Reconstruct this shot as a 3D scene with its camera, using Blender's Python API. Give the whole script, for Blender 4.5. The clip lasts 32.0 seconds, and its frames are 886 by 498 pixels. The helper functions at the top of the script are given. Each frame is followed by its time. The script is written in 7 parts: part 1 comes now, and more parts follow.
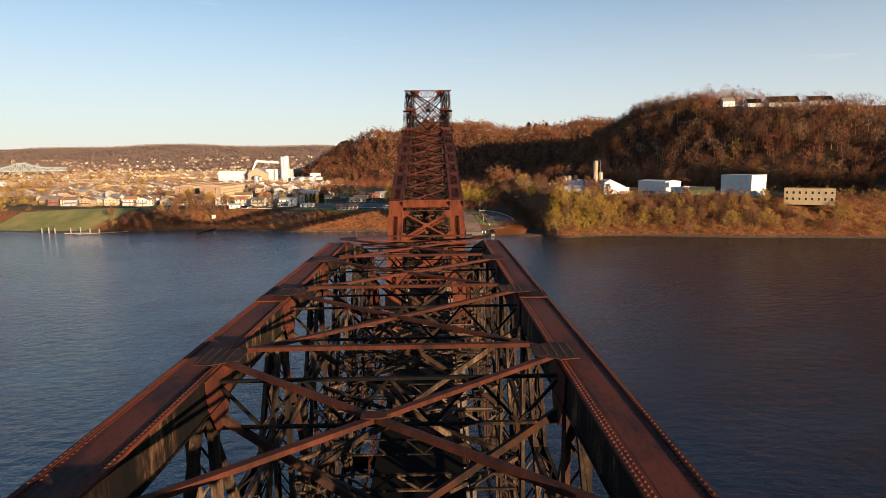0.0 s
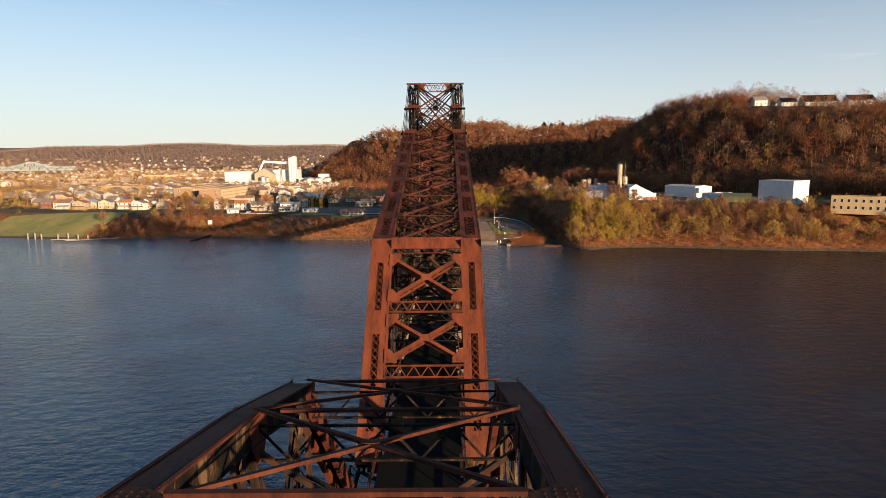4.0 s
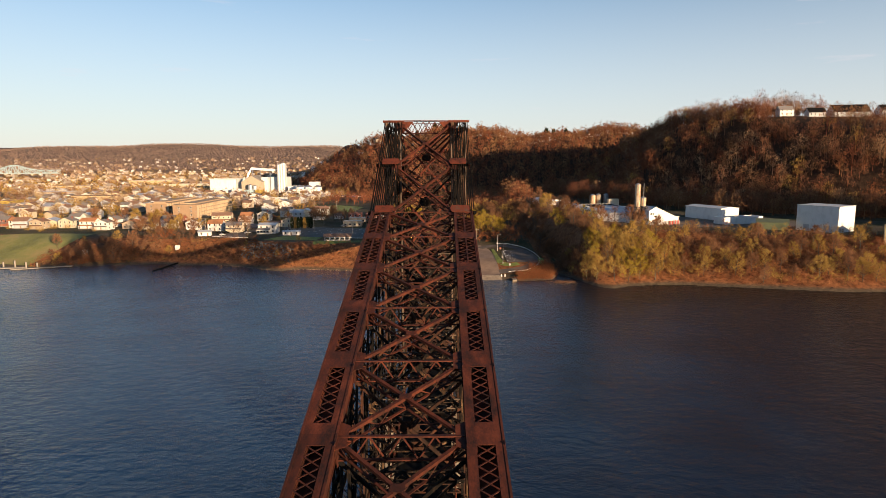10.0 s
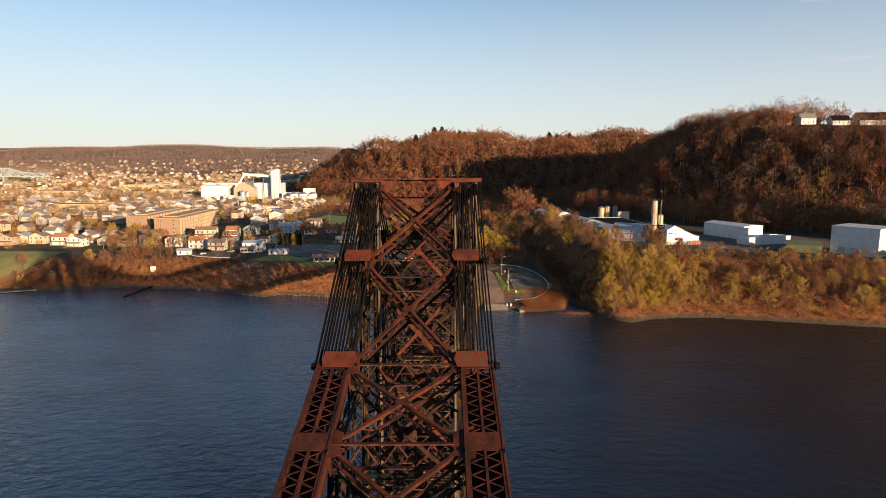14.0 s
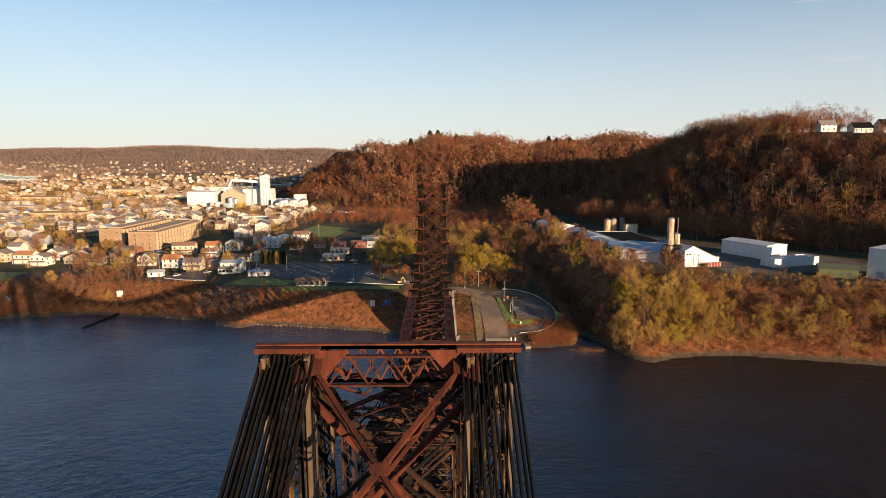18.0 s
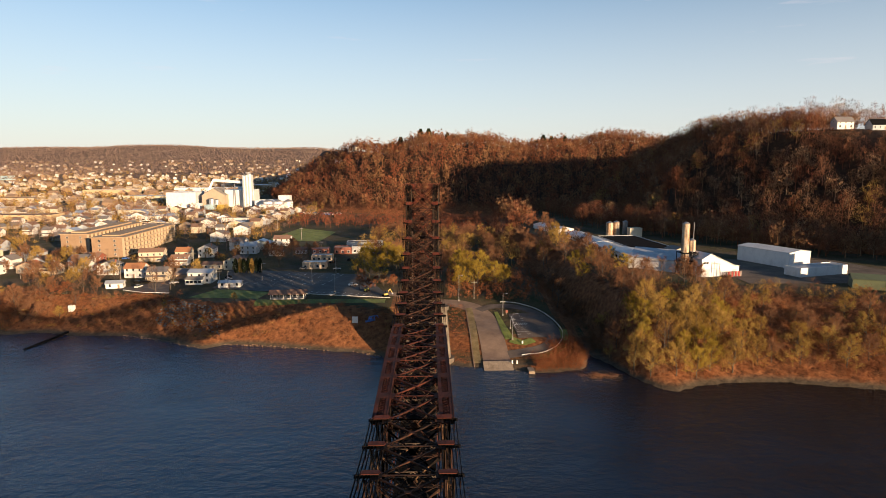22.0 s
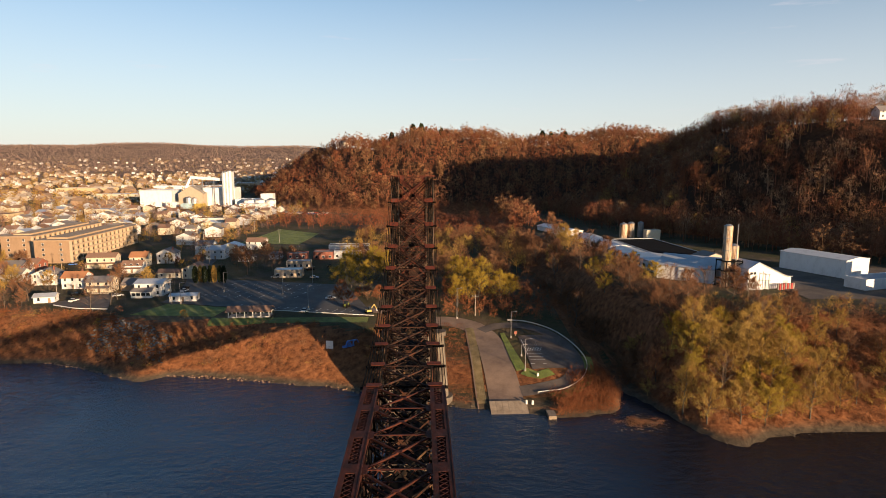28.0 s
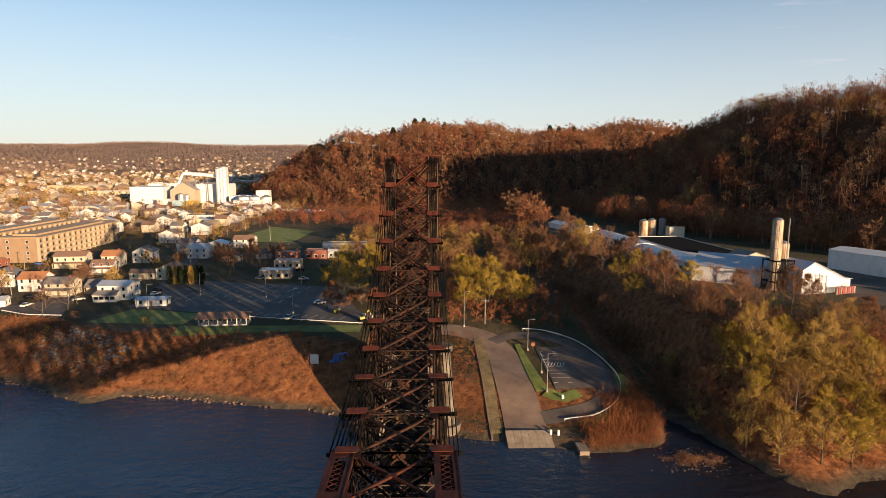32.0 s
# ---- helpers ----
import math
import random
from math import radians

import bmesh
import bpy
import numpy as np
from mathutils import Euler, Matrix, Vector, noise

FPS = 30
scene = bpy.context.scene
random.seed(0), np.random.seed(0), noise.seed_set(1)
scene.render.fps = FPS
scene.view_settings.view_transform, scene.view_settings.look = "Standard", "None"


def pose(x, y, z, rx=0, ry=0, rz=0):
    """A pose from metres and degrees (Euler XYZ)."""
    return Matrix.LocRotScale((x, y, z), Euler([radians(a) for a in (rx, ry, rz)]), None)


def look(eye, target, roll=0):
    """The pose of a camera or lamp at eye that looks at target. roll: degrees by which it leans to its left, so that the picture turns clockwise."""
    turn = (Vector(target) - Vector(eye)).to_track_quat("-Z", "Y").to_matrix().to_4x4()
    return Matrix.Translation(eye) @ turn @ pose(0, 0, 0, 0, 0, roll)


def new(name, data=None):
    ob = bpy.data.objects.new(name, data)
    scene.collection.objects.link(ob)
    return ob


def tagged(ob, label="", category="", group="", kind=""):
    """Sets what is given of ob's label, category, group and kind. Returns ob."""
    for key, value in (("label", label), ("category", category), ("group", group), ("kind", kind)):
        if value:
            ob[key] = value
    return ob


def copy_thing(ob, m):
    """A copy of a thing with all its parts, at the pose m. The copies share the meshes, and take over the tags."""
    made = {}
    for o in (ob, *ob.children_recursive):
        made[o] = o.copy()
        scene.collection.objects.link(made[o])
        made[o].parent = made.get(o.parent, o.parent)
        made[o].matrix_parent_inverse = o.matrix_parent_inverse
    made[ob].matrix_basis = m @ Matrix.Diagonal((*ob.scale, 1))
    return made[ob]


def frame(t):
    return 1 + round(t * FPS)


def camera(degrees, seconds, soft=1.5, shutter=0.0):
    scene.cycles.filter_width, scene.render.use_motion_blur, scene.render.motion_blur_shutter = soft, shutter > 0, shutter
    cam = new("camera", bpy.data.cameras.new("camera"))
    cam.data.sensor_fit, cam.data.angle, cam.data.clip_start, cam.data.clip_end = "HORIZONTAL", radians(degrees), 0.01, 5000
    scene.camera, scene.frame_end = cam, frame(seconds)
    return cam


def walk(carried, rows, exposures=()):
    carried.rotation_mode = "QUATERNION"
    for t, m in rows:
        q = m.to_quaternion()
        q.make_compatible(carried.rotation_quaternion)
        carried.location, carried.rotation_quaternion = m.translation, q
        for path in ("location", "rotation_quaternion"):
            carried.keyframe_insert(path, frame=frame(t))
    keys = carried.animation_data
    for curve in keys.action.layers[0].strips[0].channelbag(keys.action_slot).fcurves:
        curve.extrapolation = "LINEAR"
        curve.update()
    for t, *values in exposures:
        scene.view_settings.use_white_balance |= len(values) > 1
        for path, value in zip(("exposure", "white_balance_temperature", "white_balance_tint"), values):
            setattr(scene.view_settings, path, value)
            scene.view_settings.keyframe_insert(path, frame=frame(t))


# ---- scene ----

cam = camera(73.2, 32.0, 0.85)
# seconds, eye, target, roll
PATH = [
    (0, (1.19, -174.33, 48.71), (2.68, -75.42, 34.09), -0.73),
    (0.5, (1.30, -170.47, 48.81), (1.86, -71.55, 34.19), -0.70),
    (1, (1.44, -166.51, 48.84), (0.60, -67.60, 34.20), -0.67),
    (1.5, (1.59, -162.46, 48.88), (0.56, -63.54, 34.23), -0.65),
    (2, (1.74, -158.34, 48.99), (0.82, -59.43, 34.34), -0.62),
    (3, (2.01, -150.09, 49.30), (1.28, -51.17, 34.91), -0.58),
    (3.5, (2.12, -146.00, 50.07), (1.52, -47.09, 35.41), -0.56),
    (5.5, (2.40, -130.32, 53.17), (1.99, -31.40, 38.50), -0.47),
    (6.5, (2.49, -122.51, 54.95), (2.14, -23.58, 40.36), -0.43),
    (7.5, (2.56, -114.59, 56.89), (2.31, -15.65, 42.34), -0.39),
    (8.5, (2.59, -106.40, 59.03), (2.40, -7.48, 44.42), -0.35),
    (9.5, (2.57, -97.83, 61.39), (2.46, 1.09, 46.69), -0.32),
    (10.5, (2.54, -89.10, 63.69), (2.53, 9.82, 48.99), -0.29),
    (11.5, (2.53, -80.64, 65.66), (2.52, 18.28, 50.96), -0.26),
    (12.5, (2.57, -72.71, 67.56), (2.56, 26.20, 52.85), -0.23),
    (13.5, (2.62, -64.98, 69.53), (2.64, 33.94, 54.83), -0.20),
    (14.5, (2.65, -57.09, 71.51), (2.74, 41.84, 56.90), -0.19),
    (16.5, (2.58, -40.69, 76.19), (3.00, 58.23, 61.56), -0.17),
    (17, (2.55, -36.65, 77.02), (3.08, 62.28, 62.39), -0.17),
    (17.5, (2.54, -32.63, 77.58), (3.16, 66.28, 62.93), -0.18),
    (18, (2.52, -28.65, 77.79), (3.26, 70.27, 63.11), -0.18),
    (19, (2.50, -20.70, 77.56), (3.51, 78.21, 62.90), -0.18),
    (20, (2.49, -12.73, 77.22), (3.84, 86.19, 62.63), -0.18),
    (21, (2.52, -4.71, 77.12), (4.29, 94.20, 62.50), -0.18),
    (22, (2.61, 3.33, 77.20), (4.84, 102.21, 62.49), -0.16),
    (23, (2.71, 11.33, 77.27), (5.40, 110.20, 62.49), -0.14),
    (24, (2.76, 19.31, 77.17), (5.78, 118.16, 62.39), -0.11),
    (25, (2.74, 27.29, 76.94), (5.98, 126.14, 62.20), -0.08),
    (25.5, (2.73, 31.29, 76.67), (6.05, 130.14, 61.94), -0.07),
    (27.5, (2.83, 47.36, 73.89), (6.25, 146.20, 59.13), -0.03),
    (28.5, (2.96, 55.34, 72.38), (6.33, 154.19, 57.61), -0.02),
    (29.5, (3.08, 63.26, 70.95), (6.36, 162.11, 56.15), -0.02),
    (30.5, (3.18, 71.10, 69.51), (6.32, 169.95, 54.69), -0.01),
    (31.5, (3.17, 78.92, 68.14), (6.21, 177.77, 53.35), -0.01),
    (32, (3.09, 82.87, 67.45), (6.07, 181.74, 52.72), 0.00),
]
walk(cam, [(t, look(eye, target, roll)) for t, eye, target, roll in PATH],
     [(0, 1.25, 6500, 10), (32, 1.25, 6500, 10)])

# ---- world and light ----
SUN_AZ = (0.612, -0.791)                     # from the place towards the sun, in plan
SUN_EL = radians(7.5)
world = bpy.data.worlds.new("sky")
scene.world = world
world.use_nodes = True
wn = world.node_tree.nodes
sky = wn.new("ShaderNodeTexSky")
sky.sky_type = 'NISHITA'
sky.sun_disc = False
sky.sun_elevation = SUN_EL
sky.sun_rotation = math.atan2(SUN_AZ[0], SUN_AZ[1])
sky.air_density, sky.dust_density, sky.ozone_density = 1.0, 0.3, 2.8
co = wn.new("ShaderNodeTexCoord")
sxyz = wn.new("ShaderNodeSeparateXYZ")
world.node_tree.links.new(co.outputs["Generated"], sxyz.inputs[0])
hz = wn.new("ShaderNodeMapRange")          # pale haze, thickest near the horizon
hz.interpolation_type = 'SMOOTHSTEP'
hz.inputs["From Min"].default_value, hz.inputs["From Max"].default_value = 0.0, 0.38
hz.inputs["To Min"].default_value, hz.inputs["To Max"].default_value = 0.68, 0.0
world.node_tree.links.new(sxyz.outputs["Z"], hz.inputs["Value"])
mix = wn.new("ShaderNodeMix")
mix.data_type = 'RGBA'
mix.inputs[7].default_value = (4.40, 4.34, 4.50, 1)
world.node_tree.links.new(hz.outputs[0], mix.inputs[0])
world.node_tree.links.new(sky.outputs[0], mix.inputs[6])
cm = wn.new("ShaderNodeMapping")           # a few thin rosy wisps of cloud low in the sky
cm.inputs["Scale"].default_value = (3.2, 3.2, 26.0)
world.node_tree.links.new(co.outputs["Generated"], cm.inputs["Vector"])
cn = wn.new("ShaderNodeTexNoise")
cn.inputs["Scale"].default_value, cn.inputs["Detail"].default_value, cn.inputs["Roughness"].default_value = 1.6, 5, 0.6
world.node_tree.links.new(cm.outputs[0], cn.inputs["Vector"])
cr = wn.new("ShaderNodeMapRange")
cr.inputs["From Min"].default_value, cr.inputs["From Max"].default_value = 0.64, 0.78
cr.inputs["To Min"].default_value, cr.inputs["To Max"].default_value = 0.0, 0.4
world.node_tree.links.new(cn.outputs["Fac"], cr.inputs["Value"])
wisp = wn.new("ShaderNodeMix")
wisp.data_type = 'RGBA'
wisp.inputs[7].default_value = (4.5, 4.0, 4.2, 1)
world.node_tree.links.new(cr.outputs[0], wisp.inputs[0])
world.node_tree.links.new(mix.outputs[2], wisp.inputs[6])
world.node_tree.links.new(wisp.outputs[2], wn["Background"].inputs[0])
wn["Background"].inputs[1].default_value = 0.0815
sun = bpy.data.lights.new("sun", 'SUN')
sun.energy, sun.angle, sun.color = 5.0, radians(0.6), (1.0, 0.70, 0.43)
sun_ob = new("sun", sun)
sun_ob.matrix_world = look((0, 0, 300), (-SUN_AZ[0] * math.cos(SUN_EL) * 100, -SUN_AZ[1] * math.cos(SUN_EL) * 100,
                                         300 - math.sin(SUN_EL) * 100))

# ---- tools ----
R = random.Random(7)


class MB:
    """Collects vertices and faces of one mesh."""

    def __init__(self):
        self.v, self.f, self.chunks = [], [], []

    def add(self, verts, faces):
        n = len(self.v)
        self.chunks.append((n, len(self.f)))
        self.v.extend(verts)
        self.f.extend(tuple(n + i for i in f) for f in faces)

    def box(self, x0, x1, y0, y1, z0, z1):
        self.add([(x0, y0, z0), (x1, y0, z0), (x1, y1, z0), (x0, y1, z0), (x0, y0, z1), (x1, y0, z1), (x1, y1, z1), (x0, y1, z1)],
                 [(0, 3, 2, 1), (4, 5, 6, 7), (0, 1, 5, 4), (1, 2, 6, 5), (2, 3, 7, 6), (3, 0, 4, 7)])

    def bar(self, p, q, w, h, up=(0, 0, 1), du=0.0, dv=0.0):
        """A box from p to q, w across and h along up, shifted du across and dv along up."""
        p, q, up = Vector(p), Vector(q), Vector(up)
        a = (q - p).normalized()
        s = a.cross(up)
        if s.length < 1e-4:
            s = a.cross(Vector((0, 1, 0)))
        s.normalize()
        u = s.cross(a)
        vs = []
        for e in (p, q):
            c = e + s * du + u * dv
            for i, j in ((-1, -1), (1, -1), (1, 1), (-1, 1)):
                vs.append(tuple(c + s * (i * w / 2) + u * (j * h / 2)))
        self.add(vs, [(0, 1, 2, 3), (7, 6, 5, 4), (0, 4, 5, 1), (1, 5, 6, 2), (2, 6, 7, 3), (3, 7, 4, 0)])

    def tube(self, p, q, r0, r1=None, n=10, caps=True):
        p, q = Vector(p), Vector(q)
        r1 = r0 if r1 is None else r1
        a = (q - p).normalized()
        s = a.orthogonal().normalized()
        u = a.cross(s)
        vs = []
        for e, r in ((p, r0), (q, r1)):
            for k in range(n):
                t = 2 * math.pi * k / n
                vs.append(tuple(e + s * (r * math.cos(t)) + u * (r * math.sin(t))))
        fs = [(k, (k + 1) % n, n + (k + 1) % n, n + k) for k in range(n)]
        if caps:
            fs += [tuple(range(n - 1, -1, -1)), tuple(range(n, 2 * n))]
        self.add(vs, fs)

    def prism(self, pts, z0, z1):
        """An upright prism over a plan polygon."""
        n = len(pts)
        self.add([(x, y, z0) for x, y in pts] + [(x, y, z1) for x, y in pts],
                 [tuple(range(n - 1, -1, -1)), tuple(range(n, 2 * n))] + [(k, (k + 1) % n, n + (k + 1) % n, n + k) for k in range(n)])

    def plate(self, pts, thick, normal):
        """A plate of any outline, thick along normal."""
        nrm = Vector(normal).normalized() * (thick / 2)
        n = len(pts)
        self.add([tuple(Vector(p) - nrm) for p in pts] + [tuple(Vector(p) + nrm) for p in pts],
                 [tuple(range(n - 1, -1, -1)), tuple(range(n, 2 * n))] + [(k, (k + 1) % n, n + (k + 1) % n, n + k) for k in range(n)])

    def mesh(self, name, mat, smooth=False):
        me = bpy.data.meshes.new(name)
        me.from_pydata(self.v, [], self.f)
        if mat:
            me.materials.append(mat)
        if smooth:
            me.shade_smooth()
        return me


def part(name, mb, mat, parent=None, label="", smooth=False):
    me = mb.mesh(name, mat, smooth) if isinstance(mb, MB) else mb
    ob = new(name, me)
    if parent:
        ob.parent = parent
    if label:
        ob["label"] = label
    return ob


def pieces(names, mb, mat, parent):
    """Each plate or bar collected in mb as a part of its own; names repeat in order, the last for the rest."""
    ends = mb.chunks[1:] + [(len(mb.v), len(mb.f))]
    for i, ((v0, f0), (v1, f1)) in enumerate(zip(mb.chunks, ends)):
        one = MB()
        one.v = mb.v[v0:v1]
        one.f = [tuple(k - v0 for k in f) for f in mb.f[f0:f1]]
        k = min(i, len(names) - 1)
        part(names[k], one, mat[k] if isinstance(mat, tuple) else mat, parent)


def thing(name, label, category, at=(0, 0, 0), rz=0.0, group="", kind=""):
    ob = new(name)
    ob.empty_display_size = 0.5
    ob.matrix_basis = pose(at[0], at[1], at[2], 0, 0, rz)
    return tagged(ob, label, category, group, kind)


def sm(a, b, x):
    t = np.clip((x - a) / (b - a), 0, 1)
    return t * t * (3 - 2 * t)

# ---- materials ----
def material(name, rough=0.7, metal=0.0, spec=0.5):
    m = bpy.data.materials.new(name)
    m.use_nodes = True
    b = m.node_tree.nodes["Principled BSDF"]
    b.inputs["Roughness"].default_value = rough
    b.inputs["Metallic"].default_value = metal
    b.inputs["Specular IOR Level"].default_value = spec
    return m, m.node_tree.nodes, m.node_tree.links, b


def ramp(nodes, stops):
    r = nodes.new("ShaderNodeValToRGB")
    el = r.color_ramp.elements
    while len(el) < len(stops):
        el.new(0.5)
    for e, (p, c) in zip(el, stops):
        e.position, e.color = p, (*c, 1)
    return r


def noise_tex(nodes, links, vec, scale, detail=4, rough=0.6):
    n = nodes.new("ShaderNodeTexNoise")
    n.inputs["Scale"].default_value, n.inputs["Detail"].default_value, n.inputs["Roughness"].default_value = scale, detail, rough
    if vec is not None:
        links.new(vec, n.inputs["Vector"])
    return n


def mixed(nodes, links, kind, fac, a, b):
    m = nodes.new("ShaderNodeMix")
    m.data_type, m.blend_type = 'RGBA', kind
    for sock, val in ((m.inputs[0], fac), (m.inputs[6], a), (m.inputs[7], b)):
        if isinstance(val, (int, float)):
            sock.default_value = val
        elif isinstance(val, tuple):
            sock.default_value = (*val, 1)
        else:
            links.new(val, sock)
    return m.outputs[2]


def two_scale(name, stops, scale, fine, rough=0.75, bump=0.3, dist=0.05, metal=0.0, spec=0.5, vary=0.15, stretch=None, world_space=True):
    """A surface whose colour wanders over two scales, with fine relief; pieces differ a little by object."""
    m, n, l, b = material(name, rough, metal, spec)
    if world_space:
        g = n.new("ShaderNodeNewGeometry").outputs["Position"]
    else:
        g = n.new("ShaderNodeTexCoord").outputs["Object"]
    if stretch:
        mp = n.new("ShaderNodeMapping")
        mp.inputs["Scale"].default_value = stretch
        l.new(g, mp.inputs["Vector"])
        g = mp.outputs[0]
    big = noise_tex(n, l, g, scale, 5, 0.65)
    small = noise_tex(n, l, g, fine, 4, 0.7)
    r = ramp(n, stops)
    add = n.new("ShaderNodeMath")
    add.operation = 'MULTIPLY_ADD'
    add.inputs[1].default_value = 0.45
    l.new(small.outputs["Fac"], add.inputs[0])
    sub = n.new("ShaderNodeMath")
    sub.operation = 'SUBTRACT'
    sub.inputs[1].default_value = 0.225
    l.new(big.outputs["Fac"], sub.inputs[0])
    l.new(sub.outputs[0], add.inputs[2])
    l.new(add.outputs[0], r.inputs[0])
    col = r.outputs[0]
    if vary:
        oi = n.new("ShaderNodeObjectInfo")
        hsv = n.new("ShaderNodeHueSaturation")
        mr = n.new("ShaderNodeMapRange")
        mr.inputs["To Min"].default_value, mr.inputs["To Max"].default_value = 1 - vary, 1 + vary
        l.new(oi.outputs["Random"], mr.inputs["Value"])
        l.new(mr.outputs[0], hsv.inputs["Value"])
        l.new(col, hsv.inputs["Color"])
        col = hsv.outputs[0]
    l.new(col, b.inputs["Base Color"])
    if bump:
        bp = n.new("ShaderNodeBump")
        bp.inputs["Strength"].default_value, bp.inputs["Distance"].default_value = bump, dist
        l.new(small.outputs["Fac"], bp.inputs["Height"])
        l.new(bp.outputs[0], b.inputs["Normal"])
    return m


RUST = two_scale("rusted_steel", [(0.30, (0.0192, 0.0062, 0.0038)), (0.42, (0.0486, 0.0115, 0.0060)), (0.56, (0.0849, 0.0186, 0.0080)), (0.72, (0.1144, 0.0276, 0.0118))],
                 0.9, 9.0, 0.8, 0.35, 0.02, vary=0.12, stretch=(1, 0.5, 0.35), spec=0.25)
RUST_PATCH = two_scale("patched_rusted_steel", [(0.30, (0.0154, 0.0058, 0.0039)), (0.40, (0.0560, 0.0136, 0.0070)), (0.56, (0.1063, 0.0222, 0.0093)), (0.63, (0.0821, 0.0230, 0.0123)), (0.70, (0.0657, 0.0477, 0.0386))],
                      0.55, 7.0, 0.8, 0.35, 0.02, vary=0.1, stretch=(1.2, 0.5, 0.5), spec=0.25)
STONE_PIER = two_scale("stained_pier_concrete", [(0.3, (0.0504, 0.0403, 0.0319)), (0.5, (0.1092, 0.0907, 0.0714)), (0.7, (0.1848, 0.1596, 0.1260))], 0.35, 4.0, 0.9, 0.3, 0.03, stretch=(1, 1, 0.4), vary=0.05, spec=0.2)
LAWN = two_scale("early_spring_lawn", [(0.3, (0.1235, 0.1265, 0.0306)), (0.5, (0.1995, 0.2012, 0.0495)), (0.66, (0.2850, 0.2185, 0.0765))], 0.05, 1.5, 0.95, 1.0, 0.6, vary=0.0)
RUST_MID = two_scale("dull_red_rusted_steel", [(0.30, (0.0159, 0.0060, 0.0039)), (0.44, (0.0386, 0.0106, 0.0058)), (0.58, (0.0658, 0.0171, 0.0082)), (0.74, (0.0907, 0.0262, 0.0125))],
                    0.9, 9.0, 0.85, 0.35, 0.02, vary=0.2, stretch=(1, 0.5, 0.35), spec=0.2)
STONE_DARK = two_scale("dark_stained_stone", [(0.3, (0.0350, 0.0280, 0.0224)), (0.5, (0.0770, 0.0630, 0.0504)), (0.7, (0.1400, 0.1148, 0.0896))], 0.35, 4.0, 0.9, 0.3, 0.03, stretch=(1, 1, 0.4), vary=0.05, spec=0.2)
RUST_BRIGHT = two_scale("bright_rusted_steel", [(0.26, (0.0151, 0.0067, 0.0050)), (0.37, (0.0546, 0.0151, 0.0076)), (0.5, (0.1075, 0.0260, 0.0101)), (0.74, (0.1512, 0.0420, 0.0168))],
                        0.55, 7.0, 0.8, 0.4, 0.02, vary=0.1, stretch=(1.6, 0.5, 0.22), spec=0.25)
# flaking inner steel, near-black: shade between the trusses put into the colour
DARK = two_scale("shaded_flaking_steel", [(0.36, (0.0028, 0.0025, 0.0025)), (0.50, (0.0065, 0.0050, 0.0042)), (0.57, (0.024, 0.0135, 0.0080)), (0.66, (0.12, 0.070, 0.037))],
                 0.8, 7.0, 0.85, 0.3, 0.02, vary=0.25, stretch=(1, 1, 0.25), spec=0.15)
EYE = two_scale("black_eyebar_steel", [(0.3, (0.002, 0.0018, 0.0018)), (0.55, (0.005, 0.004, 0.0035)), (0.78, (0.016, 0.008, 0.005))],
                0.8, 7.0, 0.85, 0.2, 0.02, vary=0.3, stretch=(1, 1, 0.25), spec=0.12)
TAN = two_scale("faded_plate", [(0.3, (0.0298, 0.0159, 0.0093)), (0.45, (0.0727, 0.0476, 0.0308)), (0.7, (0.1125, 0.0826, 0.0556))],
                0.8, 6.0, 0.75, 0.3, 0.02, vary=0.1, stretch=(1, 1, 0.2))
CONCRETE = two_scale("concrete", [(0.3, (0.160, 0.136, 0.112)), (0.5, (0.272, 0.240, 0.200)), (0.7, (0.368, 0.336, 0.288))], 0.35, 4.0, 0.85, 0.3, 0.03,
                     stretch=(1, 1, 0.4), vary=0.05)
ASPHALT = two_scale("asphalt", [(0.3, (0.0378, 0.0361, 0.0353)), (0.5, (0.0630, 0.0596, 0.0563)), (0.7, (0.0966, 0.0899, 0.0823))], 0.12, 3.0, 0.85, 0.2, 0.02, vary=0.0)
ROAD_GREY = two_scale("worn_road", [(0.3, (0.1338, 0.0876, 0.0640)), (0.5, (0.1951, 0.1331, 0.0950)), (0.7, (0.2566, 0.1752, 0.1232))], 0.15, 3.0, 0.9, 0.2, 0.02, vary=0.0)
DRY_GRASS = two_scale("dry_tan_grass", [(0.3, (0.12, 0.085, 0.036)), (0.5, (0.19, 0.14, 0.06)), (0.7, (0.27, 0.20, 0.10))], 0.3, 3.0, 0.95, 1.0, 0.4, vary=0.0)
WARM_TARMAC = two_scale("worn_brownish_tarmac", [(0.3, (0.058, 0.045, 0.037)), (0.5, (0.088, 0.068, 0.055)), (0.7, (0.125, 0.098, 0.080))], 0.2, 4.0, 0.9, 0.25, 0.02, vary=0.0)
RAMP_STONE = two_scale("tan_ramp_concrete", [(0.3, (0.17, 0.13, 0.09)), (0.5, (0.25, 0.195, 0.14)), (0.7, (0.32, 0.26, 0.19))], 0.4, 4.0, 0.9, 0.3, 0.03, vary=0.08)
GRASS = two_scale("grass", [(0.3, (0.0857, 0.1021, 0.0202)), (0.5, (0.1361, 0.1758, 0.0302)), (0.7, (0.2016, 0.2098, 0.0546))], 0.2, 2.5, 0.9, 1.0, 0.6, vary=0.0)


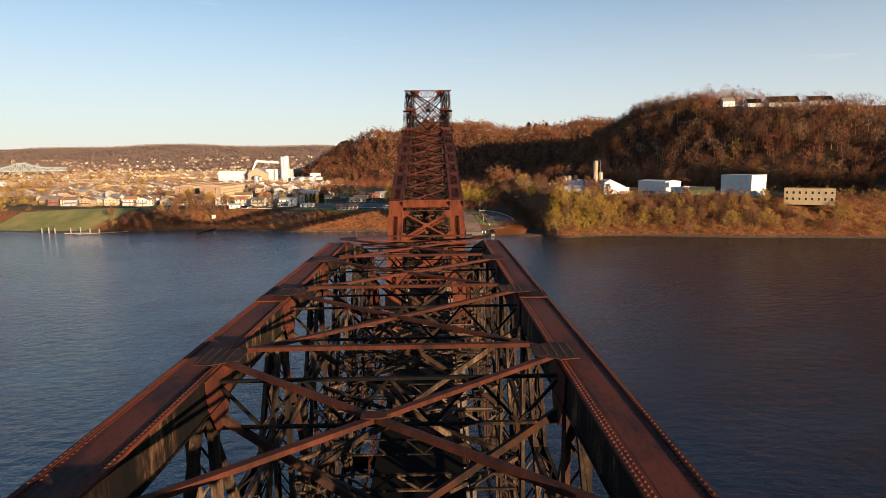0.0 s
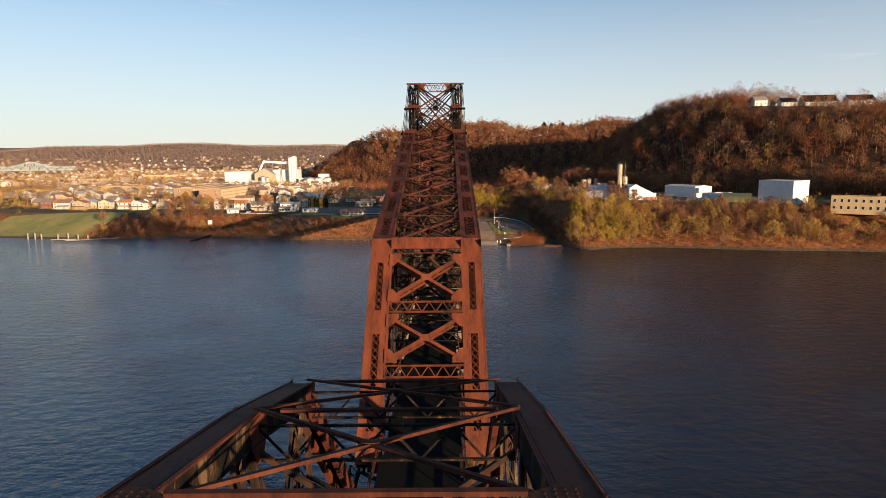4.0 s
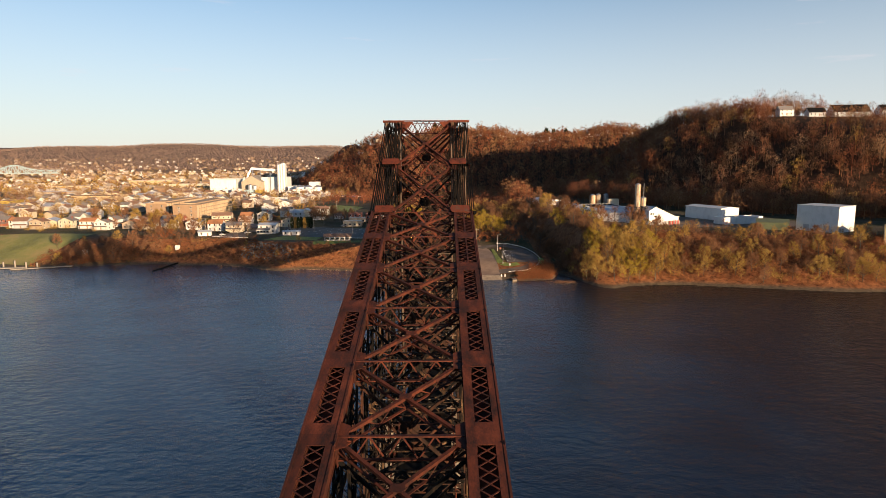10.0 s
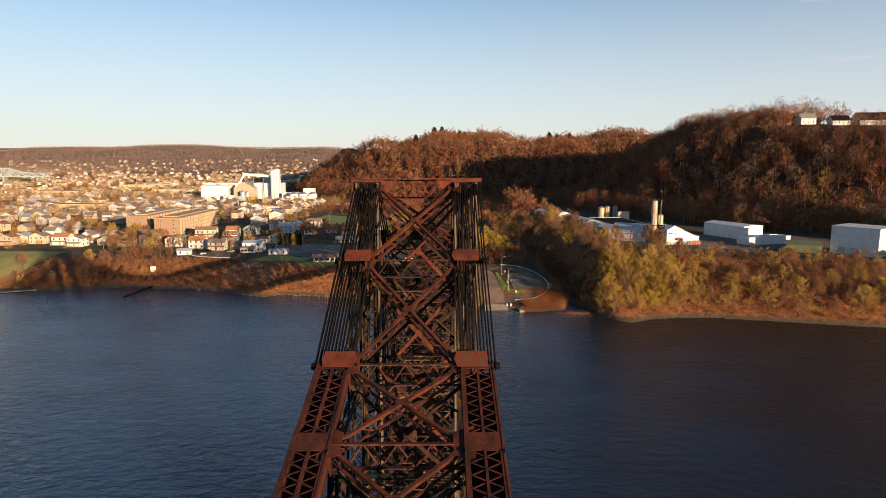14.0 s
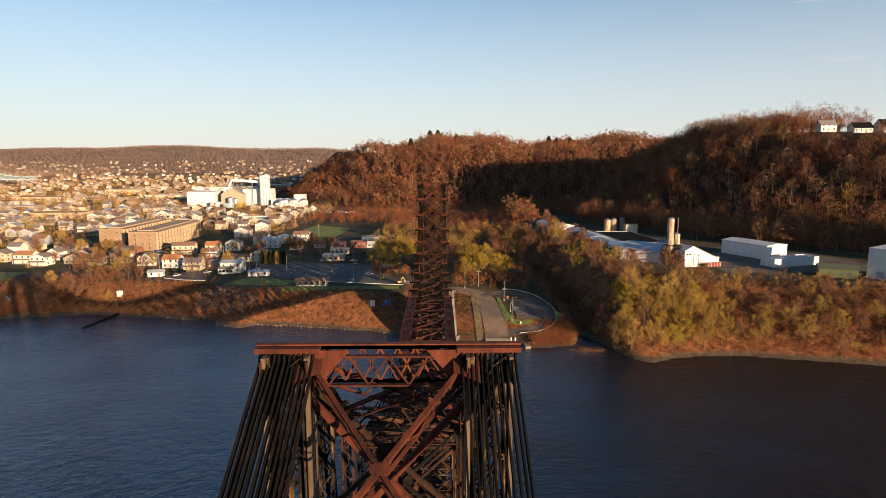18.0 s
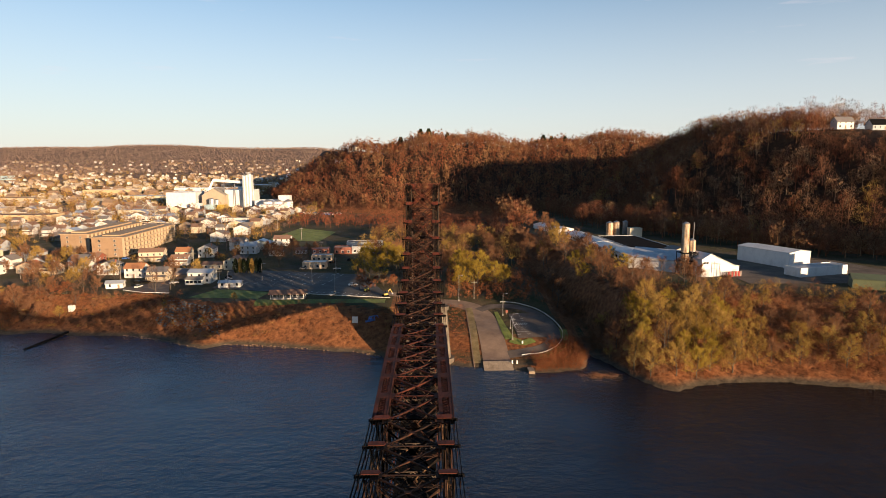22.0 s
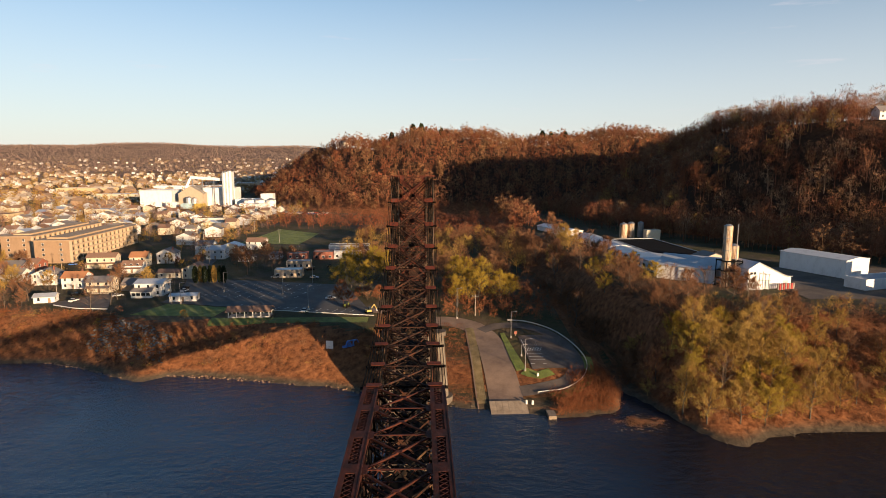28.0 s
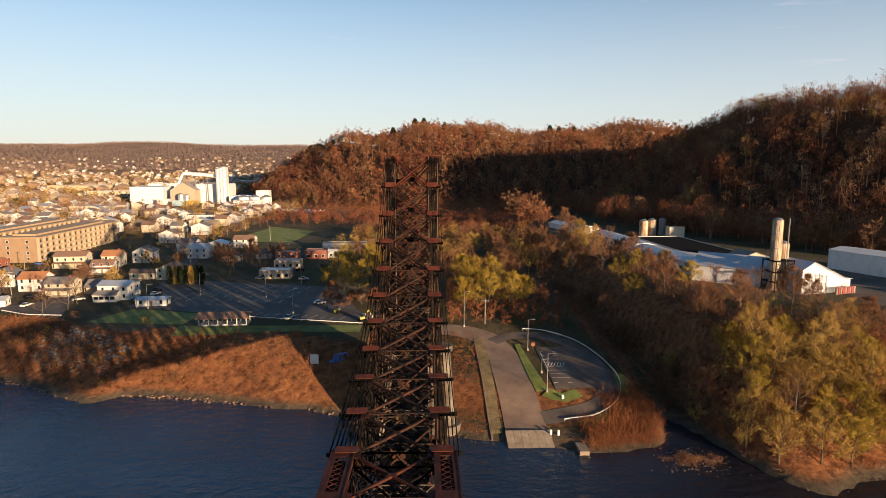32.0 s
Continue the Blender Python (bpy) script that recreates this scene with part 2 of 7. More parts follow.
def water_material():
    m, n, l, b = material("river_water", 0.05, 0.0, 0.47)
    b.inputs["IOR"].default_value = 1.33
    g = n.new("ShaderNodeNewGeometry").outputs["Position"]
    mp = n.new("ShaderNodeMapping")
    mp.inputs["Scale"].default_value = (0.75, 1.0, 1.0)
    l.new(g, mp.inputs["Vector"])
    a = noise_tex(n, l, mp.outputs[0], 0.34, 6, 0.6)
    c = noise_tex(n, l, mp.outputs[0], 0.045, 3, 0.5)
    mul = n.new("ShaderNodeMath")
    mul.operation = 'MULTIPLY'
    l.new(a.outputs["Fac"], mul.inputs[0])
    mr = n.new("ShaderNodeMapRange")
    mr.inputs["From Min"].default_value, mr.inputs["From Max"].default_value = 0.35, 0.65
    mr.inputs["To Min"].default_value, mr.inputs["To Max"].default_value = 0.72, 1.0
    l.new(c.outputs["Fac"], mr.inputs["Value"])
    sx = n.new("ShaderNodeSeparateXYZ")        # ripple height grows slightly towards +x
    l.new(g, sx.inputs[0])
    ripple_x = n.new("ShaderNodeMapRange")
    ripple_x.inputs["From Min"].default_value, ripple_x.inputs["From Max"].default_value = -10.0, 90.0
    ripple_x.inputs["To Min"].default_value, ripple_x.inputs["To Max"].default_value = 0.85, 0.95
    l.new(sx.outputs["X"], ripple_x.inputs["Value"])
    ripples = n.new("ShaderNodeMath")
    ripples.operation = 'MULTIPLY'
    l.new(mr.outputs[0], ripples.inputs[0])
    l.new(ripple_x.outputs[0], ripples.inputs[1])
    l.new(ripples.outputs[0], mul.inputs[1])
    drift = n.new("ShaderNodeMath")            # weaker mirroring, browner colour towards +x: dimmed sky reflection painted in
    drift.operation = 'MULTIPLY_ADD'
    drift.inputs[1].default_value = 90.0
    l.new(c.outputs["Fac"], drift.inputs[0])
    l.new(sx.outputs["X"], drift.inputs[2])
    mirror_fade = n.new("ShaderNodeMapRange")
    mirror_fade.interpolation_type = 'SMOOTHSTEP'
    mirror_fade.inputs["From Min"].default_value, mirror_fade.inputs["From Max"].default_value = -30.0, 190.0
    mirror_fade.inputs["To Min"].default_value, mirror_fade.inputs["To Max"].default_value = 0.85, 0.10
    l.new(drift.outputs[0], mirror_fade.inputs["Value"])
    l.new(mirror_fade.outputs[0], b.inputs["Specular IOR Level"])
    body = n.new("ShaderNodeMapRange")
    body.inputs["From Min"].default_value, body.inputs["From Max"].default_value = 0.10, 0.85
    l.new(mirror_fade.outputs[0], body.inputs["Value"])
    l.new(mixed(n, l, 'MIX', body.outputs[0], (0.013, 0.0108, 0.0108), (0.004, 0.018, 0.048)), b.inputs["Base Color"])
    bp = n.new("ShaderNodeBump")
    bp.inputs["Strength"].default_value, bp.inputs["Distance"].default_value = 0.85, 0.95
    l.new(mul.outputs[0], bp.inputs["Height"])
    l.new(bp.outputs[0], b.inputs["Normal"])
    return m


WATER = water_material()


def paint(name, colour, rough=0.6, vary=0.06, dirt=0.5, metal=0.0, spec=0.5):
    """Painted or clad wall: a base colour with faint stains."""
    lo = tuple(c * (1 - 0.38 * dirt) for c in colour)
    hi = tuple(min(1, c * 1.06) for c in colour)
    return two_scale(name, [(0.28, lo), (0.5, colour), (0.75, hi)], 0.35, 3.0, rough, 0.1, 0.01, vary=vary, stretch=(1, 1, 0.5), metal=metal, spec=spec)


WHITE = paint("white_siding", (0.60, 0.58, 0.54))
CREAM = paint("cream_siding", (0.496, 0.432, 0.320))
TANWALL = paint("tan_siding", (0.360, 0.288, 0.208))
BLUEGREY = paint("grey_siding", (0.36, 0.38, 0.40))
BALCONY = paint("tan_concrete", (0.36, 0.28, 0.19), 0.85)
BRICK = paint("brown_brick", (0.25, 0.165, 0.10))
REDBRICK = paint("red_brick", (0.240, 0.080, 0.048))
ROOF_TAN = paint("tan_roofing", (0.36, 0.25, 0.15), 0.9)
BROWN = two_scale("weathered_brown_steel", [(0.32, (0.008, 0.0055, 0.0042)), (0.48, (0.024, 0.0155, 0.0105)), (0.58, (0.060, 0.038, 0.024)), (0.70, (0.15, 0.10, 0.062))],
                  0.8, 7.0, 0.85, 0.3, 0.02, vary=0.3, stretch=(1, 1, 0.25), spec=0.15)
ARM_RUST = two_scale("dark_red_rusted_steel", [(0.30, (0.0115, 0.0042, 0.0028)), (0.42, (0.0300, 0.0078, 0.0042)), (0.56, (0.0600, 0.0138, 0.0062)), (0.72, (0.0900, 0.0225, 0.0100))],
                    0.9, 9.0, 0.8, 0.35, 0.02, vary=0.2, stretch=(1, 0.5, 0.35), spec=0.25)
RUST_DIM = two_scale("weathered_dark_rust", [(0.3, (0.0113, 0.0076, 0.0056)), (0.48, (0.0265, 0.0126, 0.0081)), (0.62, (0.0536, 0.0202, 0.0101)), (0.78, (0.0819, 0.0315, 0.0151))], 0.9, 8.0, 0.85, 0.3, 0.02, vary=0.2, stretch=(1, 0.6, 0.3), spec=0.2)
ROOF_GREY = paint("grey_shingle", (0.1680, 0.1508, 0.1400), 0.9)
ROOF_BROWN = paint("brown_shingle", (0.2040, 0.1176, 0.0780), 0.9)
ROOF_ORANGE = paint("orange_shingle", (0.34, 0.15, 0.065), 0.9)
METAL_WHITE = paint("white_metal_cladding", (0.58, 0.58, 0.57), 0.45)
METAL_GREY = paint("galvanised_roof", (0.42, 0.44, 0.46), 0.4, metal=0.3)
RUSTY_SILO = two_scale("rust_stained_silo", [(0.3, (0.16, 0.075, 0.03)), (0.45, (0.36, 0.23, 0.13)), (0.6, (0.52, 0.42, 0.30))], 0.5, 3.0, 0.7, 0.1, 0.01, vary=0.05, stretch=(1, 1, 0.25))
GREEN_METAL = paint("green_metal_cladding", (0.0880, 0.1045, 0.0550), 0.5)
YELLOW_BRICK = paint("yellow_brick", (0.46, 0.35, 0.20), 0.85)
BLACK = paint("black_roofing", (0.0075, 0.0072, 0.0075), 1.0, spec=0.08)
YELLOW = paint("yellow_paint", (0.3410, 0.2480, 0.0496), 0.5)
BLUE = paint("blue_paint", (0.05, 0.14, 0.40), 0.45)
RED = paint("red_paint", (0.42, 0.05, 0.04), 0.45)
TEAL = paint("teal_steel", (0.30, 0.42, 0.46), 0.6)
WOODGREY = paint("weathered_wood", (0.27, 0.24, 0.20), 0.9)
LINE = paint("road_marking_paint", (0.70, 0.68, 0.62), 0.8)
STEELGREY = paint("grey_steel", (0.25, 0.25, 0.26), 0.4, metal=0.5)


def glass_material():
    m, n, l, b = material("window_glass", 0.06, 0.0, 0.6)
    b.inputs["Base Color"].default_value = (0.02, 0.025, 0.03, 1)
    return m


GLASS = glass_material()

# ---- ground and river ----
SHORE = ((-1500, 420), (-900, 340), (-500, 300), (-338, 283), (-266, 259), (-241, 255), (-204, 266), (-173, 270), (-150, 265), (-132, 265), (-121, 260), (-103, 251),
         (-92, 246), (-84, 251), (-73, 249), (-50, 244), (-28, 239), (-14, 231), (0, 226), (14, 220), (24, 217), (41, 211), (52, 213), (60, 215), (66, 232), (70, 224),
         (76, 206), (80, 197), (86, 193), (98, 198), (116, 201), (130, 200), (150, 194), (181, 186), (210, 181), (260, 172), (400, 160), (900, 120), (1500, 80))
SX = np.array([p[0] for p in SHORE], float)
SY = np.array([p[1] for p in SHORE], float)
RIDGE_X = np.array([-520, -400, -330, -270, -190, -110, -20, 60, 130, 220, 320, 500, 900, 1500], float)
RIDGE_Z = np.array([86, 86, 86, 86, 88, 92, 96, 98, 96, 94, 96, 100, 105, 105], float)


def wob(x, y, s, k=0.0):
    return (np.sin(x / s + 1.3 * np.sin(y / (1.7 * s) + k) + k) + np.sin(y / (0.8 * s) + 1.1 * np.sin(x / (1.4 * s)) + 2 * k)
            + 0.5 * np.sin((x + y) / (0.45 * s) + 3 * k)) / 2.5


def height(x, y):
    """The ground's height over the river's surface."""
    x, y = np.asarray(x, float), np.asarray(y, float)
    ys = np.interp(x, SX, SY)
    d = y - ys + 1.2 * wob(x, y, 9.0)
    bed = -3.5 + 3.2 * sm(-22, 0, d)
    left = 13.2 * sm(-2, 27, d) ** 0.85 + 0.6 * wob(x, y, 7.0, 1.0) * sm(2, 10, d) * (1 - sm(24, 30, d)) + 0.006 * np.clip(d - 30, 0, 900)
    left = np.where(x < -190, 13.2 * sm(-2, 60, d) + 0.006 * np.clip(d - 30, 0, 900), left)
    mid = 1.0 * sm(0, 5, d) + 5.6 * sm(4, 34, d) + 6.0 * sm(30, 95, d)
    right = 22.0 * sm(-2, 48, d) ** 0.9 + 1.0 * wob(x, y, 11.0, 2.0) * sm(2, 12, d) * (1 - sm(42, 50, d))
    a = sm(-16, 2, x)
    base = left * (1 - a) + mid * a
    b = sm(62, 84, x)
    base = base * (1 - b) + right * b
    # creek ravine
    cx = 66 + 0.10 * (y - 230) + 6 * np.sin(y / 30)
    base = base - (base - 1.0) * np.exp(-((x - cx) / 7.0) ** 2) * (1 - sm(60, 110, d)) * sm(-2, 4, d) * 0.9
    # middle hill
    crest = 900 - 0.12 * x
    rz = np.interp(x, RIDGE_X, RIDGE_Z) + 5.5 * np.sin(x / 37.0 + 0.6) + 3.0 * np.sin(x / 15.0 + 2.0)
    foot = 610 + 60 * sm(0, -300, x) - 90 * sm(40, 200, x)
    up = sm(foot, crest, y) ** 0.9
    xl = -225 + 0.35 * np.clip(900 - y, -300, 330)
    up = up * np.clip((x - xl + 40) / 165, 0, 1) ** 1.15
    hill = rz * up + 6 * wob(x, y, 60, 1.0) * up * (1 - up) * 4
    # right hill, its long side turned to the creek valley
    xf = np.interp(y, [120, 205, 260, 300, 325, 350, 395, 430, 470, 600, 800], [400, 355, 335, 305, 262, 222, 180, 157, 142, 126, 116])
    top = np.interp(y, [150, 250, 300, 330, 400, 420, 520, 560, 640, 760], [36, 50, 62, 76, 92, 98, 99, 94, 77, 68]) + 3 * wob(x, y, 45, 2.0)
    run = np.interp(y, [260, 380], [74, 126])
    rise = sm(0, 1, (x - xf + 7 * np.sin(y / 23.0 + 1.2 * np.sin(x / 50)) + 3 * np.sin(y / 9.0 + x / 31)) / run)
    hill2 = top * rise * sm(0, 55, d) * (1 - sm(760, 900, y))
    # rise added out of view, only to keep the hill's foot in shade
    c, q = 0.79 * x + 0.61 * y, 0.61 * x - 0.79 * y - 41
    unseen_spur = 84 * sm(364, 386, c) * (1 - sm(404, 436, c)) * np.exp(-(q / 38) ** 2) * sm(0, 36, d)
    base = np.maximum(np.maximum(np.maximum(base, hill), hill2), unseen_spur)
    # distant hills
    far = 150 * sm(1900, 3300, y + 0.25 * x) * (1 - 0.75 * sm(-700, 0, x)) * (0.86 + 0.06 * wob(x, y * 0.4, 330.0, 0.6) + 0.05 * wob(x, y, 120.0, 2.0))
    base = base + far
    west = 14 * sm(-900, -1800, x) * sm(300, 900, y)
    base = base + west
    # the near bank, behind the camera
    near = -235 - 0.04 * x
    dn = near - y
    back = 10 * sm(0, 30, dn) + 75 * sm(120, 420, dn)
    z = np.where(d > -30, np.where(d > 0, base + bed * 0, np.minimum(bed, bed + base)), -3.5)
    z = np.where(dn > 0, back, z)
    return z


def ground_mesh():
    def axis(parts):
        out = []
        for a, b, s in parts:
            out += list(np.arange(a, b, s))
        return np.array(out + [parts[-1][1]], float)
    xs = axis([(-3200, -1000, 110), (-1000, -360, 32), (-360, -150, 7), (-150, 130, 2.6), (130, 330, 5), (330, 700, 14), (700, 3200, 120)])
    ys = axis([(-2500, -400, 150), (-400, 150, 20), (150, 300, 2.6), (300, 470, 5), (470, 1000, 13), (1000, 2000, 50), (2000, 4600, 90)])
    X, Y = np.meshgrid(xs, ys)
    Z = height(X, Y)
    nx, ny = len(xs), len(ys)
    v = np.stack([X, Y, Z], -1).reshape(-1, 3)
    i = np.arange(nx * ny).reshape(ny, nx)
    f = np.stack([i[:-1, :-1], i[:-1, 1:], i[1:, 1:], i[1:, :-1]], -1).reshape(-1, 4)
    me = bpy.data.meshes.new("ground")
    me.from_pydata(v.tolist(), [], f.tolist())
    me.shade_smooth()
    return me


def ground_material():
    """Leaf litter on slopes, dry grass and turf on level land, gravel at the water's edge."""
    m, n, l, b = material("river_land", 0.95, 0, 0.2)
    geo = n.new("ShaderNodeNewGeometry")
    pos = geo.outputs["Position"]
    big = noise_tex(n, l, pos, 0.05, 5, 0.65)
    small = noise_tex(n, l, pos, 0.45, 7, 0.72)
    litter = ramp(n, [(0.32, (0.0462, 0.0202, 0.0092)), (0.46, (0.1680, 0.0655, 0.0260)), (0.66, (0.3108, 0.1302, 0.0521))])
    l.new(small.outputs["Fac"], litter.inputs[0])
    turf = ramp(n, [(0.38, (0.1260, 0.0966, 0.0630)), (0.52, (0.0882, 0.0739, 0.0353)), (0.66, (0.0546, 0.0605, 0.0210))])
    l.new(big.outputs["Fac"], turf.inputs[0])
    turf2 = mixed(n, l, 'MULTIPLY', 0.5, turf.outputs[0], small.outputs["Color"])
    sep = n.new("ShaderNodeSeparateXYZ")
    l.new(geo.outputs["True Normal"], sep.inputs[0])
    st = n.new("ShaderNodeMapRange")
    st.inputs["From Min"].default_value, st.inputs["From Max"].default_value = 0.965, 0.99
    l.new(sep.outputs["Z"], st.inputs["Value"])
    col = mixed(n, l, 'MIX', st.outputs[0], litter.outputs[0], turf2)
    sp = n.new("ShaderNodeSeparateXYZ")
    l.new(pos, sp.inputs[0])
    edge = n.new("ShaderNodeMapRange")
    edge.inputs["From Min"].default_value, edge.inputs["From Max"].default_value = 0.5, 1.6
    l.new(sp.outputs["Z"], edge.inputs["Value"])
    mud = ramp(n, [(0.3, (0.0521, 0.0386, 0.0260)), (0.7, (0.1352, 0.1042, 0.0680))])
    l.new(small.outputs["Fac"], mud.inputs[0])
    col = mixed(n, l, 'MIX', edge.outputs[0], mud.outputs[0], col)
    wood = n.new("ShaderNodeMapRange")         # hill-wood floor darkened: shade under the twigs put into the litter colour
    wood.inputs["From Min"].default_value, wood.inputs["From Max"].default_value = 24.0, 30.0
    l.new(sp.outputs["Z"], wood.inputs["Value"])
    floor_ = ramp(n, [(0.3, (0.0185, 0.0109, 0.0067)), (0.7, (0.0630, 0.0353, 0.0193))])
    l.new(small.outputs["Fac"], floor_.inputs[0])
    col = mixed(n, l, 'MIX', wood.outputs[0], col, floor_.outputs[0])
    afar = n.new("ShaderNodeMapRange")         # paler ground far off: distance haze put into the colour
    afar.inputs["From Min"].default_value, afar.inputs["From Max"].default_value = 1300.0, 1900.0
    l.new(sp.outputs["Y"], afar.inputs["Value"])
    patch = noise_tex(n, l, pos, 0.012, 6, 0.7)
    field = ramp(n, [(0.35, (0.1191, 0.0817, 0.0624)), (0.5, (0.1588, 0.1111, 0.0840)), (0.65, (0.2155, 0.1588, 0.1134))])
    l.new(patch.outputs["Fac"], field.inputs[0])
    col = mixed(n, l, 'MIX', afar.outputs[0], col, field.outputs[0])
    l.new(col, b.inputs["Base Color"])
    bp = n.new("ShaderNodeBump")
    bp.inputs["Strength"].default_value, bp.inputs["Distance"].default_value = 1.0, 1.1
    l.new(small.outputs["Fac"], bp.inputs["Height"])
    l.new(bp.outputs[0], b.inputs["Normal"])
    return m


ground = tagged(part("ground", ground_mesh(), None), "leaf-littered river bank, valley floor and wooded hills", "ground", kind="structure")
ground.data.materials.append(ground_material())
wm = MB()
wm.add([(-3200, -700, 0), (3200, -700, 0), (3200, 600, 0), (-3200, 600, 0)], [(0, 1, 2, 3)])
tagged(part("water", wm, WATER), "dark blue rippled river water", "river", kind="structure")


def gz(x, y):
    return float(height(x, y))

# ---- the bridge ----
DECK = 25.0
CHORD_PIECES = ("web_plate", "web_plate", "edge_plate", "edge_strip", "bottom_plate") * 2 + ("cover_plate",)
LOWER = 24.0
CX = 5.0                                   # chord's centre line from the axis
TOWER_A, TOWER_B = 0.0, 225.0
bridge = thing("truss_span", "rust-red riveted steel truss span over the river", "bridge", (-0.25, 0, 0))


def laced(mb, p, q, b, d, up, pitch=0.9, flange=0.16, t=0.03, sides=(1, -1)):
    """A built-up member: two channels joined by zigzag lacing on both faces. b: across, d: along up."""
    for s in (-1, 1):
        mb.bar(p, q, 0.06, d, up, du=s * (b / 2 - 0.03))
        for k in (-1, 1):
            mb.bar(p, q, flange, 0.035, up, du=s * (b / 2 - flange / 2), dv=k * (d / 2 - 0.018))
    pv, qv = Vector(p), Vector(q)
    a = (qv - pv)
    length = a.length
    a.normalize()
    s = a.cross(Vector(up))
    s = s.normalized() if s.length > 1e-4 else a.cross(Vector((0, 1, 0))).normalized()
    u = s.cross(a)
    n = max(2, int(length / pitch))
    for k in sides:
        for i in range(n):
            e = -1 if i % 2 else 1
            c0 = pv + a * (length * i / n) + s * (e * (b / 2 - 0.1)) + u * (k * d / 2)
            c1 = pv + a * (length * (i + 1) / n) - s * (e * (b / 2 - 0.1)) + u * (k * d / 2)
            mb.bar(c0, c1, 0.07, t, up)


def lattice_strut(mb, p, q, depth, up=(0, 0, 1), n=9, w=0.22):
    """A strut of two angles with a zigzag web between them."""
    p, q, u = Vector(p), Vector(q), Vector(up)
    mb.bar(p, q, w, 0.09, up)
    mb.bar(p - u * depth, q - u * depth, w, 0.09, up)
    for i in range(n):
        a, b = p.lerp(q, i / n), p.lerp(q, (i + 1) / n)
        if i % 2:
            a, b = a - u * depth, b
        else:
            a, b = a, b - u * depth
        mb.bar(a, b, 0.09, 0.09, up)


def chord_box(mb, p, q, width, depth, window=True, tie=1.5, edge=0.27, rib=False, lace=0.085, pitch=1.0):
    """A riveted box chord: two webs, edge plates on top, batten plates at the joints and crossed lacing between."""
    edge = width * edge
    up = (0, 0, 1)
    for s in (-1, 1):
        mb.bar(p, q, 0.10, depth, up, du=s * (width / 2 - 0.12), dv=-depth / 2)
        mb.bar(p, q, 0.08, depth, up, du=s * (width / 2 - edge + 0.05), dv=-depth / 2)
        mb.bar(p, q, edge, 0.05, up, du=s * (width / 2 - edge / 2))
        mb.bar(p, q, 0.14, 0.05, up, du=s * (width / 2 - 0.07), dv=0.04)
        mb.bar(p, q, edge, 0.05, up, du=s * (width / 2 - edge / 2), dv=-depth)
    pv, qv = Vector(p), Vector(q)
    a = qv - pv
    length = a.length
    a.normalize()
    sd = a.cross(Vector(up)).normalized()
    inner = width - 2 * edge
    if not window:
        mb.bar(p, q, inner + 0.05, 0.05, up, dv=0.004)
        return
    mb.bar(p, q, inner + 0.05, 0.04, up, dv=-depth + 0.002)
    mb.bar(pv, pv + a * tie, inner + 0.05, 0.05, up, dv=0.004)
    mb.bar(qv - a * tie, qv, inner + 0.05, 0.05, up, dv=0.004)
    n = max(2, int((length - 2 * tie) / pitch))
    for i in range(n):
        for e in (-1, 1):
            c0 = pv + a * (tie + (length - 2 * tie) * i / n) + sd * (e * inner / 2)
            c1 = pv + a * (tie + (length - 2 * tie) * (i + 1) / n) - sd * (e * inner / 2)
            mb.bar(c0, c1, lace, 0.03, up, dv=-0.01 if e > 0 else -0.03)
    if rib:
        mb.bar(p, q, 0.16, 0.05, up, dv=0.008)
        mb.bar(p, q, 0.05, depth * 0.8, up, dv=-depth / 2)


def eyebars(parent, p, q, count, spread, mat):
    """Parallel flat bars between two pins, each with round heads."""
    first = None
    pv, qv = Vector(p), Vector(q)
    mb = MB()
    mb.bar(pv, qv, 0.08, 0.36, (0, 0, 1))
    for e in (pv, qv):
        mb.tube(e - Vector((0.035, 0, 0)), e + Vector((0.035, 0, 0)), 0.38, n=8)
    me = mb.mesh("eyebar", mat)
    for i in range(count):
        ob = part("eyebar", me, mat, parent)
        off = (i / (count - 1) - 0.5) * spread
        ob.matrix_basis = pose(off + R.uniform(-0.03, 0.03), 0, 0) @ Matrix.Translation((0, 0, R.uniform(-0.04, 0.04)))
    return first


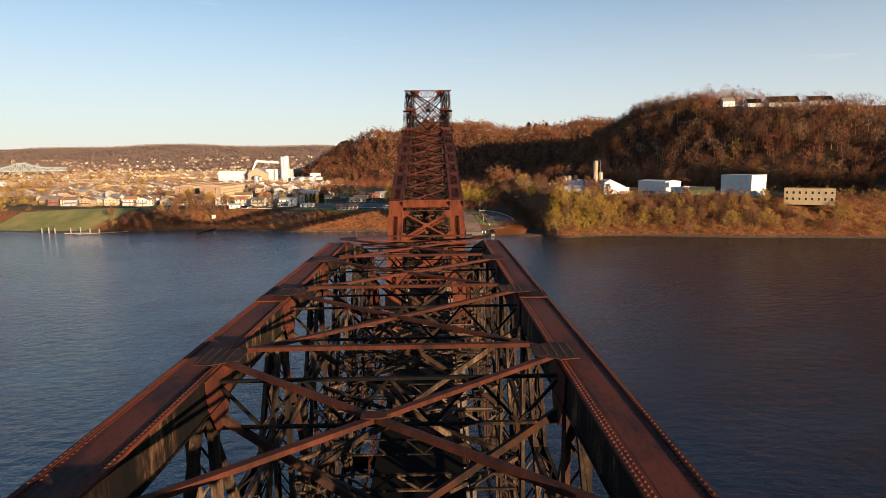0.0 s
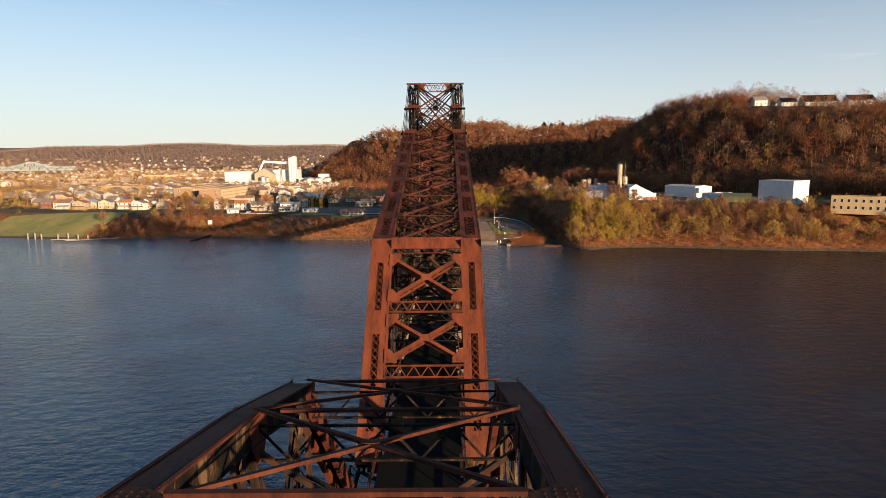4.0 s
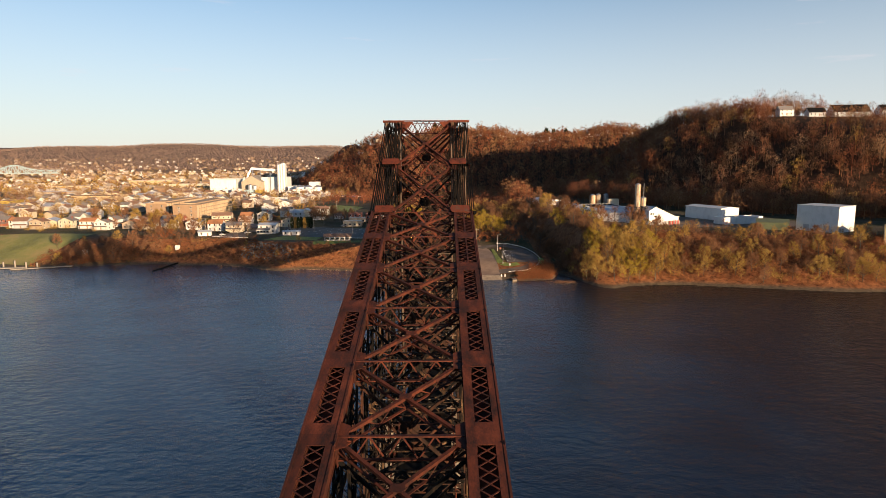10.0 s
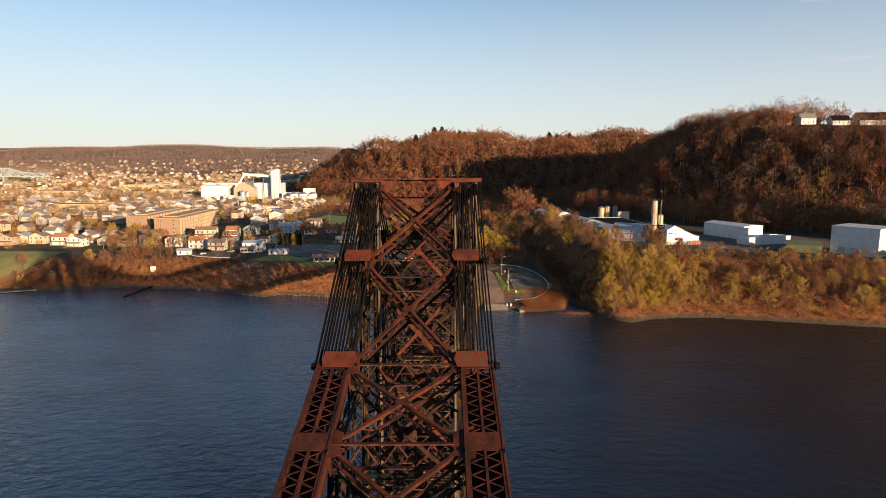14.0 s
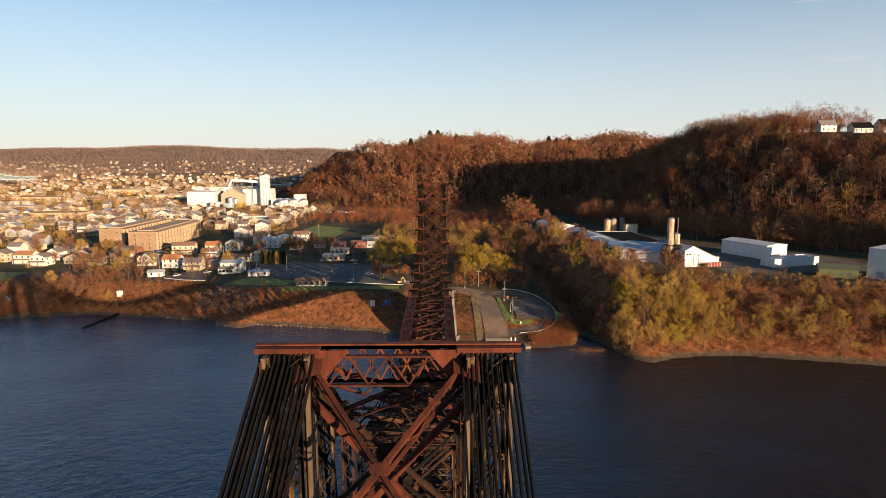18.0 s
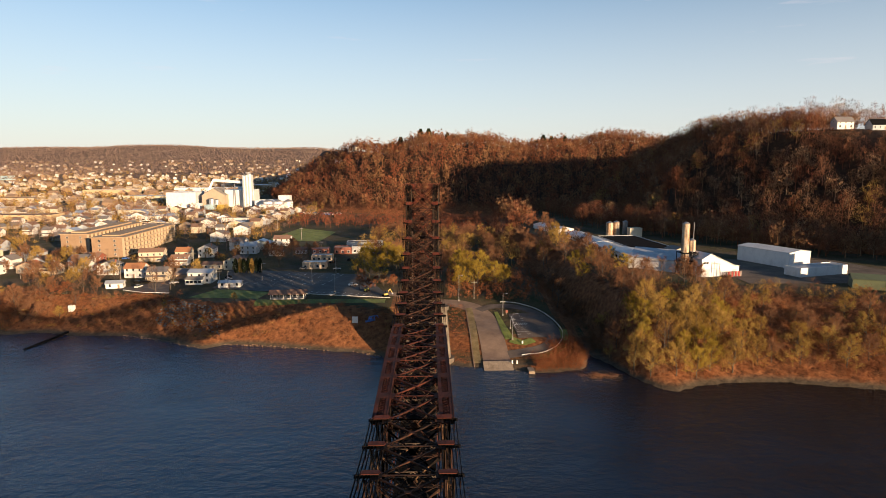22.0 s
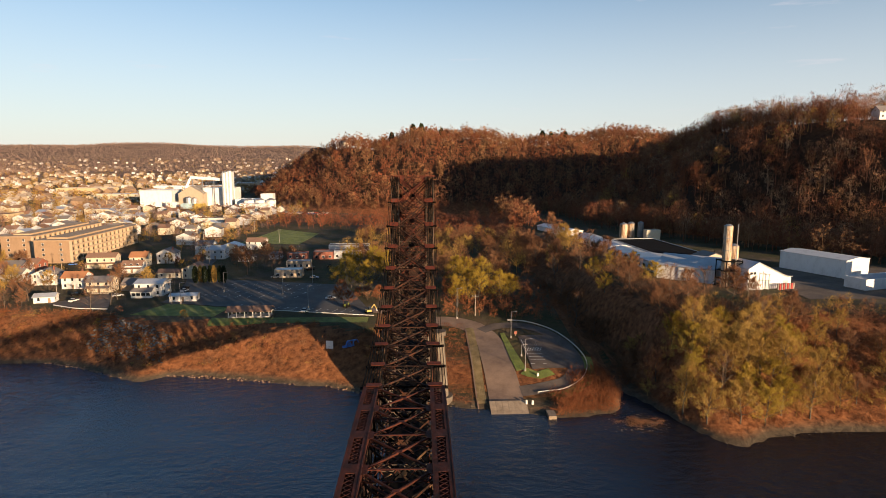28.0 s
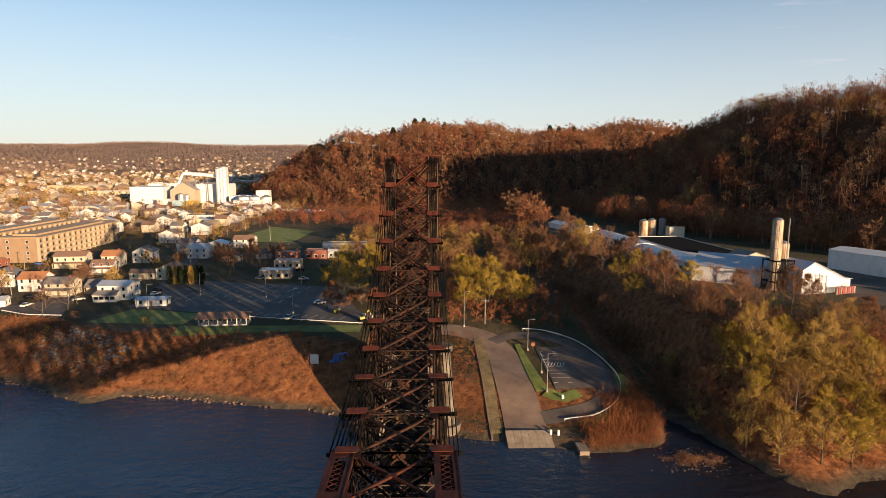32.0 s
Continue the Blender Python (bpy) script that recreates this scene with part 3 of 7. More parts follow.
def x_frame(parent, ya, za, yb, zb, half, name, mat, sec=0.28, wide=0.32, deep=0.0, plate_mat=None, plate=0.75):
    """Crossed braces between the left and right members at two stations, with a centre plate. deep: lower flange and lacing under each brace."""
    along = Vector((0, yb - ya, zb - za)).normalized()
    up = Vector((1, 0, 0)).cross(along)
    if up.z < 0:
        up = -up
    for s in (-1, 1):
        mb = MB()
        p, q = Vector((s * half, ya, za)), Vector((-s * half, yb, zb))
        if not deep:
            mb.bar(p, q, wide, sec, up, dv=s * 0.012)
        else:
            for k in (-1, 1):
                mb.bar(p, q, 0.05, sec, up, du=k * (wide / 2 - 0.03), dv=s * 0.005)
            mb.bar(p, q, wide, 0.04, up, dv=sec / 2)
            mb.bar(p, q, wide * 0.8, 0.07, up, dv=-deep)
            n = 10
            for i in range(n):
                a, b = p.lerp(q, i / n), p.lerp(q, (i + 1) / n)
                if i % 2:
                    a = a - up * deep
                else:
                    b = b - up * deep
                mb.bar(a, b, 0.07, 0.05, (1, 0, 0))
        part(name, mb, mat, parent)
    mid = Vector((0, (ya + yb) / 2, (za + zb) / 2))
    mb = MB()
    c = mid + up * (sec / 2 + 0.03)
    X = Vector((plate, 0, 0))
    mb.plate([c + X + along * 0.15, c + X * 0.53 + along * plate * 0.72, c - X * 0.53 + along * plate * 0.72, c - X + along * 0.15,
              c - X - along * 0.15, c - X * 0.53 - along * plate * 0.72, c + X * 0.53 - along * plate * 0.72, c + X - along * 0.15], 0.03, up)
    part("centre_plate", mb, plate_mat or mat, parent)


def span(nodes, width, eye, rust, sub, lattice=True, seg_solid=False, triple=()):
    """One run of trusses. nodes: (y, z) of the top chord's joints; eye: whether each panel's chord is of eyebars."""
    inner = CX - width / 2 + 0.15
    wd = (width - 0.5) * (0.55 if lattice else 1.0)
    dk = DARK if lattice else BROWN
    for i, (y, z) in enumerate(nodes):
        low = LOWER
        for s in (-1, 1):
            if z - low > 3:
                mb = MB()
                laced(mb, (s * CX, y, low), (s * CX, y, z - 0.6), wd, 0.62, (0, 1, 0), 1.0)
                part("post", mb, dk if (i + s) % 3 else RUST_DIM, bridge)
            # gusset plates at the joint, on both webs
            for k in (-1, 1):
                mb = MB()
                x = s * CX + k * (width / 2 - 0.03)
                g = 1.1
                mb.plate([(x, y - g, z - 0.1), (x, y + g, z - 0.1), (x, y + g * 0.9, z - 1.0), (x, y + 0.35, z - 2.0), (x, y - 0.35, z - 2.0), (x, y - g * 0.9, z - 1.0)],
                         0.04, (1, 0, 0))
                part("gusset_plate", mb, rust, bridge)
        # top strut
        mb = MB()
        if lattice:
            lattice_strut(mb, (-inner, y, z - 0.15), (inner, y, z - 0.15), 1.5, n=8, w=0.26)
        else:
            up = 0.40 if z > 42 else 0.0
            mb.bar((-inner + 0.95, y + 0.35, z + up), (inner - 0.95, y + 0.35, z + up), 0.2, 0.13)
            lattice_strut(mb, (-inner, y, z - 0.5), (inner, y, z - 0.5), 1.5, n=8, w=0.14)
        if lattice:
            part("top_strut", mb, rust, bridge)
        else:
            pieces(("strut_plate", "strut_flange", "strut_flange", "lacing_bar"), mb, (RUST_MID, DARK, DARK, DARK), bridge)
        # sway frames down the posts
        zz = z - 1.6
        step = 7.5
        j = 0
        while zz - step > DECK + 4.6:
            x_frame(bridge, y, zz, y, zz - step, inner, "sway_brace", RUST_DIM if (i + j) % 2 else dk, 0.2, 0.22)
            mb = MB()
            lattice_strut(mb, (-inner, y, zz - step + 0.35), (inner, y, zz - step + 0.35), 0.8, n=9, w=0.16)
            part("sway_strut", mb, RUST_DIM if j % 2 else dk, bridge)
            zz -= step
            j += 1
        if zz > DECK + 6.5:
            mb = MB()
            lattice_strut(mb, (-inner, y, DECK + 6.2), (inner, y, DECK + 6.2), 1.0, n=9, w=0.16)
            for s in (-1, 1):
                mb.bar((s * inner, y, DECK + 5.2), (s * (inner - 1.6), y, DECK + 6.2), 0.12, 0.12)
            part("portal_strut", mb, DARK, bridge)
    for i in range(len(nodes) - 1):
        (ya, za), (yb, zb) = nodes[i], nodes[i + 1]
        for s in (-1, 1):
            if eye[i]:
                p, q = (s * CX, ya, za - 0.25), (s * CX, yb, zb - 0.25)
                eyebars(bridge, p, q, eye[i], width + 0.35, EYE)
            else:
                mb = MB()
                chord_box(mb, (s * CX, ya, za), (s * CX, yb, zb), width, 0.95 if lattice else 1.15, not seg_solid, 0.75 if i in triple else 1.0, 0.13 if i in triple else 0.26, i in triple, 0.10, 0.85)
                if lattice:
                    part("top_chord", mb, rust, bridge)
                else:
                    # webs and bottom plates near-black: the chord's unlit sides are in the colour
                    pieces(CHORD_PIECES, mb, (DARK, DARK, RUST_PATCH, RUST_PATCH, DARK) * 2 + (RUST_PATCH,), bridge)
            # diagonal of the side truss, leaning with the sub rule
            mb = MB()
            if sub[i] > 0:
                p, q = (s * CX, ya, za - 0.9), (s * CX, yb, LOWER)
            else:
                p, q = (s * CX, yb, zb - 0.9), (s * CX, ya, LOWER)
            laced(mb, p, q, wd * 0.7, 0.45, (0, 1, 0) if abs(q[2] - p[2]) > 6 else (0, 0, 1), 1.1)
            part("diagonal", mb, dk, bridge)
            # mid-height ties
            depth = (za + zb) / 2 - LOWER
            for k in range(1, int(depth // 9) + 1):
                hz = LOWER + depth * k / (int(depth // 9) + 1)
                mb = MB()
                laced(mb, (s * CX, ya, hz), (s * CX, yb, hz), wd * 0.7, 0.4, (0, 0, 1), 1.1)
                part("mid_strut", mb, RUST_DIM if k % 2 else dk, bridge)
            # counter diagonal and sub-post
            mb = MB()
            p, q = (p[0], p[1], q[2] + 0.2), (q[0], q[1], p[2] - 0.2)
            if not lattice:
                laced(mb, (s * CX, ya if p[1] == ya else yb, LOWER), (s * CX, yb if p[1] == ya else ya, (zb if p[1] == ya else za) - 1.2), wd * 0.34, 0.24, (0, 1, 0), 1.3)
                part("counter_diagonal", mb, dk if i % 3 else RUST_DIM, bridge)
            mb = MB()
            ym, zm = (ya + yb) / 2, (za + zb) / 2
            laced(mb, (s * CX, ym, LOWER), (s * CX, ym, LOWER + (zm - LOWER) * 0.62), wd * 0.4, 0.3, (0, 1, 0), 1.2)
            part("sub_post", mb, dk, bridge)
        ymid, zlow = (ya + yb) / 2, LOWER + ((za + zb) / 2 - LOWER) * 0.6
        if zlow > DECK + 6:
            mb = MB()
            lattice_strut(mb, (-inner, ymid, zlow), (inner, ymid, zlow), 0.9, n=8, w=0.15)
            part("sub_strut", mb, dk if i % 2 else TAN, bridge)
            x_frame(bridge, ya, zlow - 0.5, yb, zlow - 0.5, inner, "inner_brace", dk, 0.18, 0.18)
        x_frame(bridge, ya, za - (0.35 if lattice else -0.24), yb, zb - (0.35 if lattice else -0.24), inner, "lateral_brace", rust if lattice else RUST_MID, 0.22 if lattice else 0.12, 0.22 if lattice else 0.2, 0.85 if lattice else 0.0, plate=0.42 if lattice else 0.3)
        for s in (-1, 1):                  # corner plates where the laterals meet the chord
            for (y, z, e) in ((ya, za, 1), (yb, zb, -1)):
                mb = MB()
                sl = (zb - za) / (yb - ya)
                g = 1.5 if lattice else 0.7
                x0 = s * (inner + 0.5)
                mb.plate([(x0, y, z - 0.12), (x0, y + e * g, z - 0.12 + e * g * sl), (x0 - s * g * 0.85, y + e * g * 0.6, z - 0.12 + e * g * 0.6 * sl), (x0 - s * g * 0.85, y, z - 0.12)],
                         0.03, (0, -sl, 1))
                part("corner_plate", mb, rust, bridge)


def lower_works(y0, y1, panel):
    """Bottom chords, floor beams, stringers and the old deck."""
    n = max(1, round((y1 - y0) / panel))
    for i in range(n):
        a, b = y0 + (y1 - y0) * i / n, y0 + (y1 - y0) * (i + 1) / n
        for s in (-1, 1):
            mb = MB()
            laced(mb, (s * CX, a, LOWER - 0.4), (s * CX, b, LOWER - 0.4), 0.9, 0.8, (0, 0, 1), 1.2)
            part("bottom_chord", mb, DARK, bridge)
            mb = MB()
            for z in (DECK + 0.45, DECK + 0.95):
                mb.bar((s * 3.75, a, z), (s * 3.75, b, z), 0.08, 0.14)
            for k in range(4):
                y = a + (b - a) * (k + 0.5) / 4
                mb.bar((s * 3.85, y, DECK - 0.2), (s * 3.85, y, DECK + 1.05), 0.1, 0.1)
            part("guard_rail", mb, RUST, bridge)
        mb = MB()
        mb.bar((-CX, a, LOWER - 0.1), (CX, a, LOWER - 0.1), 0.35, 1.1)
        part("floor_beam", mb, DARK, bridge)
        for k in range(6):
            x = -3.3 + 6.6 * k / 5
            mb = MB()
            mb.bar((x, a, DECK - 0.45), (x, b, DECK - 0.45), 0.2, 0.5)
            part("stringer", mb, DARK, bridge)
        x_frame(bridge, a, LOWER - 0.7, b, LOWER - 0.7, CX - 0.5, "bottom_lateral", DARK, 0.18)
        # deck panel near-black: shade down inside the truss is in its colour
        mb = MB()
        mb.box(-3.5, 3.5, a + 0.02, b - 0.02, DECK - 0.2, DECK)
        part("deck_panel", mb, BLACK, bridge, "dark worn road deck panel, truss shade in its colour")


# approach span, from behind the camera's start
PB = -129.0
near_nodes = [(PB - 0.4 - 9.1 * k, 42.6) for k in range(8, 0, -1)] + [(PB, 42.6), (PB + 9.9, 40.8), (PB + 18.9, 38.6)]
near_nodes = [(y, min(42.6, 42.6 - 0.28 * max(0, -192 - y))) for y, z in near_nodes[:9]] + near_nodes[9:]
NEAR_W = 1.35
CX = 5.85
span(near_nodes, NEAR_W, [0] * 10, RUST, [1, 1, 1, 1, 1, -1, -1, -1, -1, -1], lattice=False, seg_solid=True)
for s in (-1, 1):                          # inclined end posts down to the pier
    mb = MB()
    chord_box(mb, (s * CX, PB + 18.9, 38.6), (s * CX, PB + 33.0, LOWER), NEAR_W, 1.0, False)
    pieces(CHORD_PIECES, mb, RUST_PATCH, bridge)
    mb = MB()
    chord_box(mb, (s * CX, near_nodes[0][0], near_nodes[0][1]), (s * CX, near_nodes[0][0] - 14, LOWER), NEAR_W, 1.0, False)
    pieces(CHORD_PIECES, mb, RUST_PATCH, bridge)
lower_works(near_nodes[0][0] - 14, -92.02, 9.1)
# ribbed splice plates across the near chord's cover plates
for s in (-1, 1):
    for y0 in (-147.9, -166.1):
        mb = MB()
        mb.box(s * CX - 0.66, s * CX + 0.66, y0 - 0.62, y0 + 0.62, 42.62, 42.65)
        plate_ob = part("splice_plate", mb, DARK, bridge)
        mb = MB()
        for k in range(11):
            x = s * CX - 0.62 + 0.124 * k
            mb.box(x - 0.03, x + 0.03, y0 - 0.6, y0 + 0.6, 42.65, 42.71)
        for y in (-0.6, 0.0, 0.6):
            mb.box(s * CX - 0.66, s * CX + 0.66, y0 + y - 0.05, y0 + y + 0.05, 42.65, 42.7)
        part("rib", mb, RUST_PATCH, plate_ob)
# bolted joint plates where struts and laterals meet the near chord
for i in range(2, 9):
    y, z = near_nodes[i]
    for s in (-1, 1):
        x0 = s * (CX - NEAR_W / 2 + 0.08)
        mb = MB()
        mb.plate([(x0 + s * 0.45, y - 0.75, z + 0.30), (x0 - s * 0.1, y - 0.85, z + 0.30), (x0 - s * 0.85, y - 0.45, z + 0.30), (x0 - s * 0.85, y + 0.45, z + 0.30), (x0 - s * 0.1, y + 0.85, z + 0.30), (x0 + s * 0.45, y + 0.75, z + 0.30)], 0.03, (0, 0, 1))
        jp = part("joint_plate", mb, RUST_DIM, bridge)
        mb = MB()
        for a in range(4):
            for b in range(7):
                x, yy, r = x0 + s * (0.33 - 0.26 * a), y - 0.6 + 0.2 * b, 0.03
                if abs(yy - y) > 0.45 and a > 2:
                    continue
                mb.add([(x - r, yy - r, z + 0.315), (x + r, yy - r, z + 0.315), (x + r, yy + r, z + 0.315), (x - r, yy + r, z + 0.315), (x, yy, z + 0.355)], [(0, 1, 4), (1, 2, 4), (2, 3, 4), (3, 0, 4)])
        ob = part("bolt_heads", mb, RUST_DIM, jp, "rows of dull rusty bolt heads")
        ob["kind"] = "stuff"
# rivet rows on the near chord's cover plates
for s in (-1, 1):
    for i in range(2, 9):
        (ya, za), (yb, zb) = near_nodes[i], near_nodes[i + 1]
        mb = MB()
        n = int((yb - ya) / 0.17)
        for e in (-0.60, -0.47, 0.47, 0.60):
            for k in range(n):
                y = ya + (yb - ya) * (k + 0.5) / n
                z = za + (zb - za) * (k + 0.5) / n + (0.065 if abs(e) > 0.5 else 0.03)
                x = s * CX + e
                r = 0.032
                mb.add([(x - r, y - r, z), (x + r, y - r, z), (x + r, y + r, z), (x - r, y + r, z), (x, y, z + 0.03)], [(0, 1, 4), (1, 2, 4), (2, 3, 4), (3, 0, 4)])
        ob = part("rivet_strip", mb, RUST_BRIGHT, bridge, "rows of round rivet heads")
        ob["kind"] = "stuff"

bridge = thing("cantilever_bridge", "tall rust-red riveted steel cantilever truss bridge over the river", "bridge")

# cantilever: anchor arm, main span, far anchor arm
W = 2.3
CX = 5.0
arm = [(-75.0 + 7.729 * k, 42.2 + 2.043 * k) for k in range(8)] + [(-10.45, 62.2), (0.0, 68.3)]
drop = [68.3, 61.8, 56.2, 51.6, 47.7, 44.8, 42.7, 41.1, 40.2, 39.5, 39.3]
HALF = (TOWER_A + TOWER_B) / 2
E0 = HALF - 25.2
main_a = [(E0 * k / 10, drop[k]) for k in range(11)]
mid = [(E0 + 8.4 * k, 39.3 + 0.5 * math.sin(math.pi * k / 6)) for k in range(7)]
main_b = [(TOWER_A + TOWER_B - y, z) for y, z in main_a[::-1]]
far_arm = [(TOWER_B - y, z) for y, z in arm[::-1]]
span(arm, W, [0] * 7 + [12, 12], ARM_RUST, [-1] * 9, triple=(5, 6))
span(main_a[1:], W, [7] * 9, RUST_DIM, [1] * 9)
span(mid, W, [0] * 6, ARM_RUST, [1, 1, 1, -1, -1, -1])
span(main_b[:-1], W, [7] * 9, RUST_DIM, [-1] * 9)
for (a, b) in ((main_a[0], main_a[1]), (main_b[-2], main_b[-1])):
    for s in (-1, 1):
        eyebars(bridge, (s * CX, a[0], a[1] - 0.25), (s * CX, b[0], b[1] - 0.25), 12, W + 0.35, EYE)
    x_frame(bridge, a[0], a[1] - 0.35, b[0], b[1] - 0.35, CX - W / 2 + 0.15, "lateral_brace", RUST, 0.22, 0.22, 0.85, plate=0.28)
span(far_arm, W, [12, 12] + [0] * 7, ARM_RUST, [1] * 9, triple=(2, 3))


def portal(ya, za, yb, zb, s_y):
    """The inclined end frame: two laced legs, a deep portal beam and crossed braces."""
    dy, dz = yb - ya, zb - za
    for s in (-1, 1):
        mb = MB()
        chord_box(mb, (s * CX, ya, za), (s * CX, yb, zb), W, 1.0, True, 1.0, 0.35, False, 0.12, 0.8)
        for k in (0.02, 0.37, 0.72, 0.88):
            p, q = (s * CX, ya + dy * k, za + dz * k), (s * CX, ya + dy * (k + 0.11), za + dz * (k + 0.11))
            mb.bar(p, q, W, 0.06, (0, 0, 1), dv=0.02)
        part("end_post", mb, RUST_BRIGHT, bridge)
    inner = CX - W / 2 + 0.1
    L = math.hypot(dy, dz)
    mb = MB()
    nrm = Vector((0, -dz, dy)) * (1 if dy > 0 else -1)
    lo_, hi_ = 1.35 / L, -0.12 / L
    mb.plate([(-inner - 0.1, ya + dy * hi_, za + dz * hi_), (inner + 0.1, ya + dy * hi_, za + dz * hi_), (inner + 0.1, ya + dy * lo_, za + dz * lo_), (-inner - 0.1, ya + dy * lo_, za + dz * lo_)], 0.09, nrm)
    for e in (0.1, 1.3):
        mb.bar((-inner, ya + dy * e / L, za + dz * e / L), (inner, ya + dy * e / L, za + dz * e / L), 0.14, 0.22, (0, dy / L, dz / L))
    part("portal_beam", mb, RUST_BRIGHT, bridge, "deep riveted plate beam")
    for a, b in ((0.10, 0.32), (0.40, 0.60)):
        x_frame(bridge, ya + dy * a, za + dz * a, ya + dy * b, za + dz * b, inner, "portal_brace", RUST_BRIGHT, 0.26, 0.34, 0.9, plate=0.55)
    out = Vector((0, dz / L, -dy / L)) * (1 if dy < 0 else -1)
    if out.z < 0:
        out = -out
    for s in (-1, 1):                      # corner gussets of the portal's panels
        for k, e in ((0.09, 1), (0.33, -1), (0.39, 1), (0.61, -1)):
            g = 1.15 / L
            x0 = s * (inner + 0.08)
            def at(x, f):
                return Vector((x, ya + dy * f, za + dz * f)) + out * 0.16
            mb = MB()
            mb.plate([at(x0, k), at(x0, k + e * g * 1.3), at(x0 - s * 0.5, k + e * g * 1.3), at(x0 - s * 1.3, k + e * g * 0.5), at(x0 - s * 1.3, k)], 0.04, out)
            part("gusset_plate", mb, RUST_BRIGHT, bridge)
    for k in (0.33, 0.62):
        mb = MB()
        lattice_strut(mb, (-inner, ya + dy * k, za + dz * k), (inner, ya + dy * k, za + dz * k), 1.2, (0, -dy / L, -dz / L), n=11, w=0.3)
        part("portal_lattice", mb, RUST_BRIGHT, bridge)


portal(-75.0, 42.2, -92.0, LOWER, -1)
portal(TOWER_B + 75.0, 42.2, TOWER_B + 92.0, LOWER, 1)
lower_works(-92.0, TOWER_B + 92.0, 9.06)


def tower(ty):
    for s in (-1, 1):
        mb = MB()
        for k in (-1, 1):
            mb.bar((s * CX + k * (W / 2 - 0.1), ty, LOWER - 1.5), (s * CX + k * (W / 2 - 0.1), ty, 68.3), 0.2, 1.5, (0, 1, 0))
        part("tower_leg", mb, TAN, bridge, "faded tan riveted tower leg")
        mb = MB()
        laced(mb, (s * CX, ty, LOWER - 1.5), (s * CX, ty, 68.3), W - 0.5, 1.2, (0, 1, 0), 1.3)
        part("leg_lacing", mb, DARK, bridge)
        mb = MB()
        mb.box(s * CX - 1.6, s * CX + 1.6, ty - 0.2, ty + 0.7, 68.35, 68.6)
        part("tower_cap", mb, RUST, bridge)
        mb = MB()                           # flat corner plate under the cap
        i = s * (CX - W / 2 + 0.35)
        mb.plate([(i + s * 0.9, ty - 0.12, 68.5), (i - s * 2.3, ty - 0.12, 68.5), (i - s * 1.0, ty - 0.20, 67.0), (i - s * 0.2, ty - 0.22, 66.4), (i + s * 0.5, ty - 0.20, 67.6)], 0.05, (0, 1, 0.05))
        part("top_gusset", mb, RUST, bridge)
    mb = MB()
    mb.bar((-CX - 1.65, ty + 0.45, 68.66), (CX + 1.65, ty + 0.45, 68.66), 0.4, 0.07)
    for k in (1, -1):
        lattice_strut(mb, (-k * (CX - 1), ty + 0.35, 68.5), (k * (CX - 1), ty + 0.35, 68.5), 1.75, n=9, w=0.3)
    part("tower_top_strut", mb, RUST_BRIGHT, bridge)
    z = 66
    while z - 9 > DECK + 5:
        x_frame(bridge, ty, z, ty, z - 9, CX - 1, "tower_brace", RUST, 0.3, plate=0.35)
        mb = MB()
        lattice_strut(mb, (-CX + 1, ty, z - 9), (CX - 1, ty, z - 9), 1.2, n=10)
        part("tower_strut", mb, RUST, bridge)
        z -= 9


tower(TOWER_A)
tower(TOWER_B)

# pins and side plates where the eyebars meet
def slope_at(y):
    pts = arm + main_a[1:] + mid[1:] + main_b[1:] + far_arm[1:]
    for (ya, za), (yb, zb) in zip(pts, pts[1:]):
        if ya <= y < yb:
            return (zb - za) / (yb - ya)
    return 0.0


pin_mb = MB()
pin_mb.tube((-W / 2 - 0.45, 0, 0), (W / 2 + 0.45, 0, 0), 0.24, n=10)
pin_me = pin_mb.mesh("pin", EYE)
for y, z in arm[7:9] + main_a[1:] + main_b[:-1] + far_arm[1:3]:
    for s in (-1, 1):
        ob = part("pin", pin_me, EYE, bridge)
        ob.matrix_basis = pose(s * CX, y, z - 0.25)
        mb = MB()
        i = CX - W / 2
        sl = slope_at(y)
        pts = [(s * (i - 0.25), 0.62), (s * (i + 1.85), 0.62), (s * (i + 1.95), 0.0), (s * (i + 1.85), -0.62), (s * (i - 0.25), -0.62), (s * (i - 0.45), 0.0)]
        mb.plate([(x, y + v, z + 0.28 + v * sl) for x, v in pts], 0.06, (0, -sl, 1))
        part("pin_plate", mb, RUST_PATCH, bridge)

# piers
def pier(y, top, half_x, half_y, label, mat=STONE_PIER):
    ob = thing("bridge_pier", label, "pier", (0, y, 0))
    pts = []
    for k in range(9):
        a = -math.pi / 2 + math.pi * k / 8
        pts.append((half_x + half_y * math.cos(a), half_y * math.sin(a)))
    pts += [(-x, -yy) for x, yy in pts]
    mb = MB()
    mb.prism([(x * 1.12, yy * 1.25) for x, yy in pts], -4, 2.2)
    part("footing", mb, mat, ob)
    mb = MB()
    n = len(pts)
    mb.add([(x, yy, 2.2) for x, yy in pts] + [(x * 0.86, yy * 0.8, top - 1.4) for x, yy in pts],
           [tuple(range(n - 1, -1, -1)), tuple(range(n, 2 * n))] + [(k, (k + 1) % n, n + (k + 1) % n, n + k) for k in range(n)])
    part("shaft", mb, mat, ob)
    mb = MB()
    mb.prism([(x * 0.92, yy * 0.92) for x, yy in pts], top - 1.4, top)
    part("cap", mb, mat, ob)


PIER = "weathered pale concrete bridge pier with rounded ends standing in the river"
pier(TOWER_A, 22.4, 8.0, 2.6, PIER)
pier(TOWER_B, 22.4, 8.0, 2.6, PIER)
pier(-94, 22.0, 4.6, 1.5, "dark weathered stone bridge pier under the portal", STONE_DARK)
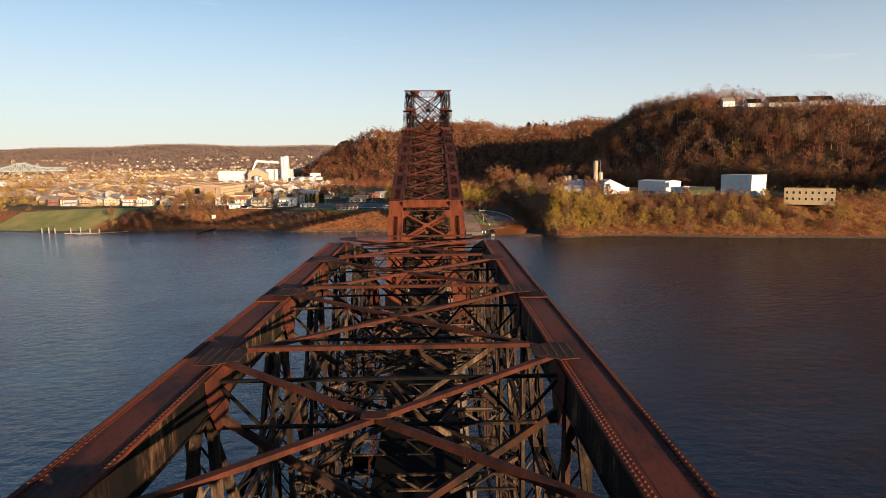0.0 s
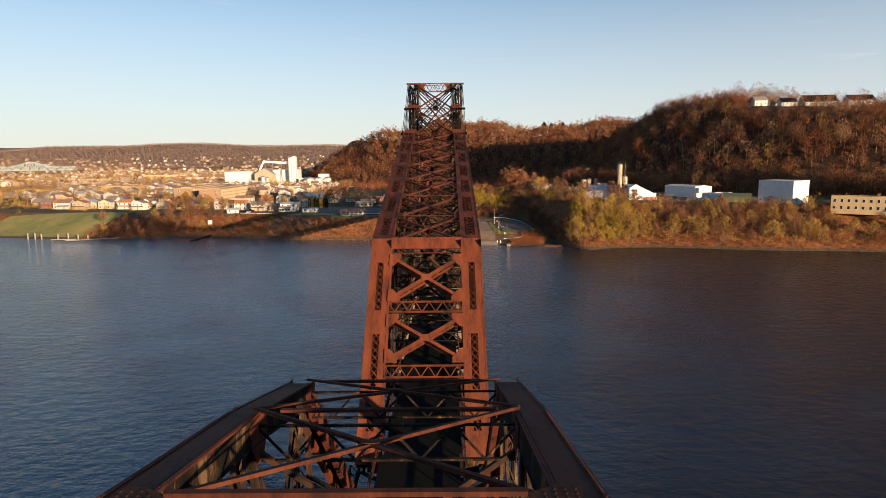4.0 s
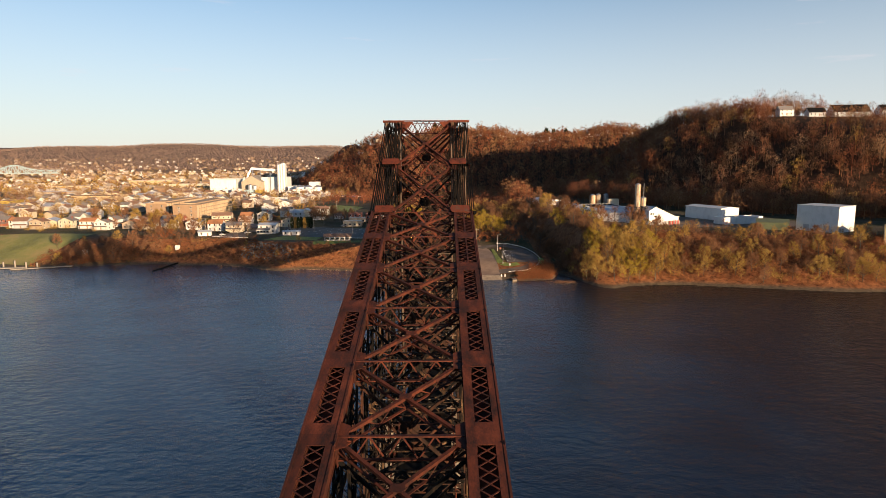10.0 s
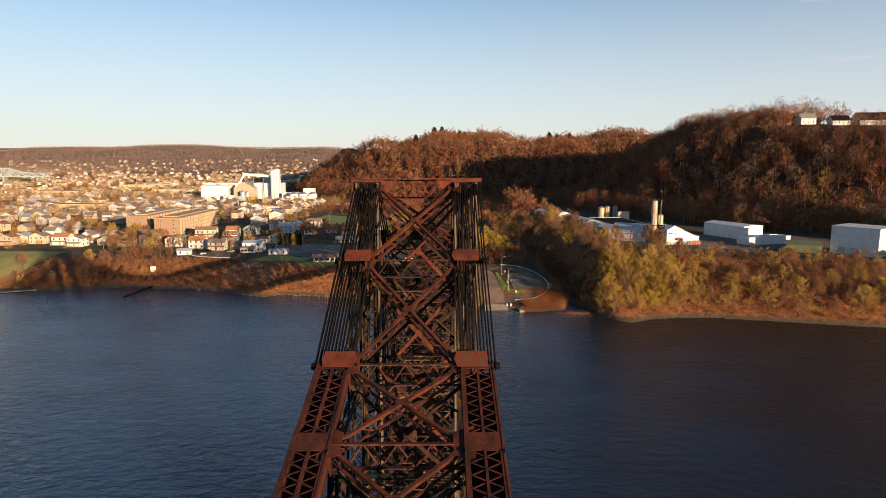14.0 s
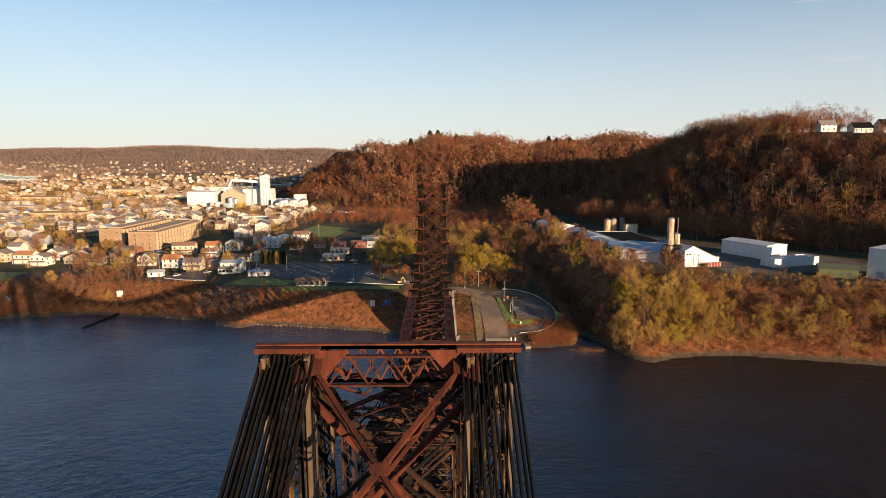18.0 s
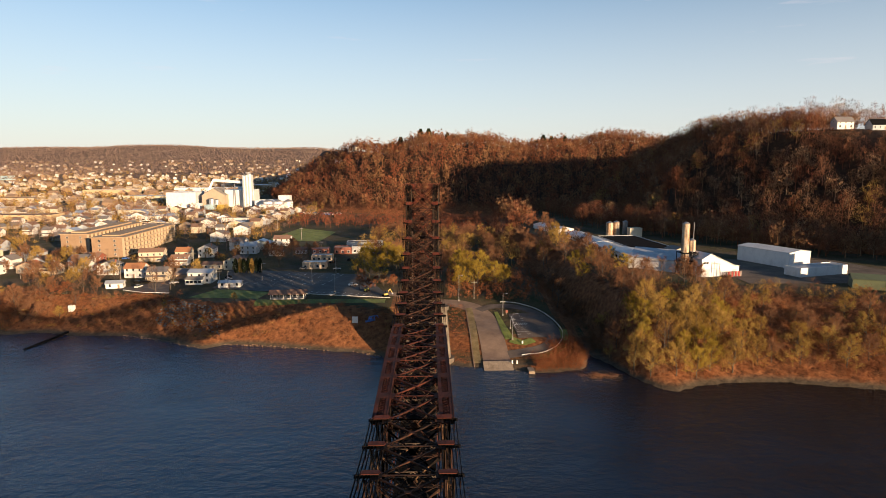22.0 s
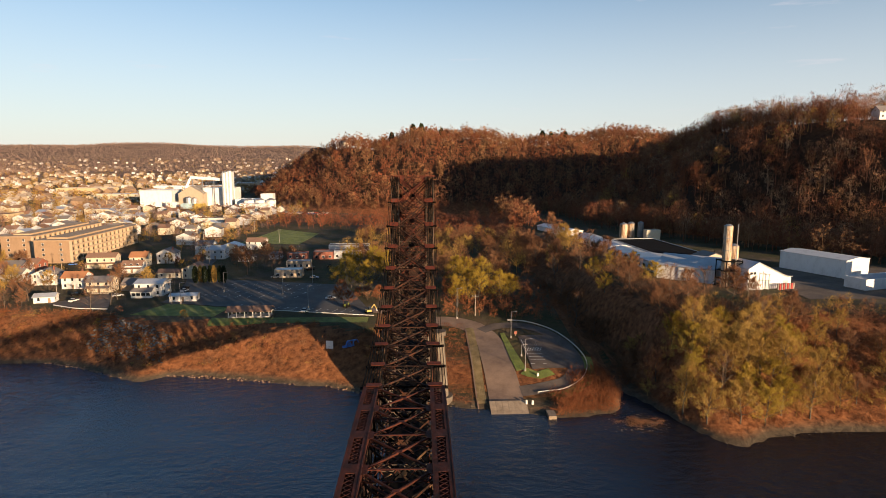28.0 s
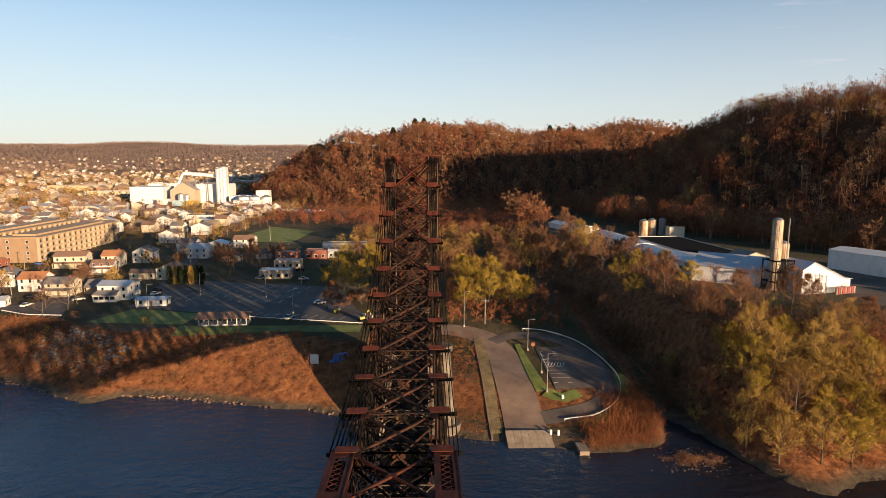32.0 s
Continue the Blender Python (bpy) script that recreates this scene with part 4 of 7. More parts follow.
pier(near_nodes[0][0] - 14, 23.2, 6.5, 1.7, PIER)
pier(TOWER_B + 93, 23.2, 6.5, 1.7, PIER)

# ---- trees ----
def bark_material(name, lo, hi):
    return two_scale(name, [(0.3, lo), (0.7, hi)], 0.6, 6.0, 0.95, 0.3, 0.03, vary=0.12)


def leaf_material(name, lo, mid_, hi):
    """Twigs and buds: colour wanders from tree to tree and from twig to twig."""
    m, n, l, b = material(name, 0.9, 0, 0.15)
    geo = n.new("ShaderNodeNewGeometry")
    big = noise_tex(n, l, geo.outputs["Position"], 0.07, 3, 0.6)
    add = n.new("ShaderNodeMath")
    add.operation = 'MULTIPLY_ADD'
    add.inputs[1].default_value = 0.2
    l.new(geo.outputs["Random Per Island"], add.inputs[0])
    sub = n.new("ShaderNodeMath")
    sub.operation = 'SUBTRACT'
    sub.inputs[1].default_value = 0.1
    l.new(big.outputs["Fac"], sub.inputs[0])
    l.new(sub.outputs[0], add.inputs[2])
    r = ramp(n, [(0.3, lo), (0.5, mid_), (0.7, hi)])
    l.new(add.outputs[0], r.inputs[0])
    l.new(r.outputs[0], b.inputs["Base Color"])
    return m


BARK = bark_material("grey_brown_bark", (0.0497, 0.0381, 0.0290), (0.1126, 0.0894, 0.0662))
TWIG_BROWN = leaf_material("bare_brown_twigs", (0.1039, 0.0493, 0.0247), (0.1743, 0.0844, 0.0431), (0.2374, 0.1234, 0.0647))
TWIG_GREY = leaf_material("bare_grey_twigs", (0.0927, 0.0480, 0.0271), (0.1484, 0.0779, 0.0443), (0.2041, 0.1116, 0.0647))
TWIG_RUST = leaf_material("rusty_brown_twigs", (0.1312, 0.0476, 0.0197), (0.2113, 0.0803, 0.0339), (0.2696, 0.1124, 0.0507))
BUD_OLIVE = leaf_material("olive_buds", (0.1828, 0.1088, 0.0272), (0.2825, 0.1764, 0.0445), (0.3573, 0.2327, 0.0681))
BUD_YELLOW = leaf_material("yellow_green_buds", (0.1669, 0.1113, 0.0167), (0.2544, 0.1743, 0.0250), (0.3180, 0.2263, 0.0418))
CONIFER = leaf_material("dark_conifer_needles", (0.011, 0.018, 0.008), (0.019, 0.027, 0.011), (0.032, 0.040, 0.016))


def tri_cloud(pos, direc, length, width, rs):
    """Thin leaf-shaped triangles at pos along direc."""
    n = len(pos)
    rv = rs.normal(size=(n, 3))
    side = np.cross(direc, rv)
    side /= np.linalg.norm(side, axis=1)[:, None] + 1e-9
    a = pos - side * width[:, None] / 2
    b = pos + side * width[:, None] / 2
    c = pos + direc * length[:, None]
    v = np.stack([a, b, c], 1).reshape(-1, 3)
    f = np.arange(3 * n).reshape(n, 3)
    return v, f


def tree_shape(seed, h, spread, limbs, twigs, bud=0.0, low=0.3, sides=5, tw=0.05, tl=1.0, droop=0.0, sub=3):
    """Trunk and limbs (vertices, faces) and crown (vertices, triangles) of one tree of height h."""
    rs = np.random.RandomState(seed)
    rr = random.Random(seed)
    wood = MB()
    tips = []
    lean = Vector((rr.uniform(-0.08, 0.08), rr.uniform(-0.08, 0.08), 1)).normalized()
    r0 = h * 0.017
    p = Vector((0, 0, -0.4))
    segs = 4
    trunk = [p]
    for k in range(segs):
        p = p + (lean + Vector((rr.uniform(-0.12, 0.12), rr.uniform(-0.12, 0.12), 0))).normalized() * (h * 0.78 / segs)
        trunk.append(p)
    for k in range(segs):
        wood.tube(trunk[k], trunk[k + 1], r0 * (1 - k / (segs + 0.6)), r0 * (1 - (k + 1) / (segs + 0.6)), n=sides, caps=False)

    def grow(base, direc, length, rad, level):
        mid_ = base + direc * length * 0.5 + Vector((rr.uniform(-1, 1), rr.uniform(-1, 1), rr.uniform(-0.4, 1))) * length * 0.09
        end = base + direc * length + Vector((0, 0, length * (0.12 - droop)))
        if level:
            wood.tube(base, end, rad, rad * 0.35, n=3, caps=False)
        else:
            wood.tube(base, mid_, rad, rad * 0.7, n=sides - 1, caps=False)
            wood.tube(mid_, end, rad * 0.7, rad * 0.35, n=3, caps=False)
        tips.append((mid_, direc, length * 0.35))
        tips.append((end, direc, length * 0.4))
        if level < 1:
            for _ in range(sub):
                d2 = (direc + Vector((rr.uniform(-0.8, 0.8), rr.uniform(-0.8, 0.8), rr.uniform(-0.2, 0.7)))).normalized()
                grow(base.lerp(end, rr.uniform(0.4, 0.95)), d2, length * rr.uniform(0.4, 0.62), rad * 0.5, level + 1)

    for i in range(limbs):
        t = low + (1 - low) * (i + rr.random()) / limbs
        k = min(segs - 1, int(t * segs))
        base = trunk[k].lerp(trunk[k + 1], t * segs - k)
        a = i * 2.4 + rr.uniform(-0.5, 0.5)
        rise = 0.25 + 0.9 * t
        direc = Vector((math.cos(a), math.sin(a), rise)).normalized()
        length = h * spread * (1.15 - 0.75 * abs(t - low) / (1 - low)) * rr.uniform(0.75, 1.1)
        grow(base, direc, length, r0 * (0.55 - 0.35 * t), 0)
    tp = np.array([tuple(t[0]) for t in tips])
    td = np.array([tuple(t[1]) for t in tips])
    tr = np.array([t[2] for t in tips])
    k = rs.randint(0, len(tp), twigs)
    pos = tp[k] + rs.normal(size=(twigs, 3)) * (tr[k] * 0.5)[:, None]
    direc = td[k] * 0.7 + rs.normal(size=(twigs, 3)) * 0.6 + np.array([0, 0, 0.45 - droop * 2.5])
    direc /= np.linalg.norm(direc, axis=1)[:, None]
    length = tl * rs.uniform(0.5, 1.3, twigs)
    width = tw * rs.uniform(0.7, 1.4, twigs)
    fat = rs.rand(twigs) < bud
    length = np.where(fat, length * 0.30, length)
    width = np.where(fat, length * 0.7, width)
    v, f = tri_cloud(pos, direc, length, width, rs)
    return wood, v, f


def crown_mesh(name, v, f, mat):
    me = bpy.data.meshes.new(name)
    me.from_pydata(v.tolist(), [], f.tolist())
    me.materials.append(mat)
    return me


TREES = {}


def tree_kind(key, seed, mat, label, **kw):
    wood, v, f = tree_shape(seed, **kw)
    TREES[key] = (wood.mesh("trunk", BARK, True), crown_mesh("crown", v, f, mat), label)


tree_kind("olive_a", 1, BUD_OLIVE, "tall early-spring tree with olive budding twigs on the bank", h=14, spread=0.30, limbs=15, twigs=3588, bud=0.34, low=0.2, tw=0.065, tl=0.95)
tree_kind("olive_b", 2, BUD_OLIVE, "spreading early-spring tree with olive budding twigs on the bank", h=12, spread=0.36, limbs=14, twigs=3276, bud=0.34, low=0.18, tw=0.065, tl=0.9)
tree_kind("brown_a", 3, TWIG_BROWN, "leafless tree with brown twigs on the slope", h=14, spread=0.27, limbs=15, twigs=2808, bud=0.06, low=0.3, tw=0.065, tl=1.1)
tree_kind("brown_b", 4, TWIG_BROWN, "leafless bushy tree with grey-brown twigs", h=10, spread=0.36, limbs=14, twigs=2496, bud=0.08, low=0.15, tw=0.065, tl=1)
tree_kind("yellow_a", 5, BUD_YELLOW, "willow-like tree with yellow-green spring buds", h=15, spread=0.32, limbs=16, twigs=4056, bud=0.36, low=0.2, tw=0.065, tl=1, droop=0.1)
tree_kind("yellow_b", 6, BUD_YELLOW, "round tree with yellow-green spring buds", h=11, spread=0.34, limbs=15, twigs=3276, bud=0.38, low=0.18, tw=0.065, tl=0.9)
tree_kind("rust_a", 7, TWIG_RUST, "leafless shrub tree with rusty brown twigs", h=8, spread=0.40, limbs=14, twigs=2106, bud=0.1, low=0.08, tw=0.065, tl=0.9)
tree_kind("bare", 8, TWIG_BROWN, "bare pale tree with hardly any twigs", h=13, spread=0.30, limbs=14, twigs=681, bud=0.0, low=0.25, tw=0.04, tl=1.2)


def plant(key, x, y, s=1.0, z=None, rot=None, group="trees"):
    trunk, crown, label = TREES[key]
    ob = thing("tree", label, "tree", group=group)
    ob.matrix_basis = pose(x, y, gz(x, y) if z is None else z, 0, 0, R.uniform(0, 360) if rot is None else rot) @ Matrix.Diagonal((s * R.uniform(0.9, 1.12), s * R.uniform(0.9, 1.12), s, 1))
    part("trunk", trunk, None, ob)
    part("crown", crown, None, ob)
    return ob


def joined(name, kinds, spots, mat, label, category="woods"):
    """Many small plants in one mesh. kinds: (vertices, triangles) shapes; spots: rows of x, y, z, scale, turn."""
    vs, fs, n = [], [], 0
    for i, (x, y, z, s, a) in enumerate(spots):
        v, f = kinds[i % len(kinds)]
        c, sn = math.cos(a), math.sin(a)
        m = np.array([[c, -sn, 0], [sn, c, 0], [0, 0, 1]]) * s
        vs.append(v @ m.T + np.array([x, y, z]))
        fs.append(f + n)
        n += len(v)
    v, f = np.concatenate(vs), np.concatenate(fs)
    me = bpy.data.meshes.new(name)
    me.vertices.add(len(v))
    me.vertices.foreach_set("co", v.ravel())
    me.loops.add(len(f) * 3)
    me.loops.foreach_set("vertex_index", f.ravel())
    me.polygons.add(len(f))
    me.polygons.foreach_set("loop_start", np.arange(0, len(f) * 3, 3))
    me.update(calc_edges=True)
    me.materials.append(mat)
    return tagged(new(name, me), label, category, kind="stuff")


def brush_shape(seed, h, r, n, w=0.05, l=0.9):
    rs = np.random.RandomState(seed)
    pos = np.stack([rs.normal(size=n) * r * 0.5, rs.normal(size=n) * r * 0.5, np.abs(rs.normal(size=n)) * h * 0.38], 1)
    direc = pos * np.array([0.5, 0.5, 0.3]) + rs.normal(size=(n, 3)) * 0.5 + np.array([0, 0, 0.7])
    direc /= np.linalg.norm(direc, axis=1)[:, None]
    return tri_cloud(pos, direc, l * rs.uniform(0.5, 1.4, n), w * rs.uniform(0.7, 1.5, n), rs)


def scatter(n, x0, x1, y0, y1, keep, lo=0.8, hi=1.25, sink=0.2, gap=0.0):
    out, seen = [], {}
    for _ in range(n):
        x, y = R.uniform(x0, x1), R.uniform(y0, y1)
        if not keep(x, y):
            continue
        if gap:
            c = (int(x // gap), int(y // gap))
            if c in seen:
                continue
            seen[c] = 1
        out.append((x, y, gz(x, y) - sink, R.uniform(lo, hi), R.uniform(0, 6.28)))
    return out


def clump_shape(seed, h, r, clumps, n, w, l):
    """A leafless tree as one cloud of triangles: trunk, forking limbs, and a crown of separate twig clumps with gaps between."""
    rs = np.random.RandomState(seed)
    fork = np.array([0, 0, h * rs.uniform(0.22, 0.32)])
    ang = np.arange(clumps) * 2.4 + rs.uniform(-0.5, 0.5, clumps)
    up = (np.arange(clumps) + rs.rand(clumps)) / clumps
    out = r * (0.78 - 0.62 * np.abs(up - 0.35)) * rs.uniform(0.75, 1.2, clumps)
    cen = np.stack([np.cos(ang) * out, np.sin(ang) * out, h * (0.30 + 0.60 * up)], 1)
    rad = r * rs.uniform(0.30, 0.50, clumps)
    k = rs.randint(0, clumps, n)
    u = rs.normal(size=(n, 3))
    u /= np.linalg.norm(u, axis=1)[:, None]
    pos = cen[k] + u * (rad[k] * rs.uniform(0.35, 1.0, n) ** 0.5)[:, None] * np.array([1, 1, 0.85])
    direc = u * 0.7 + rs.normal(size=(n, 3)) * 0.4 + np.array([0, 0, 0.3])
    direc /= np.linalg.norm(direc, axis=1)[:, None]
    length = l * rs.uniform(0.5, 1.4, n)
    v, f = tri_cloud(pos - direc * (length * 0.5)[:, None], direc, length, w * rs.uniform(0.6, 1.5, n), rs)
    d2 = cen - fork
    ln = np.linalg.norm(d2, axis=1)
    v2, f2 = tri_cloud(np.repeat(fork[None], clumps, 0), d2 / ln[:, None], ln * 1.1, np.full(clumps, h * 0.018), rs)
    tr = np.array([(0.018 * h, 0, -0.6), (-0.009 * h, 0.015 * h, -0.6), (-0.009 * h, -0.015 * h, -0.6), (0, 0, h * 0.75)])
    f3 = np.array([(0, 1, 3), (1, 2, 3), (2, 0, 3)])
    return np.concatenate([v, v2, tr]), np.concatenate([f, f2 + len(v), f3 + len(v) + len(v2)])


FOREST = [clump_shape(20 + k, 14 + 1.6 * (k % 4), 4.6 + 0.6 * (k % 3), 10 + k % 4, 330, 0.165, 1.5) for k in range(8)]
MIDTREE = [clump_shape(80 + k, 13 + 1.5 * (k % 4), 4.6, 7, 130, 0.24, 1.6) for k in range(6)]
THICKET = [clump_shape(30 + k, 5.5 + k % 3, 2.8, 6, 220, 0.09, 1.0) for k in range(4)]
TINY = [clump_shape(50 + k, 10 + k, 4.4, 4, 34, 0.9, 2.4) for k in range(4)]
SPECK = [clump_shape(55 + k, 10 + k, 5.5, 3, 11, 2.4, 3.6) for k in range(4)]
FARWOOD = [clump_shape(40 + k, 12 + 1.6 * (k % 5), 4.4 + 0.5 * (k % 3), 8, 92, 0.40, 2.1) for k in range(8)]
# paler, mauver than the near twigs: distance haze put into the colour
FAR_TWIG = leaf_material("haze_pale_twigs", (0.1462, 0.0989, 0.0774), (0.1978, 0.1376, 0.1118), (0.2494, 0.1806, 0.1462))
# crown twigs made paler: sunlight on the tree tops put into the colour
HILL_CROWN = leaf_material("sunlit_tan_crown_twigs", (0.16, 0.095, 0.052), (0.25, 0.155, 0.088), (0.34, 0.22, 0.13))
# hill-wood twigs darker than the near ones: slope shade put into the colour
HILL_BROWN = leaf_material("shaded_brown_hill_twigs", (0.0748, 0.0328, 0.0172), (0.1454, 0.0645, 0.0345), (0.2286, 0.1045, 0.0561))
HILL_RUST = leaf_material("shaded_reddish_hill_twigs", (0.0934, 0.0334, 0.0159), (0.1714, 0.0603, 0.0290), (0.2493, 0.0927, 0.0459))
HILL_TAN = leaf_material("shaded_tan_budding_hill_twigs", (0.1142, 0.0572, 0.0276), (0.1973, 0.1028, 0.0483), (0.2804, 0.1527, 0.0732))


NOGO = [(28, 248, 9), (46, 250, 13), (136, 286, 13), (121, 306, 15), (193, 316, 18), (218, 243, 13), (194, 252, 9), (190, 284, 13), (243, 205, 12), (116, 328, 14), (112, 356, 14), (110, 386, 14), (108, 416, 14), (133, 372, 20), (145, 279, 6), (152, 436, 11)]


def foot_x(y):
    return float(np.interp(y, [120, 205, 260, 300, 325, 350, 395, 430, 470, 600, 800], [400, 355, 335, 300, 244, 203, 176, 157, 142, 126, 116]))


def hill_wood(x, y):
    if 283 < x < 408 and 380 < y < 434:
        return False
    return x > foot_x(y) - 5 + (8 if 345 < y < 480 else 0) and all((x - a) ** 2 + (y - b) ** 2 > (c + 4) ** 2 for a, b, c in NOGO) and x - foot_x(y) < 190 and all((x - a) ** 2 + (y - b) ** 2 > 10 ** 2 for a, b in HILLTOP)


HILLTOP = ((292, 423), (316, 420), (336, 420), (352, 420), (380, 418), (290, 410), (314, 408), (334, 407), (350, 407), (378, 405))
right = scatter(19000, 90, 520, 180, 600, hill_wood, 0.7, 1.4, gap=7.8)
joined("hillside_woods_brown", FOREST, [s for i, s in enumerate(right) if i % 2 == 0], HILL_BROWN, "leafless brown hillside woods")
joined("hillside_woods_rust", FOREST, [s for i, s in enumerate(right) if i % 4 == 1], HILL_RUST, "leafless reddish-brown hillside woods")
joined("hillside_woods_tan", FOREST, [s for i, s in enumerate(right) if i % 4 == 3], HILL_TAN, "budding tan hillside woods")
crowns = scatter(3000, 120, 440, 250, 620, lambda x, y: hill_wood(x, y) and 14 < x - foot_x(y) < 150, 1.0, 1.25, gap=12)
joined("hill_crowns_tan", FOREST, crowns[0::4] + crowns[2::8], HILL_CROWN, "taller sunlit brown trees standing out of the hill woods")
joined("hill_crowns_grey", FOREST, crowns[1::4], TWIG_GREY, "taller grey-brown trees standing out of the hill woods")
joined("hill_crowns_rust", FOREST, crowns[3::4], TWIG_RUST, "taller reddish trees standing out of the hill woods")
joined("hill_crowns_olive", FOREST, crowns[6::8], BUD_OLIVE, "taller budding olive trees standing out of the hill woods")
top_b = scatter(700, 262, 410, 370, 446, lambda x, y: all(abs(x - a) > 11 or abs(y - b) > 7.5 for a, b in HILLTOP[:5]), 0.4, 0.65, sink=0.4, gap=5.5)
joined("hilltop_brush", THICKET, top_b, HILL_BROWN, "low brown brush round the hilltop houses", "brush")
mid_w = scatter(30000, -420, 420, 480, 1010, lambda x, y: gz(x, y) > 17.5 and not (y < 600 and x > 90), 0.75, 1.45, gap=8.4)
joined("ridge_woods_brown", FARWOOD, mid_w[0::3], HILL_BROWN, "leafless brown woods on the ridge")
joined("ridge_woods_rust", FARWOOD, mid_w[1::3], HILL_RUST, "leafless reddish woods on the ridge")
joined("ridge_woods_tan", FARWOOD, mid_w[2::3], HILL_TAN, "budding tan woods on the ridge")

# ---- roads, lots and the boat ramp ----
def drape(name, corners, n, m, mat, label, category, lift=0.10, kind="structure"):
    """A four-cornered sheet laid on the ground."""
    a, b, c, d = [np.array(p, float) for p in corners]
    mb = MB()
    for j in range(m + 1):
        for i in range(n + 1):
            u, v = i / n, j / m
            p = (a * (1 - u) + b * u) * (1 - v) + (d * (1 - u) + c * u) * v
            mb.v.append((p[0], p[1], gz(p[0], p[1]) + lift))
    for j in range(m):
        for i in range(n):
            k = j * (n + 1) + i
            mb.f.append((k, k + 1, k + n + 2, k + n + 1))
    return tagged(part(name, mb, mat, smooth=True), label, category, kind=kind)


def along(points, step):
    """Points every step metres along a smooth line through the given ones."""
    pts = [Vector((*p, 0)) for p in points]
    out = []
    for i in range(len(pts) - 1):
        p0, p1, p2, p3 = pts[max(i - 1, 0)], pts[i], pts[i + 1], pts[min(i + 2, len(pts) - 1)]
        n = max(1, int((p2 - p1).length / step))
        for k in range(n):
            t = k / n
            out.append(0.5 * ((2 * p1) + (p2 - p0) * t + (2 * p0 - 5 * p1 + 4 * p2 - p3) * t * t + (3 * p1 - p0 - 3 * p2 + p3) * t ** 3))
    return out + [pts[-1]]


def road_strip(name, points, width, mat, label, category="road", lift=0.12, kind="structure"):
    line = along(points, 2.5)
    mb = MB()
    for i, p in enumerate(line):
        t = (line[min(i + 1, len(line) - 1)] - line[max(i - 1, 0)]).normalized()
        s = Vector((-t.y, t.x, 0))
        w = width[0] + (width[1] - width[0]) * i / (len(line) - 1) if isinstance(width, tuple) else width
        for k in (-0.5, -0.25, 0, 0.25, 0.5):
            q = p + s * (w * k)
            mb.v.append((q.x, q.y, gz(q.x, q.y) + lift))
    for i in range(len(line) - 1):
        for k in range(4):
            a = i * 5 + k
            mb.f.append((a + 1, a, a + 5, a + 6))
    return tagged(part(name, mb, mat, smooth=True), label, category, kind=kind)


def stripe(parent, p, q, w=0.14, lift=0.17):
    mb = MB()
    p, q = Vector((*p, 0)), Vector((*q, 0))
    s = (q - p).normalized().cross(Vector((0, 0, 1))) * (w / 2)
    pts = [p - s, p + s, q + s, q - s]
    mb.add([(v.x, v.y, gz(v.x, v.y) + lift) for v in pts], [(0, 1, 2, 3)])
    part("painted_line", mb, LINE, parent)


road_strip("road_ramp", [(28, 220.5), (28, 232), (27.4, 248), (26.8, 262), (22, 275), (12, 282), (-4, 284), (-20, 286)], (10.5, 8.0), ROAD_GREY,
           "worn pale tarmac road down to the boat ramp")
road_strip("road_loop", [(33, 226.5), (41, 227.5), (49, 231), (53.2, 238), (54.2, 248), (52.8, 260), (48, 269.5), (40, 274), (31, 274.5), (25, 271)], 5.2, WARM_TARMAC,
           "dark tarmac loop road round a small car park", lift=0.16)
lot2 = drape("car_park_small", [(38.5, 237), (52.5, 238), (51, 266), (38, 265)], 8, 12, WARM_TARMAC, "small tarmac car park with white stall lines", "car park", 0.14)
for k in range(9):
    y = 240.5 + 2.7 * k
    stripe(lot2, (38.8, y), (43.8, y - 0.2))
for k in range(6):
    stripe(lot2, (39.2 + 0.9 * k, 251.5), (40.2 + 0.9 * k, 254.0), 0.2)
stripe(lot2, (38.8, 240), (38.8, 262))
grass_label = "bright green mown grass island"
road_strip("grass_island", [(32.6, 268), (33.4, 255), (34.0, 244), (35.0, 237)], (1.6, 3.6), GRASS, grass_label, "grass", 0.24)
road_strip("grass_bulb", [(35.5, 236.5), (40, 233.4), (44.5, 235.5)], (4.0, 3.6), GRASS, grass_label, "grass", 0.26)
road_strip("grass_verge", [(20.6, 274), (20.8, 255), (20.6, 238), (20.4, 221)], (3.2, 3.0), DRY_GRASS, "dry tan grass verge beside the ramp road", "grass", 0.22)
road_strip("grass_edge", [(42, 223.0), (50, 226.5), (56.5, 234), (58.5, 246)], 3.2, GRASS, "green grass verge outside the loop road", "grass", 0.12)
drape("grass_park", [(-112, 282), (-78, 278), (-76, 292), (-104, 300)], 10, 8, GRASS, "shaded green lawn by the car park", "grass", 0.09)
drape("grass_strip", [(-78, 270), (-18, 268), (-18, 275.5), (-78, 276.5)], 22, 4, GRASS, "strip of grass along the car park's edge", "grass", 0.07)
drape("grass_field", [(-128, 478), (-84, 470), (-80, 530), (-118, 560)], 10, 12, GRASS, "open green field at the foot of the hill", "grass", 0.10)
drape("grass_lawn", [(-345, 287), (-250, 263), (-238, 318), (-340, 325)], 24, 14, LAWN, "green riverside lawn by the docks", "grass", 0.10)

ramp_ob = thing("boat_ramp", "pale ribbed concrete boat ramp running into the river", "ramp", kind="structure")
